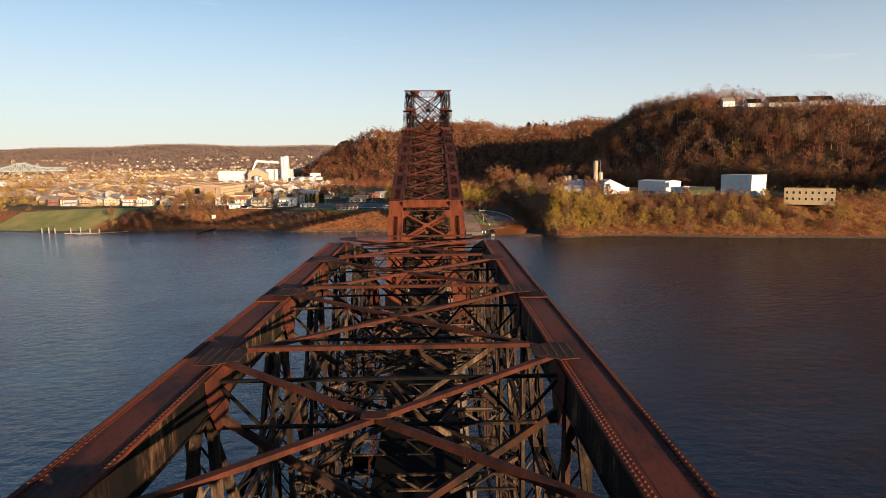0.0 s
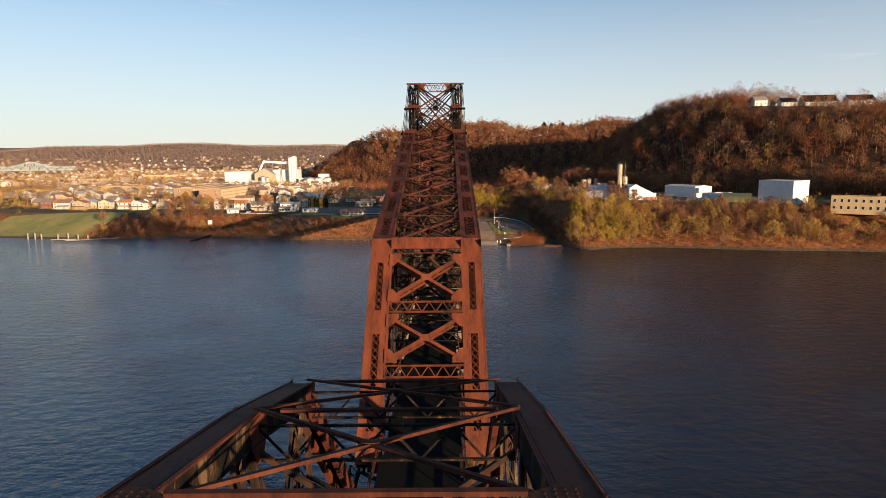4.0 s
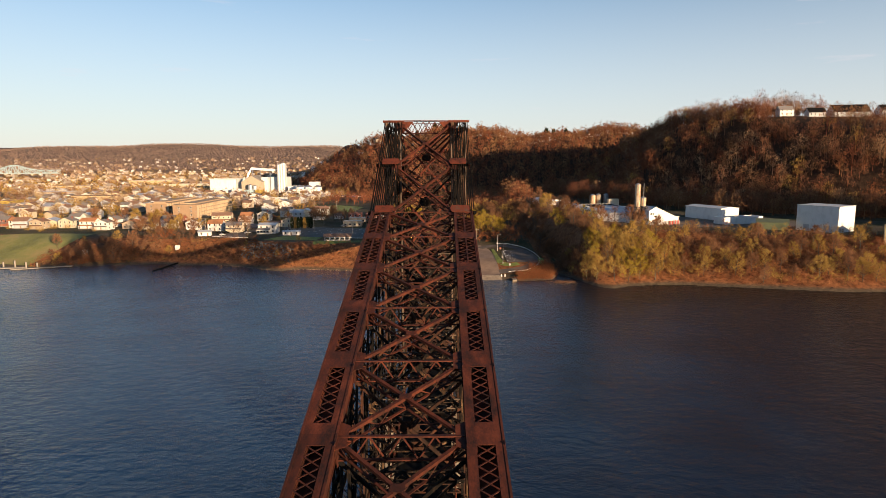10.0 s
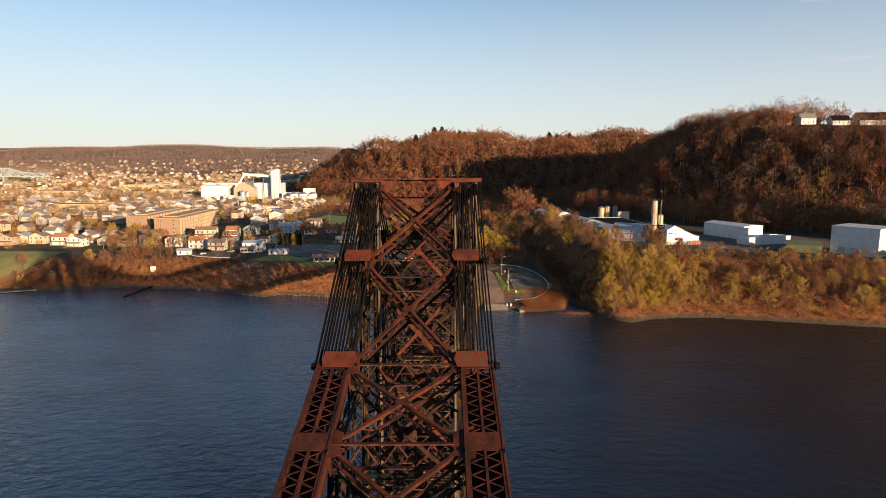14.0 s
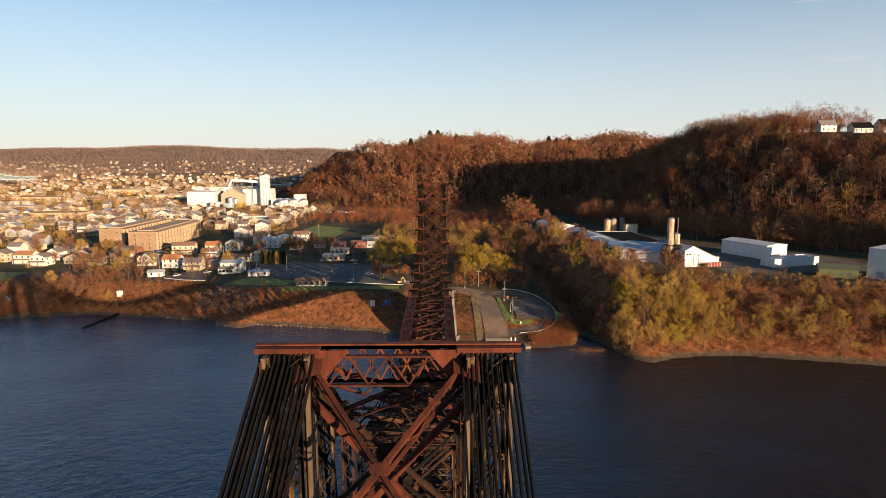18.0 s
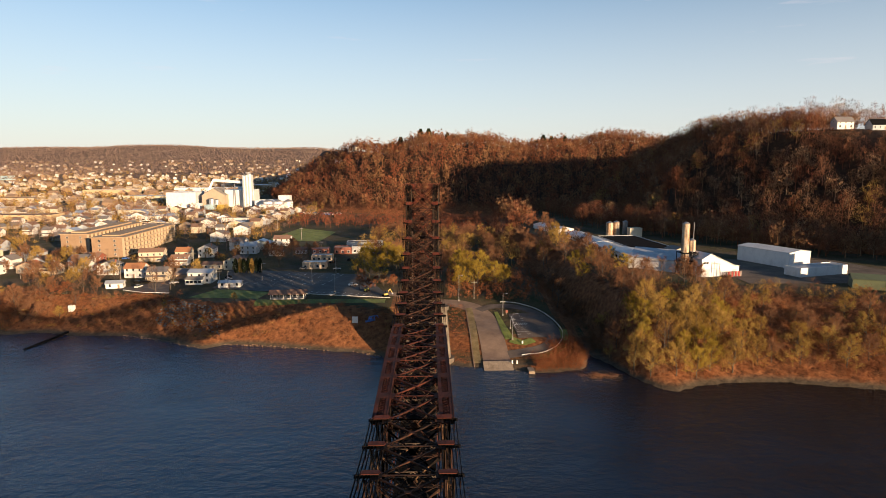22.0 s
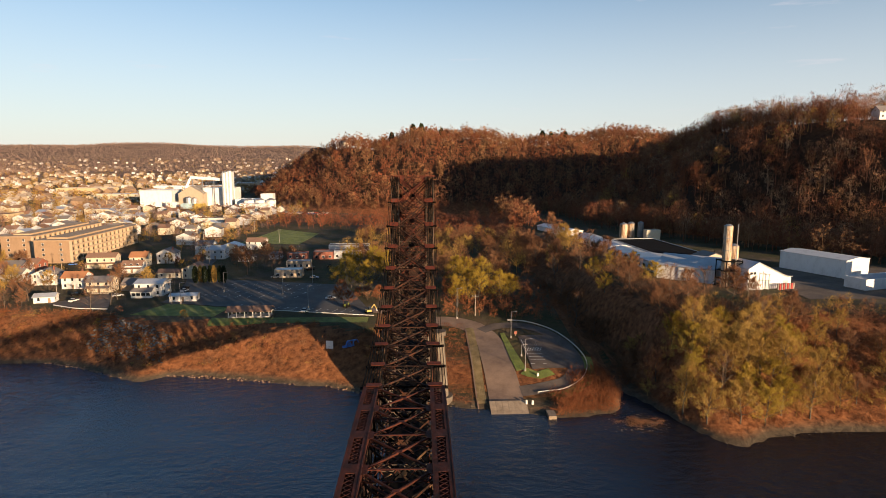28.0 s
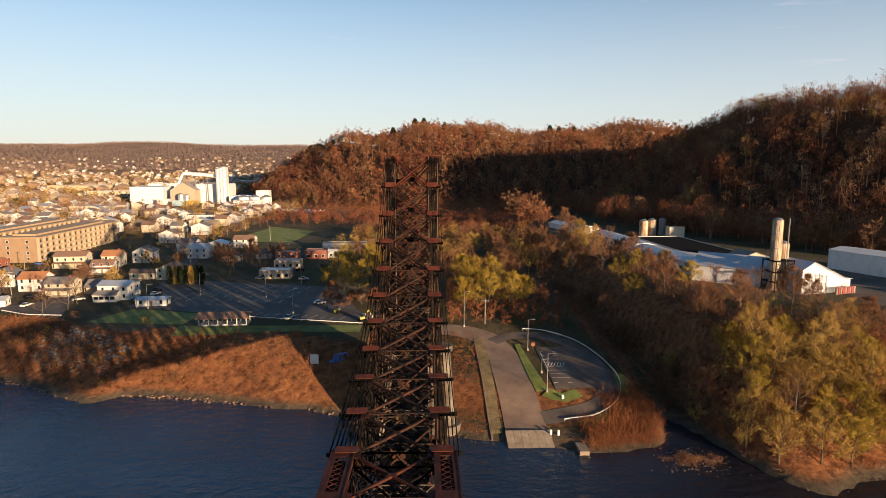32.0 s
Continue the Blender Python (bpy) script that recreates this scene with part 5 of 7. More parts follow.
for k in range(6):
    mb = MB()
    x0 = 22.6 + 1.85 * k
    mb.add([(x0, 212.2, -0.7), (x0 + 1.8, 212.2, -0.7), (x0 + 1.8, 221.2, 1.55), (x0, 221.2, 1.55), (x0, 212.2, -1.4), (x0 + 1.8, 212.2, -1.4), (x0 + 1.8, 221.2, 0.4), (x0, 221.2, 0.4)],
           [(0, 1, 2, 3), (7, 6, 5, 4), (0, 4, 5, 1), (1, 5, 6, 2), (2, 6, 7, 3), (3, 7, 4, 0)])
    part("slab", mb, RAMP_STONE, ramp_ob)
mb = MB()
mb.box(38.6, 40.8, 211.0, 215.5, -1, 1.0)
tagged(part("landing_block", mb, RAMP_STONE), "square concrete landing block at the water's edge", "landing")
wall_mb = MB()
for k in range(18):
    y0 = 219 + 3 * k
    z = gz(18, y0 + 1.5)
    wall_mb.bar((19.2, y0, gz(19.2, y0) - 0.3), (19.2, y0 + 3.0, gz(19.2, y0 + 3.0) - 0.3), 0.4, 1.1)
tagged(part("retaining_wall", wall_mb, ROAD_GREY), "low weathered concrete wall beside the ramp road", "wall", kind="structure")

# white guard rail round the loop
rail = thing("guard_rail", "white steel guard rail on short posts round the loop road", "guard rail")
line = along([(38, 224.6), (46, 226.2), (53.2, 231.5), (57, 239), (57.6, 248), (56.2, 259), (52, 269.5), (44, 276.4), (36, 278.5)], 1.9)
for i, p in enumerate(line):
    z = gz(p.x, p.y)
    mb = MB()
    mb.box(p.x - 0.07, p.x + 0.07, p.y - 0.07, p.y + 0.07, z - 0.3, z + 0.85)
    part("post", mb, WOODGREY, rail)
    if i + 1 < len(line):
        q = line[i + 1]
        mb = MB()
        for dz in (0.62, 0.78):
            mb.bar((p.x, p.y, z + dz), (q.x, q.y, gz(q.x, q.y) + dz), 0.09, 0.13)
        part("rail", mb, LINE, rail)

# big car park over the bank
lot = drape("car_park", [(-108, 302), (-16, 277.5), (-34, 334), (-106, 352)], 30, 20, ASPHALT, "large dark tarmac car park with white stall lines", "car park", 0.12)
road_strip("street_riverside", [(-126, 420), (-118, 372), (-110, 345), (-104, 318), (-99, 299)], 8, ASPHALT, "tarmac side street beside the white house", lift=0.11)
drape("yard", [(-156, 302), (-137, 291.5), (-124.5, 290.5), (-138, 323)], 12, 12, WARM_TARMAC, "tarmac yard at the end of a street", "yard", 0.14)
yard_rail = thing("yard_rail", "low white steel rail on posts at the yard's edge", "guard rail")
line = along([(-150, 297.5), (-143, 294.0), (-137, 290.6), (-130, 289.8), (-124, 289.8)], 2.0)
for p, q in zip(line, line[1:]):
    mb = MB()
    mb.bar((p.x, p.y, gz(p.x, p.y) + 0.65), (q.x, q.y, gz(q.x, q.y) + 0.65), 0.08, 0.3)
    part("rail", mb, LINE, yard_rail)
    mb = MB()
    mb.box(p.x - 0.07, p.x + 0.07, p.y + 0.05, p.y + 0.19, gz(p.x, p.y) - 0.2, gz(p.x, p.y) + 0.75)
    part("post", mb, STEELGREY, yard_rail)
for k in range(15):
    x = -74 + 3.4 * k
    y = 291.5 - 0.225 * (x + 74)
    stripe(lot, (x, y + 1.2), (x + 1.6, y + 5.4))
for r in range(4):
    for k in range(9):
        x = -95 + 5.2 * k + 2 * r
        y = 312 + 8 * r - 0.2 * (k * 3)
        stripe(lot, (x, y), (x + 1.4, y + 4.2))
edge = thing("timber_kerb", "low white timber barrier along the car park", "barrier")
for k in range(20):
    x = -74 + 2.9 * k
    y0, y1 = 290.3 - 0.24 * (x + 74), 290.3 - 0.24 * (x + 2.8 + 74)
    mb = MB()
    mb.bar((x, y0, gz(x, y0) + 0.45), (x + 2.8, y1, gz(x + 2.8, y1) + 0.45), 0.14, 0.22)
    part("rail", mb, LINE, edge)
    mb = MB()
    mb.box(x - 0.08, x + 0.08, y0 - 0.08, y0 + 0.08, gz(x, y0) - 0.2, gz(x, y0) + 0.5)
    part("post", mb, WOODGREY, edge)


def lamp_post(x, y, h, arm=1.6, wood=False):
    z = gz(x, y)
    ob = thing("utility_pole" if wood else "street_lamp", "weathered wooden utility pole with a crossarm" if wood else "tall slim grey steel street lamp on a concrete foot",
               "pole" if wood else "street lamp", (x, y, z), R.uniform(-20, 20), group="poles" if wood else "street lamps")
    mb = MB()
    mb.tube((0, 0, -0.3), (0, 0, h), 0.16 if wood else 0.12, 0.10 if wood else 0.06, n=8)
    part("pole", mb, WOODGREY if wood else STEELGREY, ob)
    if wood:
        mb = MB()
        mb.box(-1.3, 1.3, -0.08, 0.08, h - 0.9, h - 0.72)
        part("crossarm", mb, WOODGREY, ob)
        for sx in (-1.1, 0, 1.1):
            mb = MB()
            mb.tube((sx, 0, h - 0.72), (sx, 0, h - 0.5), 0.06, n=6)
            part("insulator", mb, CONCRETE, ob)
    else:
        mb = MB()
        mb.bar((0, 0, h - 0.1), (arm, 0, h + 0.15), 0.07, 0.07)
        part("arm", mb, STEELGREY, ob)
        mb = MB()
        mb.box(arm - 0.3, arm + 0.5, -0.16, 0.16, h + 0.05, h + 0.2)
        part("lamp_head", mb, STEELGREY, ob)
        mb = MB()
        mb.tube((0, 0, -0.3), (0, 0, 0.75), 0.32, 0.3, n=10)
        part("foot", mb, CONCRETE, ob)


for x, y, h in ((35.3, 263.7, 10), (36.0, 236.5, 11), (16.5, 284, 12.5), (36.5, 247, 4), (-60, 316, 9), (-44, 291, 9), (-88, 322, 9), (-99, 300, 9)):
    lamp_post(x, y, h)
for x, y, h in ((-103, 300, 10), (-136, 352, 11), (-190, 372, 11), (-120, 395, 11), (-165, 325, 10), (-96, 430, 10), (-70, 400, 10), (-222, 330, 10), (-150, 470, 10), (-51, 340, 9), (-260, 380, 10),
                (-100, 480, 10), (-134, 540, 10), (-300, 420, 10), (24, 286, 9)):
    lamp_post(x, y, h, wood=True)


def car(x, y, rz, colour, label):
    ob = thing("car", label, "car", (x, y, gz(x, y) + 0.12), rz, group="parked cars")
    mb = MB()
    prof = [(-2.2, 0.35), (2.2, 0.35), (2.25, 0.75), (1.3, 0.95), (-1.9, 1.0), (-2.25, 0.8)]
    mb.add([(px_, -0.88, pz) for px_, pz in prof] + [(px_, 0.88, pz) for px_, pz in prof],
           [tuple(range(5, -1, -1))[::-1], tuple(range(11, 5, -1))] + [((k + 1) % 6, k, 6 + k, 6 + (k + 1) % 6) for k in range(6)])
    part("body", mb, colour, ob)
    mb = MB()
    cab = [(-1.6, 0.98), (0.9, 0.95), (0.3, 1.45), (-1.2, 1.48)]
    mb.add([(px_, -0.78, pz) for px_, pz in cab] + [(px_, 0.78, pz) for px_, pz in cab],
           [(0, 1, 2, 3), (7, 6, 5, 4)] + [((k + 1) % 4, k, 4 + k, 4 + (k + 1) % 4) for k in range(4)])
    part("cabin", mb, GLASS, ob)
    mb = MB()
    mb.box(-1.15, 0.25, -0.74, 0.74, 1.47, 1.52)
    part("roof", mb, colour, ob)
    for sx in (-1.35, 1.4):
        for sy in (-1, 1):
            mb = MB()
            mb.tube((sx, sy * 0.72, 0.32), (sx, sy * 0.92, 0.32), 0.33, n=10)
            part("wheel", mb, BLACK, ob)


CARS = [(WHITE, "white parked car on dark tarmac"), (STEELGREY, "grey parked car on dark tarmac"), (BLACK, "black parked car on dark tarmac"), (RED, "red parked car on dark tarmac"), (BLUE, "blue parked car on dark tarmac")]
for i, (x, y, a) in enumerate(((-146, 305, 80), (-152, 317, 5), (-148, 317.5, 8), (-132, 314, 40), (-106, 322, 80), (-108, 328, 78), (-44, 284.5, 75), (-37, 305, 20), (-52, 350, 0),
                              (-64, 374, 10), (-58, 372, 10), (-72, 352, 4), (-49, 381, 90), (-178, 392, 0), (-184, 391, 0), (-190, 392, 0), (-196, 393, 0), (-170, 384, 15), (-229, 405, 0), (-224, 405, 0))):
    c, lab = CARS[(0, 2, 2, 1, 0, 2, 0, 0, 1, 3, 2, 1, 2, 2, 1, 2, 4, 1, 0, 3)[i]]
    car(x, y, a, c, lab)
for k in range(26):
    c, lab = CARS[R.choice((0, 1, 2, 1, 0, 3, 4))]
    car(-150 + 4.2 * (k % 13) + R.uniform(-0.5, 0.5), 700 + 14 * (k // 13) - 1.2 * (k % 13), 80 + R.uniform(-6, 6), c, lab.replace("dark tarmac", "the factory's lot"))

# ---- buildings ----
def window(parent, face, u, z, w, h, half, mat=GLASS, frame=WHITE):
    """A window proud of a wall. face: '-y', '+x', '-x' or '+y'; u: along the wall; half: the wall's distance from the centre."""
    def put(mb, a0, a1, z0, z1, d0, d1):
        if face == '-y':
            mb.box(a0, a1, -half - d1, -half - d0, z0, z1)
        elif face == '+y':
            mb.box(a0, a1, half + d0, half + d1, z0, z1)
        elif face == '+x':
            mb.box(half + d0, half + d1, a0, a1, z0, z1)
        else:
            mb.box(-half - d1, -half - d0, a0, a1, z0, z1)
    mb = MB()
    put(mb, u - w / 2 - 0.1, u + w / 2 + 0.1, z + h, z + h + 0.1, -0.02, 0.09)
    put(mb, u - w / 2 - 0.1, u + w / 2 + 0.1, z - 0.1, z, -0.02, 0.11)
    put(mb, u - w / 2 - 0.1, u - w / 2, z, z + h, -0.02, 0.08)
    put(mb, u + w / 2, u + w / 2 + 0.1, z, z + h, -0.02, 0.08)
    ob = part("window", mb, frame, parent)
    mb = MB()
    put(mb, u - w / 2, u + w / 2, z, z + h, -0.02, 0.04)
    part("pane", mb, mat, ob)
    return ob


def gable_roof(parent, w, d, h, rh, mat, ridge='x', over=0.45, thick=0.18):
    for s in (-1, 1):
        mb = MB()
        if ridge == 'x':
            e = d / 2 + over
            k = rh / (d / 2)
            pts = [(-w / 2 - over, s * e, h - k * over), (w / 2 + over, s * e, h - k * over), (w / 2 + over, 0, h + rh), (-w / 2 - over, 0, h + rh)]
            nrm = (0, s * k, 1)
        else:
            e = w / 2 + over
            k = rh / (w / 2)
            pts = [(s * e, -d / 2 - over, h - k * over), (s * e, d / 2 + over, h - k * over), (0, d / 2 + over, h + rh), (0, -d / 2 - over, h + rh)]
            nrm = (s * k, 0, 1)
        mb.plate([Vector(p) + Vector((0, 0, thick / 2 + 0.02)) for p in pts], thick, nrm)
        part("roof", mb, mat, parent)


def gable_walls(w, d, h, rh, ridge='x'):
    mb = MB()
    if ridge == 'x':
        prof = [(-d / 2, -0.6), (d / 2, -0.6), (d / 2, h), (0, h + rh), (-d / 2, h)]
        n = 5
        mb.add([(-w / 2, a, b) for a, b in prof] + [(w / 2, a, b) for a, b in prof],
               [tuple(range(n - 1, -1, -1)), tuple(range(n, 2 * n))] + [(k, (k + 1) % n, n + (k + 1) % n, n + k) for k in range(n)])
    else:
        prof = [(-w / 2, -0.6), (w / 2, -0.6), (w / 2, h), (0, h + rh), (-w / 2, h)]
        n = 5
        mb.add([(a, -d / 2, b) for a, b in prof] + [(a, d / 2, b) for a, b in prof],
               [tuple(range(n)), tuple(range(2 * n - 1, n - 1, -1))] + [((k + 1) % n, k, n + k, n + (k + 1) % n) for k in range(n)])
    return mb


def house(x, y, rz, w, d, h, rh, wall, roof, label, ridge='x', porch=0, chimney=True, group="houses", rows=None, sides=True, z=None, simple=False):
    ob = thing("house", label, "house", (x, y, gz(x, y) if z is None else z), rz, group=group)
    part("wall", gable_walls(w, d, h, rh, ridge), wall, ob)
    gable_roof(ob, w, d, h, rh, roof, ridge)
    rows = rows or (1 if h < 4.2 else 2)
    n = max(2, int(w / 3.2))
    for r in range(rows):
        for k in range(n):
            u = -w / 2 + w * (k + 0.5) / n
            if r == 0 and k == n // 2:
                mb = MB()
                mb.box(u - 0.48, u + 0.48, -d / 2 - 0.06, -d / 2 + 0.02, 0, 2.05)
                part("door", mb, BRICK, ob)
            elif simple:
                if (r + k) % 2:
                    mb = MB()
                    mb.box(u - 0.5, u + 0.5, -d / 2 - 0.05, -d / 2 + 0.02, 0.95 + 2.75 * r, 2.35 + 2.75 * r)
                    part("window", mb, GLASS, ob)
            elif not (porch and r == 0):
                window(ob, '-y', u, 0.95 + 2.75 * r, 0.95, 1.35, d / 2)
        if sides and not simple:
            for u in (-d / 4, d / 4):
                window(ob, '+x', u, 0.95 + 2.75 * r, 0.9, 1.3, w / 2)
    if porch:
        mb = MB()
        mb.box(-w / 2, w / 2, -d / 2 - porch, -d / 2, -0.3, 0.25)
        part("porch_floor", mb, WOODGREY, ob)
        mb = MB()
        mb.plate([(-w / 2 - 0.2, -d / 2 - porch - 0.3, 2.55), (w / 2 + 0.2, -d / 2 - porch - 0.3, 2.55), (w / 2 + 0.2, -d / 2, 3.1), (-w / 2 - 0.2, -d / 2, 3.1)], 0.14, (0, -0.2, 1))
        part("porch_roof", mb, roof, ob)
        for k in range(0 if simple else 4):
            u = -w / 2 + 0.2 + (w - 0.4) * k / 3
            mb = MB()
            mb.box(u - 0.08, u + 0.08, -d / 2 - porch + 0.05, -d / 2 - porch + 0.21, 0.2, 2.6)
            part("porch_post", mb, wall, ob)
    if chimney:
        mb = MB()
        mb.box(w * 0.22, w * 0.22 + 0.6, 0.3, 0.9, h, h + rh + 0.7)
        part("chimney", mb, REDBRICK, ob)
    return ob


def block(name, label, category, x, y, rz, w, d, h, wall, roof, z=None, parapet=0.35, wins=(), group="", sides='-y'):
    """A flat-roofed building with a parapet. wins: (rows, columns, width, height) on the named faces."""
    ob = thing(name, label, category, (x, y, gz(x, y) if z is None else z), rz, group=group)
    mb = MB()
    mb.box(-w / 2, w / 2, -d / 2, d / 2, -2.0, h)
    part("wall", mb, wall, ob)
    mb = MB()
    mb.box(-w / 2 + 0.3, w / 2 - 0.3, -d / 2 + 0.3, d / 2 - 0.3, h, h + 0.06)
    part("roof", mb, roof, ob)
    for (a, b, c, e) in ((-w / 2, w / 2, -d / 2, -d / 2 + 0.3), (-w / 2, w / 2, d / 2 - 0.3, d / 2), (-w / 2, -w / 2 + 0.3, -d / 2 + 0.3, d / 2 - 0.3), (w / 2 - 0.3, w / 2, -d / 2 + 0.3, d / 2 - 0.3)):
        mb = MB()
        mb.box(a, b, c, e, h, h + parapet)
        part("parapet", mb, wall, ob)
    if wins:
        rows, cols, ww, wh = wins
        for f in sides.split():
            L, half = (w, d / 2) if f in ('-y', '+y') else (d, w / 2)
            for r in range(rows):
                for k in range(cols):
                    window(ob, f, -L / 2 + L * (k + 0.5) / cols, 0.9 + (h / rows) * r, ww, wh, half)
    return ob


# the riverside houses
ob = house(-118.6, 319, 0, 12, 9.5, 5.7, 1.2, WHITE, METAL_GREY, "white two-storey sided house with an enclosed front porch", chimney=False, rows=2)
mb = MB()
mb.box(-6.2, 2.6, -8.2, -4.75, -0.5, 2.7)
porch_ob = part("porch", mb, WHITE, ob, "white enclosed porch with a row of windows")
for k in range(4):
    mb = MB()
    mb.box(-5.8 + 2.1 * k, -4.2 + 2.1 * k, -8.26, -8.19, 1.0, 2.2)
    part("pane", mb, GLASS, porch_ob)
mb = MB()
mb.plate([(-6.6, -8.6, 2.75), (3.0, -8.6, 2.75), (2.4, -4.75, 3.9), (-6.0, -4.75, 3.9)], 0.14, (0, -0.28, 1))
part("porch_roof", mb, ROOF_GREY, ob)
house(-99.6, 306, 4, 11, 5.2, 2.5, 0.7, WHITE, METAL_GREY, "small low white mobile home on the grass", chimney=False, rows=1)
house(-113.5, 357, 0, 11, 9, 5.0, 2.4, CREAM, ROOF_BROWN, "cream gabled house with a brown roof beside the car park", ridge='y', chimney=False)
house(-126, 357.5, 0, 12, 6, 3.0, 1.2, CREAM, ROOF_BROWN, "low cream house wing with a brown roof", chimney=False)
house(-144.5, 326, 2, 10.5, 8, 5.0, 2.0, CREAM, ROOF_GREY, "cream sided house with a timber deck", porch=2.2)
house(-161, 335, 2, 10, 8.5, 5.3, 2.3, WHITE, ROOF_ORANGE, "white house with an orange shingle roof")
house(-180, 344, 4, 11, 9, 5.2, 2.4, WHITE, ROOF_GREY, "white gabled house with a grey roof", ridge='y')
house(-132, 331, 0, 9, 7, 3.2, 1.8, TANWALL, ROOF_GREY, "low tan house with a grey roof", porch=1.6)
house(-158, 306, 12, 8, 5, 2.6, 1.1, WHITE, METAL_GREY, "white garage beside the yard", chimney=False, rows=1)
house(-176, 388, 6, 15, 8, 6.0, 2.0, CREAM, ROOF_BROWN, "large cream two-storey gabled house", porch=1.8)
house(-157, 391, 4, 9, 8, 5.6, 2.4, CREAM, ROOF_ORANGE, "cream house with an orange roof")
house(-146, 402, 0, 10, 9, 5.8, 2.6, WHITE, ROOF_GREY, "white gabled house with a grey roof", ridge='y')
house(-152, 372, 5, 10, 7, 4.2, 2.0, WHITE, ROOF_BROWN, "white house with a brown roof", porch=1.8)
house(-122, 415, 0, 11, 9, 5.6, 2.2, BLUEGREY, METAL_GREY, "grey sided house with a pale metal roof")
house(-101, 404, 0, 9, 6, 3.0, 1.4, WHITE, ROOF_GREY, "small white house among trees", ridge='y', chimney=False)
house(-86, 412, 10, 8, 6, 3.0, 1.4, WHITE, ROOF_GREY, "small white house among trees", chimney=False)
house(-108, 452, 0, 12, 9, 5.2, 2.2, WHITE, ROOF_BROWN, "white house with a brown roof by the field")
for k, (x, y) in enumerate(((-200, 352), (-214, 345), (-229, 350), (-247, 344), (-205, 372), (-262, 352), (-282, 358), (-300, 352), (-322, 362), (-340, 372))):
    house(x, y, R.uniform(-6, 6), R.uniform(9, 12), 8.5, R.choice((4.0, 5.4, 5.6)), R.uniform(1.8, 2.6), (WHITE, CREAM, TANWALL, WHITE, REDBRICK)[k % 5], (ROOF_GREY, ROOF_BROWN, ROOF_ORANGE)[k % 3],
          ("white", "cream", "tan", "white", "red brick")[k % 5] + " riverside house with a pitched roof", porch=(0, 1.8)[k % 2], ridge=('x', 'y')[(k // 2) % 2])


def apartment(x, y, rz, w, d, storeys):
    """Brick flats with a pale balcony grid on the sunny side."""
    h = 3.0 * storeys + 0.8
    ob = thing("apartment_building", "long brown brick apartment block with rows of pale balconies", "apartment building", (x, y, gz(x, y)), rz, group="apartment blocks")
    mb = MB()
    mb.box(-w / 2, w / 2, -d / 2, d / 2, -1, h)
    part("wall", mb, BRICK, ob)
    mb = MB()
    mb.box(-w / 2 - 0.6, w / 2 + 1.6, -d / 2 - 0.6, d / 2 + 0.6, h, h + 0.5)
    part("roof", mb, ROOF_TAN, ob, "flat tan roof slab")
    mb = MB()
    mb.box(-w / 2 + 4, w / 2 - 4, -d / 2 + 6, d / 2 - 6, h + 0.5, h + 1.4)
    part("roof_ridge", mb, ROOF_TAN, ob)
    n = int(d / 5.2)
    for k in range(n + 1):
        u = -d / 2 + d * k / n
        mb = MB()
        mb.box(w / 2, w / 2 + 1.5, u - 0.28, u + 0.28, 0, h)
        part("pier", mb, BALCONY, ob)
    for r in range(storeys):
        for k in range(n):
            u = -d / 2 + d * (k + 0.5) / n
            mb = MB()
            mb.box(w / 2, w / 2 + 1.4, u - d / n / 2 + 0.3, u + d / n / 2 - 0.3, 3.0 * r + 0.5, 3.0 * r + 0.7)
            mb.box(w / 2 + 1.3, w / 2 + 1.38, u - d / n / 2 + 0.3, u + d / n / 2 - 0.3, 3.0 * r + 0.7, 3.0 * r + 1.5)
            b = part("balcony", mb, BALCONY, ob)
            mb = MB()
            mb.box(w / 2 - 0.02, w / 2 + 0.04, u - 1.3, u + 1.3, 3.0 * r + 0.75, 3.0 * r + 2.7)
            part("pane", mb, GLASS, b)
        for k in range(2):
            window(ob, '-y', -w / 4 + w / 2 * k, 3.0 * r + 1.2, 1.2, 1.3, d / 2)


apartment(-212, 441, 1, 20, 82, 4)
apartment(-244, 458, 1, 18, 80, 4)
block("shop", "brown brick shop with a flat roof", "shop", -69, 394, 2, 11, 8, 6.2, REDBRICK, ROOF_GREY, wins=(2, 3, 1.2, 1.3))
block("shop", "low tan building with a pale flat roof", "shop", -66, 382, 2, 13, 7, 3.8, TANWALL, METAL_GREY, wins=(1, 4, 1.4, 1.4))
block("shop", "low tan building with a pale flat roof", "shop", -66, 357, 4, 14, 8, 3.8, TANWALL, METAL_GREY, wins=(1, 4, 1.4, 1.4))
block("shop", "long low pinkish building with a flat roof", "shop", -57, 412, 2, 12, 9, 4.2, REDBRICK, BRICK, wins=(1, 3, 1.4, 1.4))
block("shop", "long low grey building in shade", "shop", -43, 415, 2, 16, 10, 4.6, BLUEGREY, ROOF_GREY, wins=(1, 4, 1.4, 1.4))
block("shop", "long low grey building in shade", "shop", -45, 440, 2, 26, 9, 4.0, BLUEGREY, ROOF_GREY)

pav = thing("pavilion", "open picnic pavilion with a rusty brown roof on posts", "pavilion", (-64, 279, gz(-64, 279)), 3)
mbw = MB()
mbw.box(-8, 8, -2.8, 2.8, -0.8, 0.25)
part("floor", mbw, CONCRETE, pav)
gable_roof(pav, 16, 5.6, 2.7, 1.3, ROOF_BROWN, 'x', 0.6)
for k in range(6):
    for s in (-1, 1):
        mb = MB()
        mb.box(-7.7 + 3.05 * k - 0.12, -7.7 + 3.05 * k + 0.12, s * 2.6 - 0.12, s * 2.6 + 0.12, 0.2, 2.75)
        part("post", mb, LINE, pav)
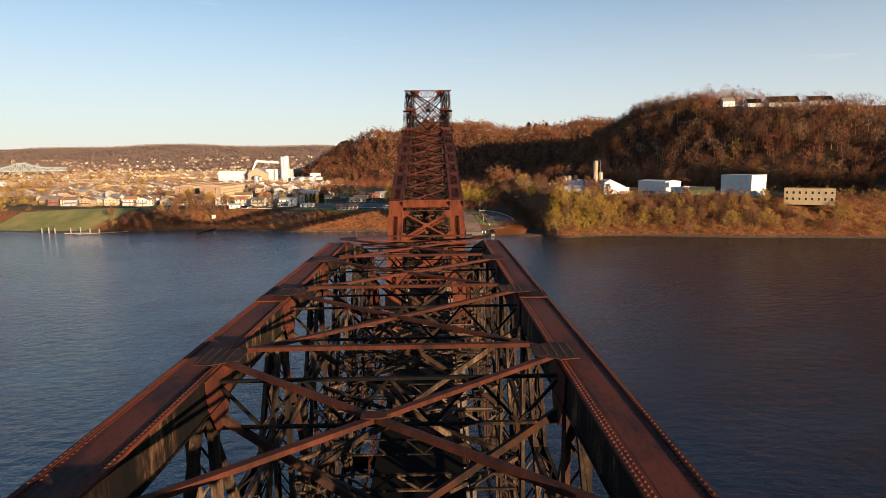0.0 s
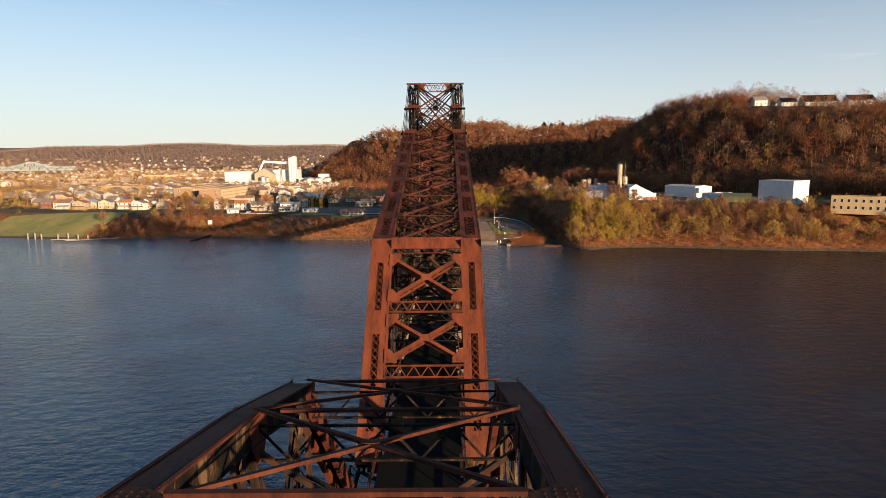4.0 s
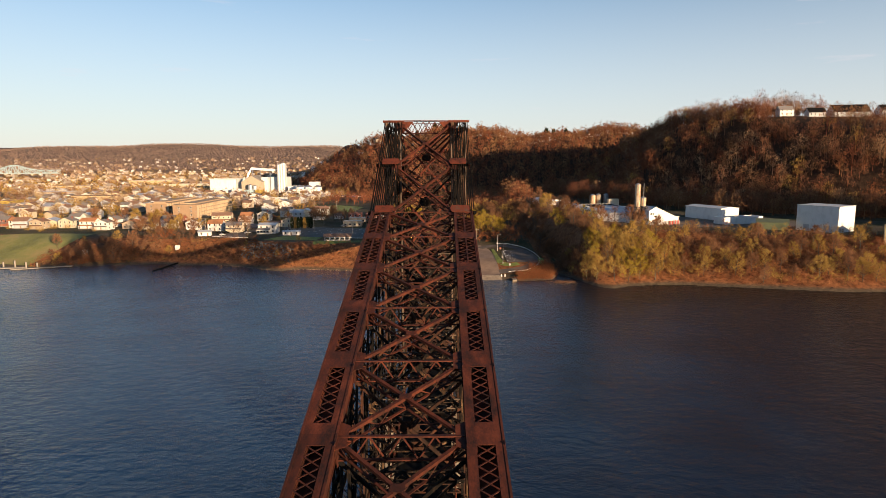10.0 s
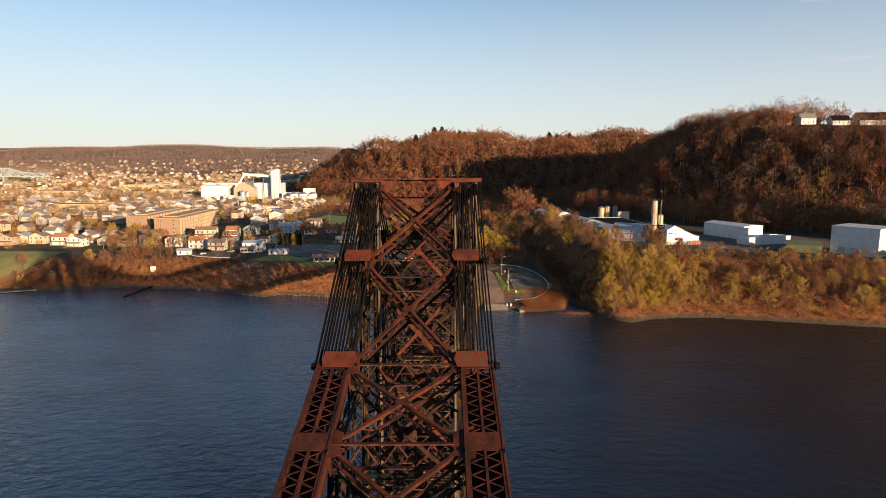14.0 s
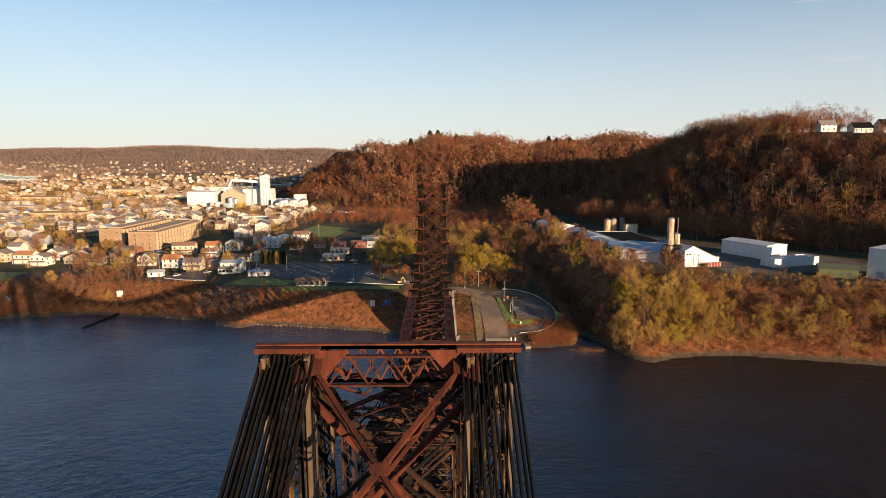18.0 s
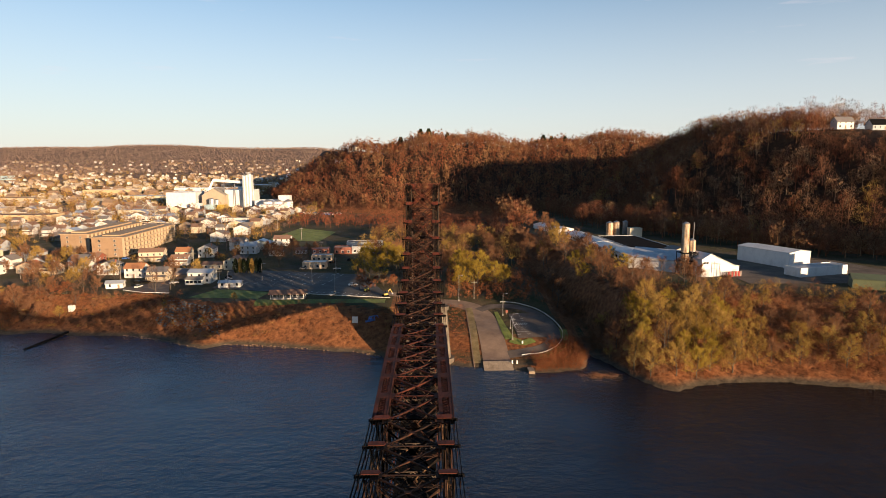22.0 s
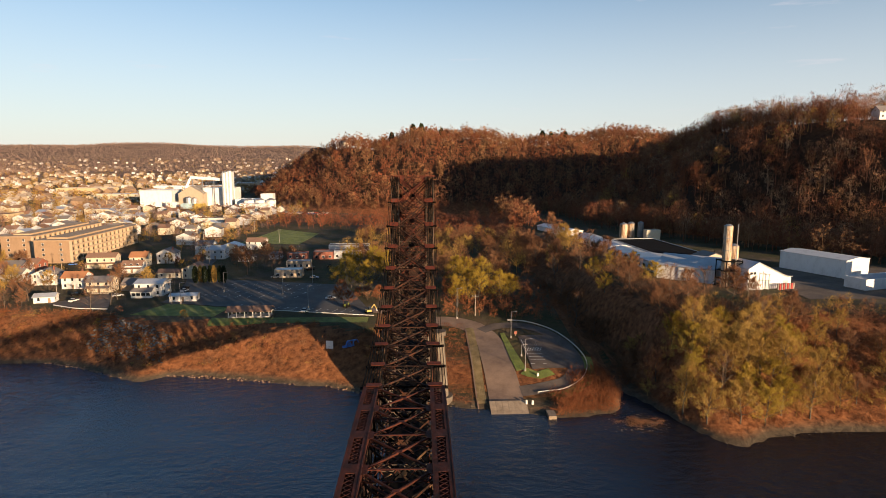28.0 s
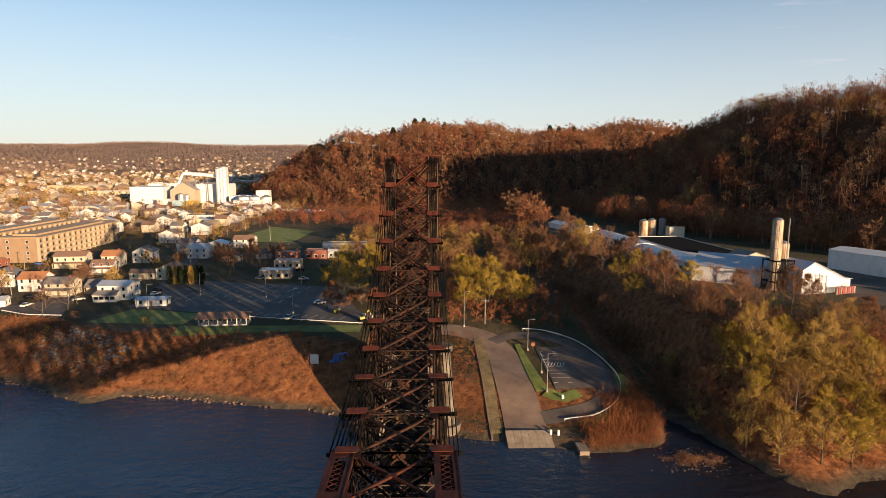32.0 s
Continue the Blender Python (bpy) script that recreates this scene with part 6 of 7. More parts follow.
for k in range(5):
    mb = MB()
    mb.box(-7.5 + 3.05 * k, -4.8 + 3.05 * k, -2.68, -2.58, 0.35, 0.5)
    part("railing", mb, LINE, pav)

# sign, blue play frame, kiosk on the banks
sg = thing("sign", "white rectangular notice board on two posts facing the river", "sign", (-29.5, 252, gz(-29.5, 252)), -8)
mb = MB()
mb.box(-1.25, 1.25, -0.06, 0.06, 0.8, 3.6)
part("board", mb, LINE, sg)
for s in (-1, 1):
    mb = MB()
    mb.box(s * 1.0 - 0.07, s * 1.0 + 0.07, 0.06, 0.18, -0.4, 3.4)
    part("post", mb, WOODGREY, sg)
bl = thing("winch_frame", "bright blue steel frame machine lying on the bank", "machine", (-21.8, 250.5, gz(-21.8, 250.5) + 0.3), 15)
for a, b in (((-3, 0, 0), (2.5, 0.5, 0.4)), ((-3, 1.2, 0), (2.5, 1.4, 0.4)), ((-2, 0, 0.2), (-1.2, 1, 1.8)), ((-1.2, 1, 1.8), (2.0, 0.8, 2.2)), ((2.0, 0.8, 2.2), (3.2, 0.6, 0.3)), ((0.6, 0.2, 0.3), (0.9, 0.9, 2.0))):
    mb = MB()
    mb.bar(a, b, 0.38, 0.38)
    part("beam", mb, BLUE, bl)
mb = MB()
mb.tube((-0.5, 0.2, 0.8), (-0.5, 1.4, 0.8), 0.6, n=12)
part("drum", mb, BLUE, bl)
kb = thing("notice_stand", "small red notice stand on the grass island", "sign", (37.2, 265, gz(37.2, 265) + 0.2), 0)
mb = MB()
mb.box(-0.5, 0.5, -0.1, 0.1, 0.6, 1.7)
part("board", mb, REDBRICK, kb)
mb = MB()
mb.box(-0.06, 0.06, -0.05, 0.05, -0.3, 0.7)
part("post", mb, WOODGREY, kb)
for x, y in ((39.5, 233.2), (33.6, 219.8), (35.4, 219.5)):
    mb = MB()
    mb.tube((x, y, gz(x, y) - 0.2), (x, y, gz(x, y) + 1.2), 0.35, 0.3, n=10)
    tagged(part("bollard", mb, LINE), "short white bollard near the boat ramp", "bollard", group="bollards")

# digger by the big car park
dg = thing("excavator", "small yellow excavator parked at the car park's corner", "excavator", (-18.5, 281, gz(-18.5, 281) + 0.1), 30)
for s in (-1, 1):
    mb = MB()
    mb.box(-1.3, 1.3, s * 0.9 - 0.25, s * 0.9 + 0.25, 0, 0.65)
    part("track", mb, BLACK, dg)
mb = MB()
mb.box(-1.1, 1.0, -0.9, 0.9, 0.7, 1.5)
part("body", mb, YELLOW, dg)
mb = MB()
mb.box(-0.2, 0.9, -0.8, 0.1, 1.5, 2.5)
part("cab", mb, GLASS, dg)
mb = MB()
mb.bar((0.9, 0.4, 1.3), (2.6, 0.4, 3.2), 0.25, 0.35)
mb.bar((2.6, 0.4, 3.2), (3.7, 0.4, 1.2), 0.2, 0.28)
part("arm", mb, YELLOW, dg)
mb = MB()
mb.box(3.3, 4.1, 0.0, 0.8, 0.5, 1.2)
part("bucket", mb, STEELGREY, dg)
gt = thing("tractor", "green utility tractor by the car park", "tractor", (-28.5, 291, gz(-28.5, 291) + 0.1), 70)
mb = MB()
mb.box(-1.3, 1.6, -0.5, 0.5, 0.6, 1.5)
part("body", mb, GRASS, gt)
mb = MB()
mb.box(-1.1, 0.2, -0.6, 0.6, 1.5, 2.6)
part("cab", mb, GLASS, gt)
for sx, r in ((-0.8, 0.75), (1.1, 0.5)):
    for s in (-1, 1):
        mb = MB()
        mb.tube((sx, s * 0.55, r), (sx, s * 0.9, r), r, n=12)
        part("wheel", mb, BLACK, gt)

# the white factory across the valley floor
FZ = 16.5


def silo(name, label, x, y, r, z0, z1, mat, cap=True, group="silos", bands=0):
    ob = thing(name, label, "silo", (x, y, z0), 0, group=group)
    mb = MB()
    mb.tube((0, 0, -1), (0, 0, z1 - z0), r, n=20)
    part("shell", mb, mat, ob)
    if cap:
        mb = MB()
        mb.tube((0, 0, z1 - z0), (0, 0, z1 - z0 + r * 0.45), r * 1.02, r * 0.25, n=20)
        part("cap", mb, STEELGREY, ob)
    for k in range(bands):
        mb = MB()
        z = (z1 - z0) * (k + 1) / (bands + 1)
        mb.tube((0, 0, z), (0, 0, z + 0.2), r + 0.06, n=20, caps=False)
        part("band", mb, STEELGREY, ob)
    mb = MB()
    for k in range(int((z1 - z0) / 0.5)):
        mb.bar((-0.25, -r - 0.15, 0.5 * k), (0.25, -r - 0.15, 0.5 * k), 0.05, 0.05)
    for s in (-1, 1):
        mb.bar((s * 0.25, -r - 0.15, 0), (s * 0.25, -r - 0.15, z1 - z0 + 0.8), 0.05, 0.05, (0, 1, 0))
    part("ladder", mb, STEELGREY, ob)
    return ob


block("factory_hall", "large white windowless factory hall", "factory", -324, 812, 2, 38, 34, 19.5, METAL_WHITE, METAL_GREY, z=FZ)
ob = thing("storage_hall", "tan gabled bulk storage hall with a pale roof", "factory", (-281, 815, FZ), 0)
part("wall", gable_walls(30, 40, 16, 9, 'y'), TANWALL, ob)
gable_roof(ob, 30, 40, 16, 9, CONCRETE, 'y')
block("factory_tower", "tall white slab-sided process tower", "tower", -238, 806, 2, 11, 11, 42, METAL_WHITE, METAL_GREY, z=FZ, wins=(6, 1, 1.2, 1.0))
for dx in (-3, 0, 3):
    silo("silo", "white silo standing against the process tower", -238 + dx * 1.2, 800, 2.4, FZ, FZ + 42 + dx * 0.4, METAL_WHITE, group="tower silos")
block("factory_hall", "low white factory building with roof plant", "factory", -252, 822, 0, 40, 26, 22, METAL_WHITE, METAL_GREY, z=FZ)
block("factory_hall", "low white factory building with roof plant", "factory", -213, 800, 0, 26, 20, 9, METAL_WHITE, METAL_GREY, z=FZ)
conv = thing("conveyor", "enclosed pale conveyor gallery on trestles", "conveyor", (0, 0, 0))
mb = MB()
mb.bar((-284, 806, 52), (-243, 806, 49), 3.2, 3.4)
part("gallery", mb, METAL_WHITE, conv)
for k, x in enumerate((-282, -270, -256)):
    mb = MB()
    for s in (-1, 1):
        mb.bar((x, 806 + s * 1.4, FZ), (x, 806 + s * 0.8, 50.5), 0.5, 0.5, (0, 1, 0))
    part("trestle", mb, STEELGREY, conv)
mb = MB()
mb.bar((-296, 800, 24), (-284, 806, 52), 2.0, 2.0)
part("riser", mb, METAL_GREY, conv)
silo("silo", "grey steel tank beside the storage hall", -281, 788, 3.4, FZ, 28, METAL_GREY)
silo("silo", "grey steel tank beside the storage hall", -274, 787, 3.0, FZ, 27, METAL_GREY)
block("plant_shed", "small yellow plant shed", "shed", -262, 772, 0, 11, 8, 6, YELLOW, METAL_GREY, z=FZ - 1)
block("plant_shed", "small pale blue plant shed", "shed", -277, 772, 0, 13, 8, 6, TEAL, METAL_GREY, z=FZ - 1)
block("plant_shed", "small white plant shed", "shed", -300, 786, 0, 13, 8, 7, METAL_WHITE, METAL_GREY, z=FZ - 1)
for k in range(3):
    silo("silo", "squat white storage tank at the factory", -205 + 13 * k, 775, 6, FZ - 2, FZ + 9, METAL_WHITE, group="squat tanks")
block("factory_hall", "white factory annex on the valley side", "factory", -189, 802, 0, 15, 12, 15, METAL_WHITE, METAL_GREY, z=FZ)
block("factory_hall", "long low white factory annex", "factory", -196, 762, 4, 30, 14, 7, METAL_WHITE, METAL_GREY, z=FZ - 1, wins=(1, 6, 2.0, 1.6))

# the works on the wooded bank
BZ = 22.0
ob = thing("works_building", "white metal-clad works building with a stepped gable front", "factory", (131.2, 278.2, BZ), 13.6)
prof = [(0, -3), (21, -3), (21, 4.4), (18.5, 4.6), (4.6, 10.8), (0, 8.4)]
n = len(prof)
mb = MB()
mb.add([(a, 0, b) for a, b in prof] + [(a, 14, b) for a, b in prof],
       [tuple(range(n)), tuple(range(2 * n - 1, n - 1, -1))] + [((k + 1) % n, k, n + k, n + (k + 1) % n) for k in range(n)])
part("wall", mb, METAL_WHITE, ob)
for a, b in (((18.8, 4.65), (4.6, 10.95)), ((4.6, 10.95), (-0.4, 8.35)), ((21.4, 4.45), (18.5, 4.75))):
    mb = MB()
    mb.plate([(a[0], -0.4, a[1] + 0.12), (b[0], -0.4, b[1] + 0.12), (b[0], 14.4, b[1] + 0.12), (a[0], 14.4, a[1] + 0.12)], 0.15, (-(b[1] - a[1]), 0, b[0] - a[0]))
    part("roof", mb, METAL_GREY, ob)
for x0, x1, z0, z1 in ((2.2, 4.6, 0, 3.6), (8, 10.8, 0, 3.2), (17.2, 19.6, 0, 3.0)):
    mb = MB()
    mb.box(x0, x1, -0.08, 0.03, z0, z1)
    part("door", mb, BLUEGREY, ob, "grey roller door")
mb = MB()
for k in range(2):
    mb.box(0.8 + 1.6 * k, 2.0 + 1.6 * k, -0.07, 0.03, 6.2, 7.2)
part("window", mb, GLASS, ob)
mb = MB()
for q in (((6, -1.2, 0), (6, -1.2, 7.5)), ((9, -1.2, 0), (9, -1.2, 6.5)), ((6, -1.2, 6.8), (9.5, -1.2, 6.0)), ((5.5, -1.0, 4), (10, -1.0, 3.6))):
    mb.bar(q[0], q[1], 0.25, 0.25, (0, 1, 0) if q[0][0] == q[1][0] else (0, 0, 1))
part("pipework", mb, STEELGREY, ob)
tk = thing("gas_cylinder_rack", "rack of red and white upright cylinders before the works", "rack", (147.5, 279.3, BZ), 13.6)
for k in range(9):
    mb = MB()
    mb.tube((-4 + k * 0.95, 0, 0), (-4 + k * 0.95, 0, 2.5), 0.38, n=8)
    part("cylinder", mb, RED if k % 2 else CONCRETE, tk)
silo("silo", "tall rust-stained steel silo with a ladder", 126.3, 286.5, 1.75, BZ, 46.8, RUSTY_SILO, bands=4, group="rusty silos")
silo("silo", "shorter rust-stained silo beside the tall one", 131.0, 290, 1.9, BZ, 38.2, RUSTY_SILO, bands=2, group="rusty silos")
mb = MB()
mb.tube((129.6, 285.2, BZ), (129.6, 285.2, 47.5), 0.2, n=6)
tagged(part("vent_pipe", mb, STEELGREY), "thin dark vent pipe beside the silo", "pipe")
scf = thing("steel_scaffold", "dark steel service scaffold standing round the silos", "steel frame", (127.5, 286.5, BZ), 10)
for sx in (-3.4, 0.2, 3.8):
    for sy in (-3.0, 3.4):
        mb = MB()
        mb.bar((sx, sy, -3), (sx, sy, 11), 0.3, 0.3, (0, 1, 0))
        part("column", mb, BLACK, scf)
for z in (3, 6.5, 10.5):
    mb = MB()
    mb.box(-3.6, 4.0, -3.2, 3.6, z, z + 0.25)
    part("platform", mb, BLACK, scf)
for z in (0, 3.2, 6.8):
    for s in (-1, 1):
        mb = MB()
        mb.bar((-3.4, -3.0, z if s > 0 else z + 3.2), (3.8, -3.0, z + 3.2 if s > 0 else z), 0.16, 0.16)
        part("brace", mb, BLACK, scf)
ob = thing("works_hall", "white hall with a broad blue-grey metal roof", "factory", (121.5, 306, BZ), -38)
part("wall", gable_walls(24, 22, 6.0, 3.6, 'x'), METAL_WHITE, ob)
gable_roof(ob, 24, 22, 6.0, 3.6, METAL_GREY, 'x', 0.5)
rows_ = ((116, 328, 16, 26, 5.0), (112, 356, 13, 28, 4.2), (110, 386, 12, 30, 4.4), (108, 416, 12, 26, 4.2))
for x, y, w, d, h in rows_:
    ob = thing("works_shed", "long low white works shed with a pale metal roof", "factory", (x, y, BZ - 0.5), 4, group="works sheds")
    part("wall", gable_walls(w, d, h, 1.1, 'y'), METAL_WHITE, ob)
    gable_roof(ob, w, d, h, 1.1, METAL_GREY, 'y', 0.4)
    for k in range(5):
        window(ob, '-x', -d / 2 + d * (k + 0.5) / 5, 1.4, 2.6, 1.6, w / 2)
ob = thing("works_shed", "small dark-roofed shed behind the works hall", "factory", (142, 333, BZ), 8, group="works sheds")
part("wall", gable_walls(14, 10, 4.5, 2.4, 'y'), TANWALL, ob)
gable_roof(ob, 14, 10, 4.5, 2.4, ROOF_GREY, 'y')
block("works_shed", "long low shed with a black flat roof", "factory", 133, 372, 4, 26, 70, 4.0, BLUEGREY, BLACK, z=BZ - 0.5, group="works sheds")
for x, y, r, z1, m_ in ((136, 440, 2.6, 31.0, RUSTY_SILO), (141.5, 441, 2.4, 31.5, RUSTY_SILO), (149, 444, 2.0, 31.5, STEELGREY)):
    silo("silo", "rust-stained plant silo at the foot of the hill", x, y, r, gz(x, y) - 1, z1, m_, group="hill-foot silos")
block("plant_shed", "small pale concrete plant building below the hill", "shed", 152, 432, 0, 9, 6, 6, CREAM, CONCRETE)
ob = thing("works_shed", "white shed with a pale roof among trees", "factory", (100, 470, BZ - 1), 18, group="works sheds")
part("wall", gable_walls(13, 40, 4.2, 1.4, 'y'), METAL_WHITE, ob)
gable_roof(ob, 13, 40, 4.2, 1.4, METAL_GREY, 'y')
ob = thing("warehouse", "long white metal warehouse with a low-pitched roof", "warehouse", (187, 316, BZ), 22)
part("wall", gable_walls(16, 31, 8.0, 0.9, 'y'), METAL_WHITE, ob)
gable_roof(ob, 16, 31, 8.0, 0.9, METAL_WHITE, 'y', 0.3)
ob = block("warehouse", "low pale metal shed with a wide door", "warehouse", 190, 284, 17, 30, 9, 4.2, METAL_WHITE, METAL_GREY, z=BZ)
ob = thing("warehouse", "tall white box-shaped metal warehouse on the bank", "warehouse", (219.5, 244, BZ), -57)
mb = MB()
mb.box(-11, 11, -9.5, 9.5, -4, 14.2)
part("wall", mb, METAL_WHITE, ob)
mb = MB()
mb.box(-11.2, 11.2, -9.7, 9.7, 14.2, 14.5)
part("roof", mb, METAL_WHITE, ob)
for u in (-5.5, 0.5, 5.5):
    mb = MB()
    mb.box(u - 1.6, u + 1.6, -9.56, -9.46, 0, 3.8)
    part("door", mb, BLUEGREY, ob, "grey roller door")
ob = thing("shed", "olive green metal shed with a yellow side door", "shed", (194, 252, BZ), -26)
part("wall", gable_walls(16, 9, 4.2, 1.7, 'x'), GREEN_METAL, ob)
gable_roof(ob, 16, 9, 4.2, 1.7, GREEN_METAL, 'x')
mb = MB()
mb.box(8.0, 8.06, -2.5, 2.5, 0, 3.2)
part("door", mb, YELLOW, ob, "yellow door")
block("brick_building", "long yellow brick building with dark windows and a dark roof", "building", 243, 206, -34, 28, 10, 8.0, YELLOW_BRICK, BLACK, z=20, wins=(2, 8, 1.2, 1.7))

# houses on the hill
# grey siding here carries the shade on the house fronts
for x, y, w, d, h, rh, wl, rf, lab in ((292, 423, 11, 9, 4.6, 3.4, WHITE, ROOF_GREY, "white gabled house on the wooded hilltop"), (316, 420, 13, 9, 3.2, 3.8, BLUEGREY, BLACK, "house with shade-grey walls and a dark roof on the hilltop"),
                                       (344, 420, 28, 14, 3.4, 6.0, BLUEGREY, BLACK, "broad house with a dark hipped roof on the hilltop"), (380, 418, 22, 11, 4.6, 4.6, BLUEGREY, BLACK, "large house with shade-grey walls and a dark roof on the hilltop")):
    house(x, y, -6, w, d, h, rh, wl, rf, lab, group="hilltop houses")
for k in range(22):
    x = R.uniform(60, 330)
    y = 915 - 0.12 * x + R.uniform(-8, 25)
    house(x, y, R.uniform(-20, 20), 11, 8, 4.6, 2.4, R.choice((WHITE, CREAM, WHITE)), R.choice((ROOF_GREY, ROOF_BROWN)), "pale house among trees on the ridge", group="ridge houses", rows=1, sides=False, simple=True, z=gz(x, y) + 3)
for k in range(7):
    x = R.uniform(-140, -70)
    y = 905 + R.uniform(-6, 14)
    house(x, y, R.uniform(-20, 20), 10, 8, 4.6, 2.4, R.choice((CREAM, BLUEGREY)), R.choice((ROOF_GREY, ROOF_BROWN)), "house among trees on the ridge", group="ridge houses", rows=1, sides=False, simple=True, z=gz(x, y) + 3)

# ---- the town on the valley floor ----
TOWN = []
for k in range(8):
    w, d, h = (9, 10, 8.5, 11, 9.5, 12, 10, 14)[k], (8, 9, 8, 9, 8, 10, 9, 10)[k], (5.4, 5.6, 4.2, 5.8, 3.6, 6.0, 5.4, 4.4)[k]
    TOWN.append(house(-400 - 20 * k, 520, 0, w, d, h, 2.4, (WHITE, CREAM, WHITE, BLUEGREY, TANWALL, WHITE, BLUEGREY, CREAM)[k], (ROOF_GREY, ROOF_BROWN, ROOF_GREY, ROOF_BROWN, ROOF_GREY, ROOF_GREY, ROOF_BROWN, METAL_GREY)[k],
                      ("white", "cream", "small white", "blue-grey", "tan", "large white", "grey", "long cream")[k] + " town house with a pitched roof", ridge=('x', 'y')[k % 2], porch=(1.6, 0)[k % 2], chimney=k % 2 == 0, group="town houses", simple=True, rows=1))
USED = [(-212, 441, 50), (-244, 458, 50), (-281, 800, 60), (-230, 800, 55), (-324, 812, 34), (-195, 770, 34)]


def free_spot(x, y, r):
    return all((x - a) ** 2 + (y - b) ** 2 > (r + c) ** 2 for a, b, c in USED)


count = 0
for i in range(40):
    for j in range(26):
        x = -118 - 15.5 * j + R.uniform(-3, 3) - (9 if j % 3 == 2 else 0)
        y = 362 + 21 * i + R.uniform(-3, 3) + (8 if i % 2 else 0)
        if x < -0.72 * (y + 60) - 40 or count > 300 or R.random() < 0.49:
            continue
        if not free_spot(x, y, 9) or gz(x, y) > 22 or y > 760 and x > -340 or (x > -190 and y < 425) or (x > -140 and y > 455):
            continue
        if y > 800:
            continue
        USED.append((x, y, 4))
        copy_thing(R.choice(TOWN), pose(x, y, gz(x, y), 0, 0, R.choice((0, 90, 180, 0, -90)) + R.uniform(-5, 5)))
        count += 1
for x, y, w, d, h, m_, r_ in ((-420, 640, 60, 26, 7, YELLOW_BRICK, ROOF_BROWN), (-520, 720, 50, 24, 8, TANWALL, METAL_GREY), (-330, 700, 46, 20, 6, CREAM, METAL_GREY), (-480, 560, 34, 20, 7, YELLOW, ROOF_BROWN),
                              (-300, 640, 40, 16, 5, WHITE, METAL_GREY), (-260, 560, 36, 16, 5, CREAM, ROOF_BROWN), (-610, 900, 70, 30, 8, TANWALL, ROOF_BROWN), (-420, 930, 80, 28, 8, CREAM, METAL_GREY),
                              (-170, 640, 40, 12, 5, CREAM, ROOF_BROWN), (-560, 1080, 90, 30, 9, YELLOW_BRICK, METAL_GREY), (-190, 600, 26, 12, 6, WHITE, ROOF_BROWN), (-420, 1150, 110, 30, 9, WHITE, METAL_GREY), (-330, 1300, 90, 30, 8, TANWALL, METAL_GREY)):
    block("commercial_building", "low flat-roofed commercial building in the town", "building", x, y, R.uniform(-6, 6), w, d, h, m_, r_, wins=(1, 6, 2.5, 1.6) if y < 760 else ())


def far_houses(name, spots, mat, label):
    mb = MB()
    for x, y, z, s, a in spots:
        w, d, h, rh = 11 * s, 8.5 * s, 5.2 * s, 2.6 * s
        c, sn = math.cos(a), math.sin(a)
        prof = [(-d / 2, -3), (d / 2, -3), (d / 2, h), (0, h + rh), (-d / 2, h)]
        vs = [(u, p, q) for u in (-w / 2, w / 2) for p, q in prof]
        mb.add([(x + u * c - p * sn, y + u * sn + p * c, z + q) for u, p, q in vs],
               [(4, 3, 2, 1, 0), (5, 6, 7, 8, 9)] + [(k, (k + 1) % 5, 5 + (k + 1) % 5, 5 + k) for k in range(5)])
    return tagged(part(name, mb, mat), label, "houses", kind="stuff")


def far_spot(n, lo=0.9, hi=1.6):
    out = []
    for _ in range(n):
        y = 800 + 2300 * R.random() ** 1.25
        x = R.uniform(-0.78 * (y + 100), -0.16 * y - 110 if y < 1100 else -0.13 * y - 60)
        if not free_spot(x, y, 8):
            continue
        if gz(x, y) > 78:
            continue
        out.append((x, y, gz(x, y), R.uniform(lo, hi), R.choice((0, 1.57)) + R.uniform(-0.2, 0.2)))
    return out


far_houses("far_houses_white", far_spot(300, 0.6, 1.0), WHITE, "countless small white houses far up the valley")
far_houses("far_houses_cream", far_spot(260, 0.6, 1.05), CREAM, "countless small cream houses far up the valley")
far_houses("far_houses_brick", far_spot(140), BRICK, "countless small brick houses far up the valley")
far_houses("far_houses_tan", far_spot(300, 0.7, 1.3), TANWALL, "countless small tan houses far up the valley")

# the pale blue bridge far up the river
fb = thing("distant_bridge", "pale blue steel truss bridge far up the river", "bridge")
bx0, bx1, by = -1260.0, -955.0, 1410.0
def fbz(x):
    t = (x + 1068) / 60.0
    return 44 + 14 * max(0.0, 1 - abs(t)) ** 1.4 + 4 * max(0, 1 - abs((x + 1190) / 60.0))
xs_ = [bx0 + (bx1 - bx0) * k / 26 for k in range(27)]
for k in range(26):
    for yy in (by - 5, by + 5):
        for a, b in (((xs_[k], yy, fbz(xs_[k])), (xs_[k + 1], yy, fbz(xs_[k + 1]))), ((xs_[k], yy, 36), (xs_[k + 1], yy, 36)),
                     ((xs_[k], yy, 36), (xs_[k], yy, fbz(xs_[k]))), ((xs_[k], yy, 36 if k % 2 else fbz(xs_[k])), (xs_[k + 1], yy, fbz(xs_[k + 1]) if k % 2 else 36))):
            mb = MB()
            mb.bar(a, b, 0.9, 1.1, (0, 1, 0) if a[0] == b[0] else (0, 0, 1))
            part("truss_member", mb, TEAL, fb)
mb = MB()
mb.box(bx0, bx1, by - 5, by + 5, 34.5, 35.5)
part("deck", mb, CONCRETE, fb)
for x in (-1240, -1150, -1068, -985):
    mb = MB()
    mb.box(x - 3, x + 3, by - 6, by + 6, -3, 34.5)
    part("pier", mb, CONCRETE, fb)

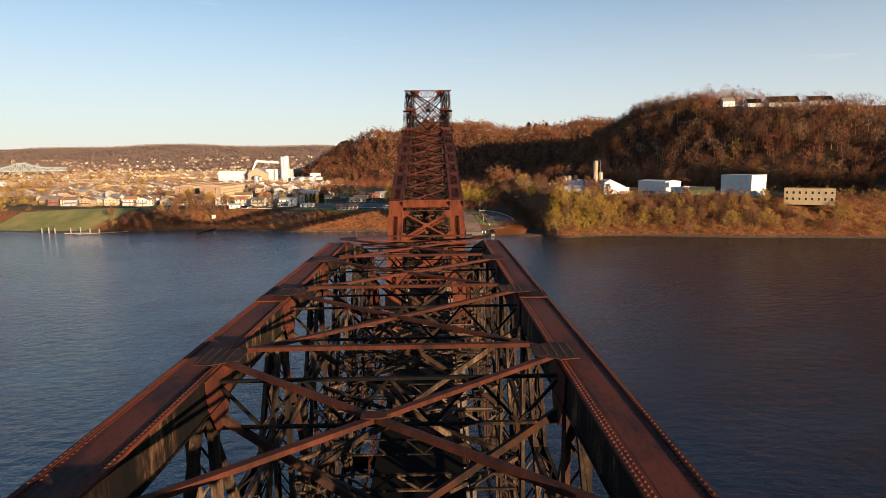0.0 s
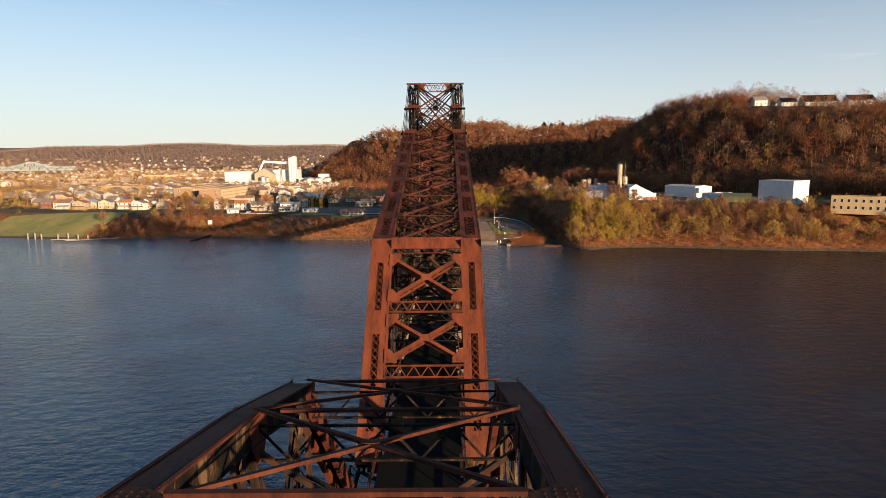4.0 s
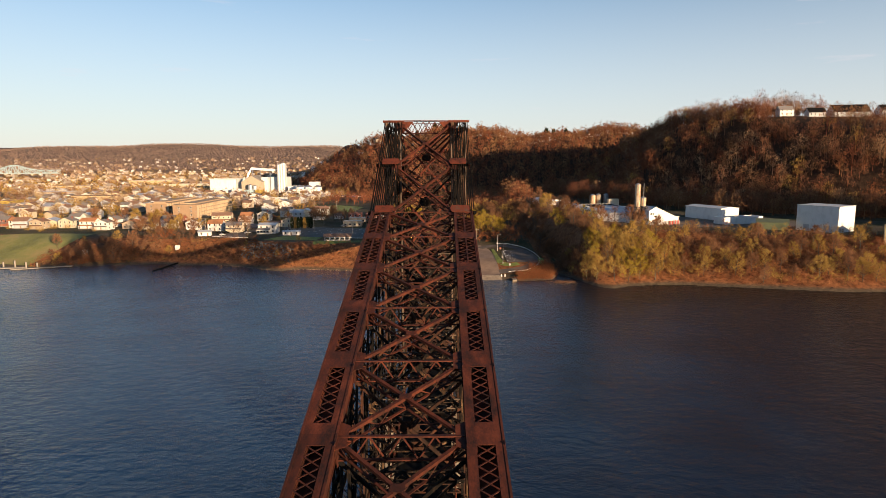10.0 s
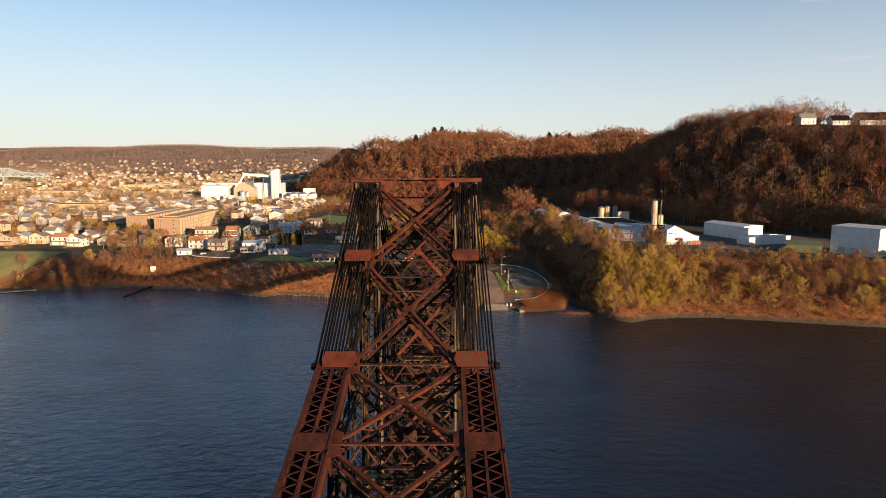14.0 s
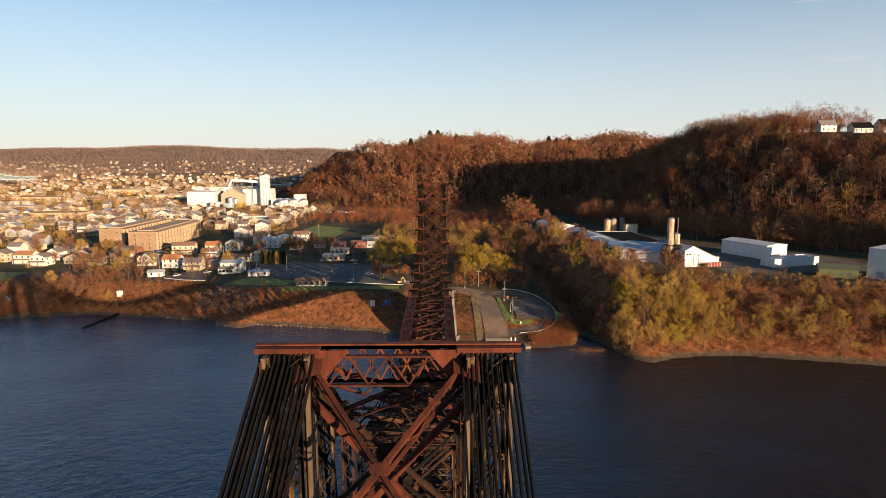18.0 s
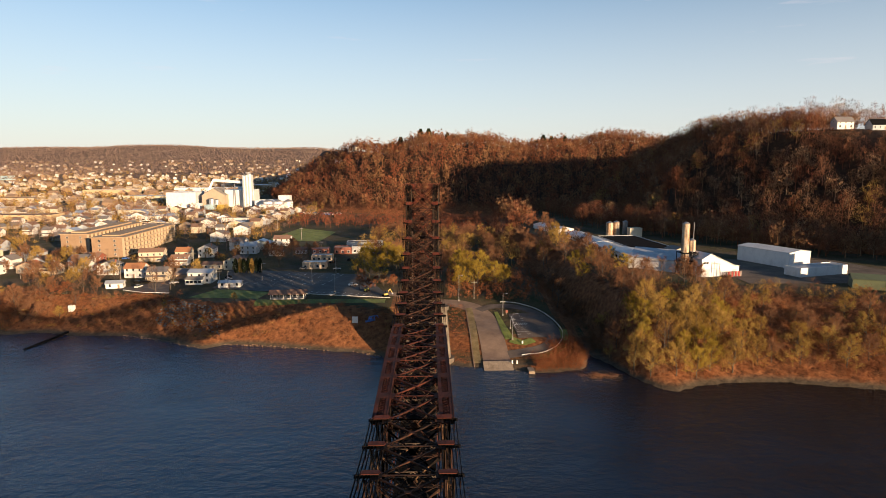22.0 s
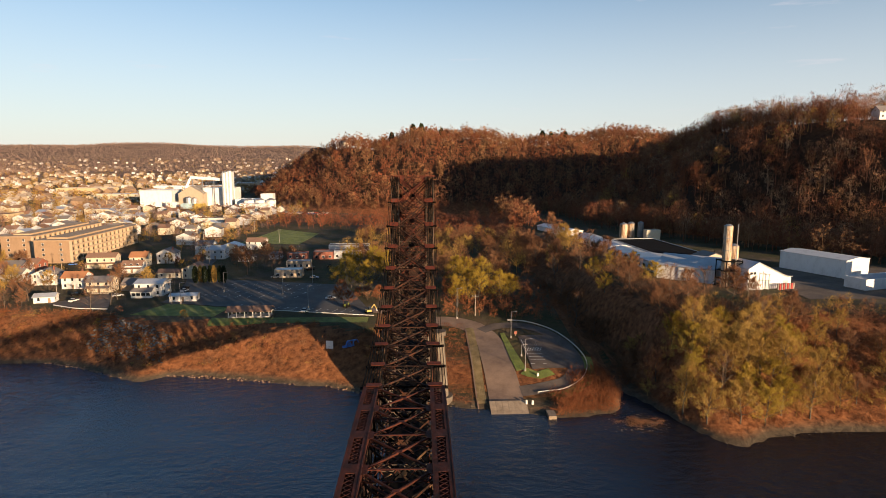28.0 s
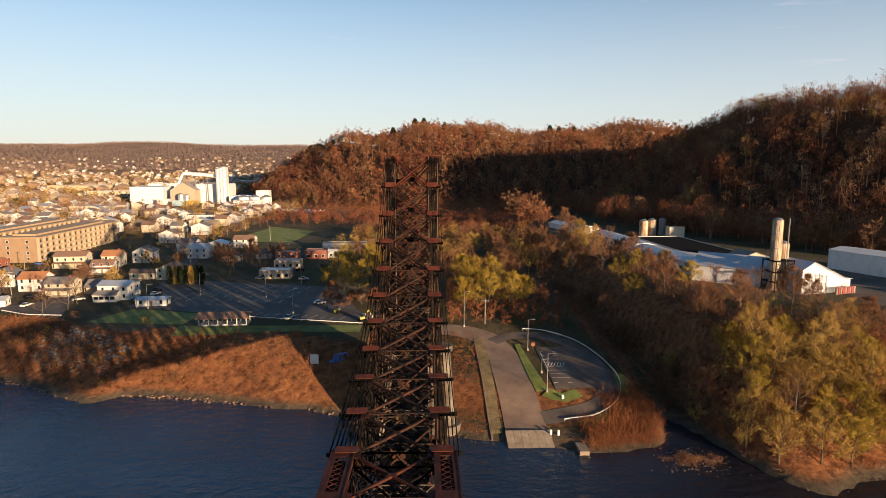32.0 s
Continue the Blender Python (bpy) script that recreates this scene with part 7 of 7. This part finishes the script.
# riverside docks on the far left bank
dk = thing("dock", "weathered dock piles and a low jetty in the river", "dock", (0, 0, 0))
for k, (x, y, h) in enumerate(((-284, 262, 4.2), (-279, 262, 4.4), (-274, 261, 3.8), (-262, 260, 3.6), (-255, 260, 4.4), (-247, 258, 3.6), (-241, 259, 3.2))):
    mb = MB()
    mb.tube((x, y, -2), (x, y, h), 0.45, n=8)
    part("pile", mb, WOODGREY, dk)
mb = MB()
mb.bar((-264, 256, 0.5), (-248, 258, 0.5), 2.6, 0.5)
part("jetty", mb, WOODGREY, dk)
mb = MB()
mb.bar((-252, 252, 0.35), (-222, 262, 0.6), 2.0, 0.4)
part("floating_walkway", mb, WOODGREY, dk)
mb = MB()
mb.bar((-165.5, 245.5, 0.1), (-161.0, 268.5, 0.9), 0.9, 0.7)
tagged(part("log_boom", mb, BLACK), "dark waterlogged timber jetty slanting into the river", "jetty")
for x, y in ((-226, 283), (-166, 281)):
    block("hut", "small white hut on the river bank", "hut", x, y, R.uniform(-20, 20), 2.4, 1.8, 2.0, WHITE, METAL_GREY)

# ---- planting ----


def clear(x, y, r=2.0):
    return all((x - a) ** 2 + (y - b) ** 2 > (c + r) ** 2 for a, b, c in NOGO)


def shore(x):
    return float(np.interp(x, SX, SY))


placed = []
RIVERSIDE = ((-118.6, 317), (-118, 310), (-99.6, 306), (-144.5, 326), (-161, 335), (-180, 344), (-132, 331), (-158, 306), (-146, 305), (-150, 317), (-200, 352), (-205, 340))


def grove(n, x0, x1, y0, y1, keys, lo, hi, gap, keep=None):
    made = 0
    for _ in range(n * 12):
        if made >= n:
            break
        x, y = R.uniform(x0, x1), R.uniform(y0, y1)
        if not clear(x, y) or (keep and not keep(x, y)) or any((x - a) ** 2 + (y - b) ** 2 < gap * gap for a, b in placed):
            continue
        placed.append((x, y))
        plant(R.choice(keys), x, y, R.uniform(lo, hi))
        made += 1


drape("works_yard", [(146, 262), (236, 262), (226, 322), (150, 330)], 20, 14, two_scale("packed_dirt", [(0.3, (0.05, 0.036, 0.026)), (0.5, (0.085, 0.063, 0.046)), (0.7, (0.13, 0.10, 0.075))], 0.12, 2.0, 0.95), "packed dirt yard between the works buildings", "yard", 0.12)
# the big clump on the point and the bank below the works
grove(24, 76, 118, 194, 240, ("olive_a", "olive_b", "olive_a", "yellow_b"), 1.05, 1.4, 4.6, lambda x, y: 4 < y - shore(x) < 40 and not (x > 100 and y > 228))
grove(10, 68, 120, 200, 262, ("brown_a", "brown_b", "bare"), 1.0, 1.3, 4.5, lambda x, y: 6 < y - shore(x) < 60)
grove(46, 110, 262, 185, 240, ("olive_b", "brown_a", "olive_b", "olive_a", "brown_b"), 0.75, 1.1, 5.2, lambda x, y: 8 < y - shore(x) < 34)
grove(14, 100, 250, 182, 235, ("rust_a", "bare", "brown_b"), 0.8, 1.1, 4.6, lambda x, y: 5 < y - shore(x) < 30)
# between the works and the loop road
grove(28, 60, 97, 238, 420, ("brown_a", "brown_b", "brown_a", "olive_b", "bare"), 1.0, 1.35, 5.5)
grove(5, 68, 100, 290, 330, ("yellow_b",), 0.8, 1.05, 6)
grove(5, 66, 80, 232, 262, ("brown_b", "olive_b"), 0.5, 0.75, 4.0)
# behind the ramp road, along the bridge
grove(9, 16, 46, 296, 334, ("yellow_a", "yellow_a", "yellow_b"), 1.05, 1.35, 5.5)
grove(20, 8, 98, 335, 470, ("brown_a", "brown_b", "olive_b", "brown_b"), 1.1, 1.4, 7)
grove(12, -38, -14, 320, 375, ("yellow_a", "yellow_b", "olive_a"), 0.95, 1.25, 5.0)
grove(16, -42, 14, 380, 520, ("olive_b", "brown_a", "brown_b", "yellow_b"), 1.0, 1.3, 7.5)
grove(10, -34, 6, 292, 318, ("rust_a", "brown_b"), 0.6, 0.9, 4.5)
# left bank and town
grove(14, -104, -72, 358, 402, ("brown_a", "brown_b", "bare"), 0.9, 1.15, 5.5)
grove(8, -148, -120, 366, 440, ("olive_b", "brown_b"), 0.6, 0.85, 7)
grove(10, -215, -160, 283, 318, ("brown_b", "olive_b", "bare"), 0.7, 1.0, 7, lambda x, y: y - shore(x) > 16)
grove(14, -214, -122, 288, 345, ("olive_b", "bare", "brown_a", "olive_a"), 0.85, 1.15, 8, lambda x, y: y - shore(x) > 24 and all((x - a) ** 2 + (y - b) ** 2 > 8.5 ** 2 for a, b in RIVERSIDE))
for x, y, k, sc in ((-214, 362, "olive_b", 1.25), (-222, 371, "brown_b", 1.3), (-232, 360, "olive_a", 1.15), (-246, 372, "brown_a", 1.1), (-264, 392, "olive_b", 1.3), (-276, 384, "brown_b", 1.35), (-204, 330, "olive_a", 1.1), (-209, 322, "brown_b", 1.2)):
    placed.append((x, y))
    plant(k, x, y, sc)
grove(10, -330, -190, 320, 420, ("olive_b", "brown_b", "yellow_b", "brown_a"), 0.7, 1.0, 10)
vw = scatter(1500, -130, 104, 335, 640, lambda x, y: (x > 8 and y < 480 or x > -44 and y > 380 or x > -130 and y > 560) and x < 60 + 0.1 * (y - 335) and clear(x, y, 1) and not (-60 < x < -30 and 405 < y < 448), 0.55, 0.95, gap=6.5)
vf = [q for q in vw if q[1] > 500]
vw = [q for q in vw if q[1] <= 500]
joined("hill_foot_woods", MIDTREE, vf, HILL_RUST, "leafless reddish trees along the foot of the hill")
joined("valley_woods_brown", FOREST, vw[0::3] + vw[1::3], TWIG_BROWN, "leafless brown trees in the valley behind the ramp")
joined("valley_woods_olive", FOREST, vw[2::3], BUD_OLIVE, "budding olive trees in the valley behind the ramp")
tw_ = scatter(3200, -640, -130, 425, 800, lambda x, y: free_spot(x, y, 2), 0.4, 0.9, gap=9.5)
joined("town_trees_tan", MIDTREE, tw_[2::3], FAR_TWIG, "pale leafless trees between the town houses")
joined("town_trees_olive", MIDTREE, tw_[0::3], BUD_OLIVE, "budding olive trees between the town houses")
joined("town_trees_brown", MIDTREE, tw_[1::3], TWIG_BROWN, "leafless brown trees between the town houses")
lt = scatter(1900, -232, -60, 244, 306, lambda x, y: 4 < y - shore(x) < 30 and not (-70 < x < -20 and y - shore(x) < 18) and not (x > -116 and y > 269) and not (-162 < x and y > 286), 0.5, 1.2, gap=3.6)
lt = [(x, y, z, k * (0.5 if x > -172 else 1.0), a) for x, y, z, k, a in lt]
joined("bank_thicket_brown", THICKET, lt[0::3], TWIG_BROWN, "lumpy leafless bushes on the river bank", "brush")
joined("bank_thicket_dark", THICKET, lt[1::3], TWIG_RUST, "reddish bushes on the river bank", "brush")
joined("bank_thicket_grey", THICKET, lt[2::3], TWIG_GREY, "grey-brown bushes on the river bank", "brush")
grove(14, -246, -160, 262, 300, ("bare", "brown_b", "bare", "brown_a", "rust_a"), 0.6, 0.95, 5.5, lambda x, y: 12 < y - shore(x) < 34)
grove(9, -190, -60, 246, 284, ("rust_a", "brown_b", "olive_b", "rust_a"), 0.35, 0.55, 4.5, lambda x, y: 8 < y - shore(x) < 25 and not (-36 < x < -12 and y < 262))
grove(6, -240, -190, 262, 300, ("brown_b", "olive_b", "rust_a"), 0.5, 0.85, 7, lambda x, y: 10 < y - shore(x) < 40)
# dark columns of cypress by the car park
CYP = []
for k in range(3):
    rs = np.random.RandomState(90 + k)
    n = 900
    hh = rs.rand(n) ** 0.8
    rad = 1.25 * np.sin(np.pi * np.clip(hh * 0.85 + 0.13, 0, 1)) ** 0.7 * (0.75 + 0.3 * rs.rand(n))
    ang = rs.rand(n) * 6.283
    pos = np.stack([rad * np.cos(ang), rad * np.sin(ang), 0.2 + hh * 8.0], 1)
    dr = np.stack([np.cos(ang) * 0.35, np.sin(ang) * 0.35, np.ones(n)], 1)
    dr /= np.linalg.norm(dr, axis=1)[:, None]
    v, f = tri_cloud(pos, dr, 0.9 * rs.uniform(0.6, 1.2, n), 0.32 * rs.uniform(0.7, 1.3, n), rs)
    CYP.append(crown_mesh("crown", v, f, BUD_OLIVE if k == 1 else CONIFER))
for k in range(7):
    x, y = -108 + 2.3 * k, 341 + 0.8 * (k % 2)
    ob = thing("cypress_tree", "dark upright column-shaped evergreen by the car park", "tree", (x, y, gz(x, y)), R.uniform(0, 360), group="evergreens")
    mb = MB()
    mb.tube((0, 0, -0.3), (0, 0, 5), 0.14, 0.05, n=5)
    part("trunk", mb, BARK, ob)
    part("crown", CYP[k % 3], None, ob)
# dark pines on the ridge
for k in range(9):
    x = (-40, 2, -10, 30, 4, 170, 182, 200, -52)[k]
    y = 905 - 0.12 * x + R.uniform(-6, 6)
    ob = thing("pine_tree", "tall dark conifer standing out on the ridge", "tree", group="ridge conifers")
    s = R.uniform(1.5, 2.6)
    ob.matrix_basis = pose(x, y, gz(x, y)) @ Matrix.Diagonal((s * 1.3, s * 1.3, s, 1))
    mb = MB()
    mb.tube((0, 0, -0.3), (0, 0, 6), 0.14, 0.05, n=5)
    part("trunk", mb, BARK, ob)
    part("crown", CYP[0], None, ob)

# brush on the banks, in three mixed tones
BRUSH = [brush_shape(60 + k, 3.0, 1.8, 130, 0.075, 1.35) for k in range(3)]
LOWB = [brush_shape(70 + k, 0.9, 1.7, 70, 0.07, 0.8) for k in range(3)]


def bank(x, y, lo, hi):
    return lo < y - shore(x) < hi


lb = scatter(2600, -248, -14, 240, 300, lambda x, y: bank(x, y, 5, 27) and gz(x, y) < 13.0 and not (x > -116 and y > 270) and not (-66 < x < -20 and R.random() < 0.70), 0.5, 1.2, gap=2.5)
joined("bank_brush_brown", BRUSH, lb[0::3], TWIG_BROWN, "dense leafless brown brush on the river bank", "brush")
joined("bank_brush_rust", BRUSH, lb[1::3], TWIG_RUST, "dense rusty brown brush on the river bank", "brush")
joined("bank_brush_olive", LOWB, lb[2::3], BUD_OLIVE, "low olive brush on the river bank", "brush")
rb = scatter(3600, 66, 320, 165, 245, lambda x, y: bank(x, y, 3, 46) and clear(x, y, 1), 0.6, 1.3, gap=3.0)
joined("wood_edge_brush_rust", BRUSH, rb[0::2], TWIG_RUST, "rusty brown undergrowth on the wooded bank", "brush")
joined("wood_edge_brush_brown", LOWB, rb[1::2], TWIG_BROWN, "brown undergrowth on the wooded bank", "brush")
ru = scatter(2400, 70, 300, 176, 250, lambda x, y: bank(x, y, 6, 50) and clear(x, y, 2) and (x < 150 or R.random() < 0.55), 0.55, 1.15, gap=4.0)
joined("bank_undergrowth_olive", THICKET, ru[0::2], BUD_OLIVE, "budding olive undergrowth between the bank's trees", "brush")
joined("bank_undergrowth_brown", THICKET, ru[1::2], TWIG_BROWN, "leafless brown undergrowth between the bank's trees", "brush")
rd = scatter(700, 42, 64, 213, 240, lambda x, y: bank(x, y, 1.5, 30) and clear(x, y, 1) and (x - 46) ** 2 + (y - 250) ** 2 > 17 ** 2 and (x > 50 or y < 224), 0.5, 1.1, gap=1.5)
joined("reed_clump", BRUSH, rd, TWIG_RUST, "tall rust-red dead reeds beside the creek mouth", "reeds")
md = scatter(900, 1, 19, 222, 280, lambda x, y: bank(x, y, 2, 70), 0.4, 0.8, gap=1.8)
joined("verge_brush", LOWB, md, TWIG_RUST, "low dead weeds between bridge pier and road", "brush")
ob_ = scatter(500, 12, 62, 279, 338, lambda x, y: clear(x, y, 1) and y > 283 + 0.3 * (30 - x), 0.4, 0.9, gap=3.4)
joined("orange_brush", THICKET, ob_, TWIG_RUST, "orange-brown brush behind the ramp road", "brush")
vb = scatter(520, 58, 110, 240, 420, lambda x, y: clear(x, y, 1), 0.7, 1.4, gap=3.6)
joined("thicket", BRUSH, vb, TWIG_BROWN, "brown thicket in the creek ravine", "brush")
tb = scatter(700, -560, -130, 330, 800, lambda x, y: free_spot(x, y, 1), 0.8, 1.9, gap=9)
joined("garden_shrubs", BRUSH, tb, BUD_OLIVE, "garden shrubs between the town houses", "brush")
ft = [(x, y, z, s * 0.9, a) for x, y, z, s, a in far_spot(4600, 0.5, 1.1)]
joined("valley_trees_brown", TINY, ft[0::2], TWIG_GREY, "leafless trees among the far houses")
joined("valley_trees_olive", TINY, ft[1::2], BUD_OLIVE, "budding trees among the far houses")
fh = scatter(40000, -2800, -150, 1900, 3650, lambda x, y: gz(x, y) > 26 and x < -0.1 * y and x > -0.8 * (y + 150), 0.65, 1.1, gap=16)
joined("distant_woods", SPECK, fh, FAR_TWIG, "haze-paled brown woods on the distant hills")

gb = [(R.gauss(64, 2.4), R.gauss(208, 1.6), 0.02, R.uniform(0.35, 0.75), R.uniform(0, 6)) for _ in range(46)]
joined("drift_brush", LOWB, gb, TWIG_BROWN, "tangled drift brush on the bar at the creek mouth", "brush")
# stones and drift at the water's edge
ROCK = []
for k in range(4):
    bm = bmesh.new()
    bmesh.ops.create_icosphere(bm, subdivisions=1, radius=1.0)
    rr = random.Random(k)
    for v in bm.verts:
        v.co *= rr.uniform(0.7, 1.2)
        v.co.z *= 0.6
    me = bpy.data.meshes.new("rock")
    bm.to_mesh(me)
    bm.free()
    v = np.array([tuple(q.co) for q in me.vertices])
    f = np.array([tuple(p.vertices) for p in me.polygons])
    ROCK.append((v, f))
rk = [(x, shore(x) + R.uniform(-1.5, 2.5), R.uniform(-0.1, 0.25), R.uniform(0.1, 0.4), R.uniform(0, 6)) for x in [R.uniform(-300, 260) for _ in range(600)] if not 21 < x < 35]
joined("shore_stones", ROCK, rk, two_scale("wet_stone", [(0.3, (0.03, 0.023, 0.017)), (0.7, (0.09, 0.07, 0.05))], 0.5, 4, 0.9), "scattered dark wet stones along the water's edge", "stones")
ts = [(x, shore(x) + R.uniform(-1.2, 1.6), R.uniform(-0.12, 0.15), R.uniform(0.15, 0.55), R.uniform(0, 6)) for x in [R.uniform(-135, 10) for _ in range(520)]]
joined("bank_stones", ROCK, ts, two_scale("dusty_bank_stone", [(0.3, (0.13, 0.075, 0.045)), (0.5, (0.20, 0.125, 0.075)), (0.7, (0.28, 0.19, 0.125))], 0.5, 4, 0.95), "tan stones and clods along the foot of the bank", "stones")
rub = scatter(900, -122, -88, 254, 280, lambda x, y: abs((x + 105) * 0.5 + (y - 267)) < 7 and y - shore(x) > 1.5, 0.25, 0.9, sink=-0.1, gap=0.9)
joined("bank_rubble", ROCK, rub, two_scale("grey_rubble", [(0.3, (0.05, 0.045, 0.042)), (0.5, (0.10, 0.092, 0.086)), (0.7, (0.20, 0.185, 0.17))], 0.4, 4, 0.9), "grey broken rubble tipped down the bank", "rubble")
tb = scatter(900, -90, -10, 226, 262, lambda x, y: bank(x, y, 1.0, 19) and R.random() < 0.75, 0.25, 0.6, gap=1.9)
joined("dry_weeds", LOWB, tb, TWIG_RUST, "low dry russet weeds on the sunlit bank", "weeds")
dr_ = [(R.gauss(64, 3.5), R.gauss(208, 3.0), R.uniform(-0.3, 0.05), R.uniform(0.08, 0.28), R.uniform(0, 6)) for _ in range(700)]
joined("gravel_bar", ROCK, dr_, two_scale("gravel", [(0.3, (0.05, 0.034, 0.022)), (0.7, (0.13, 0.09, 0.06))], 0.5, 4, 0.95), "low gravel and driftwood bar at the creek mouth", "gravel")
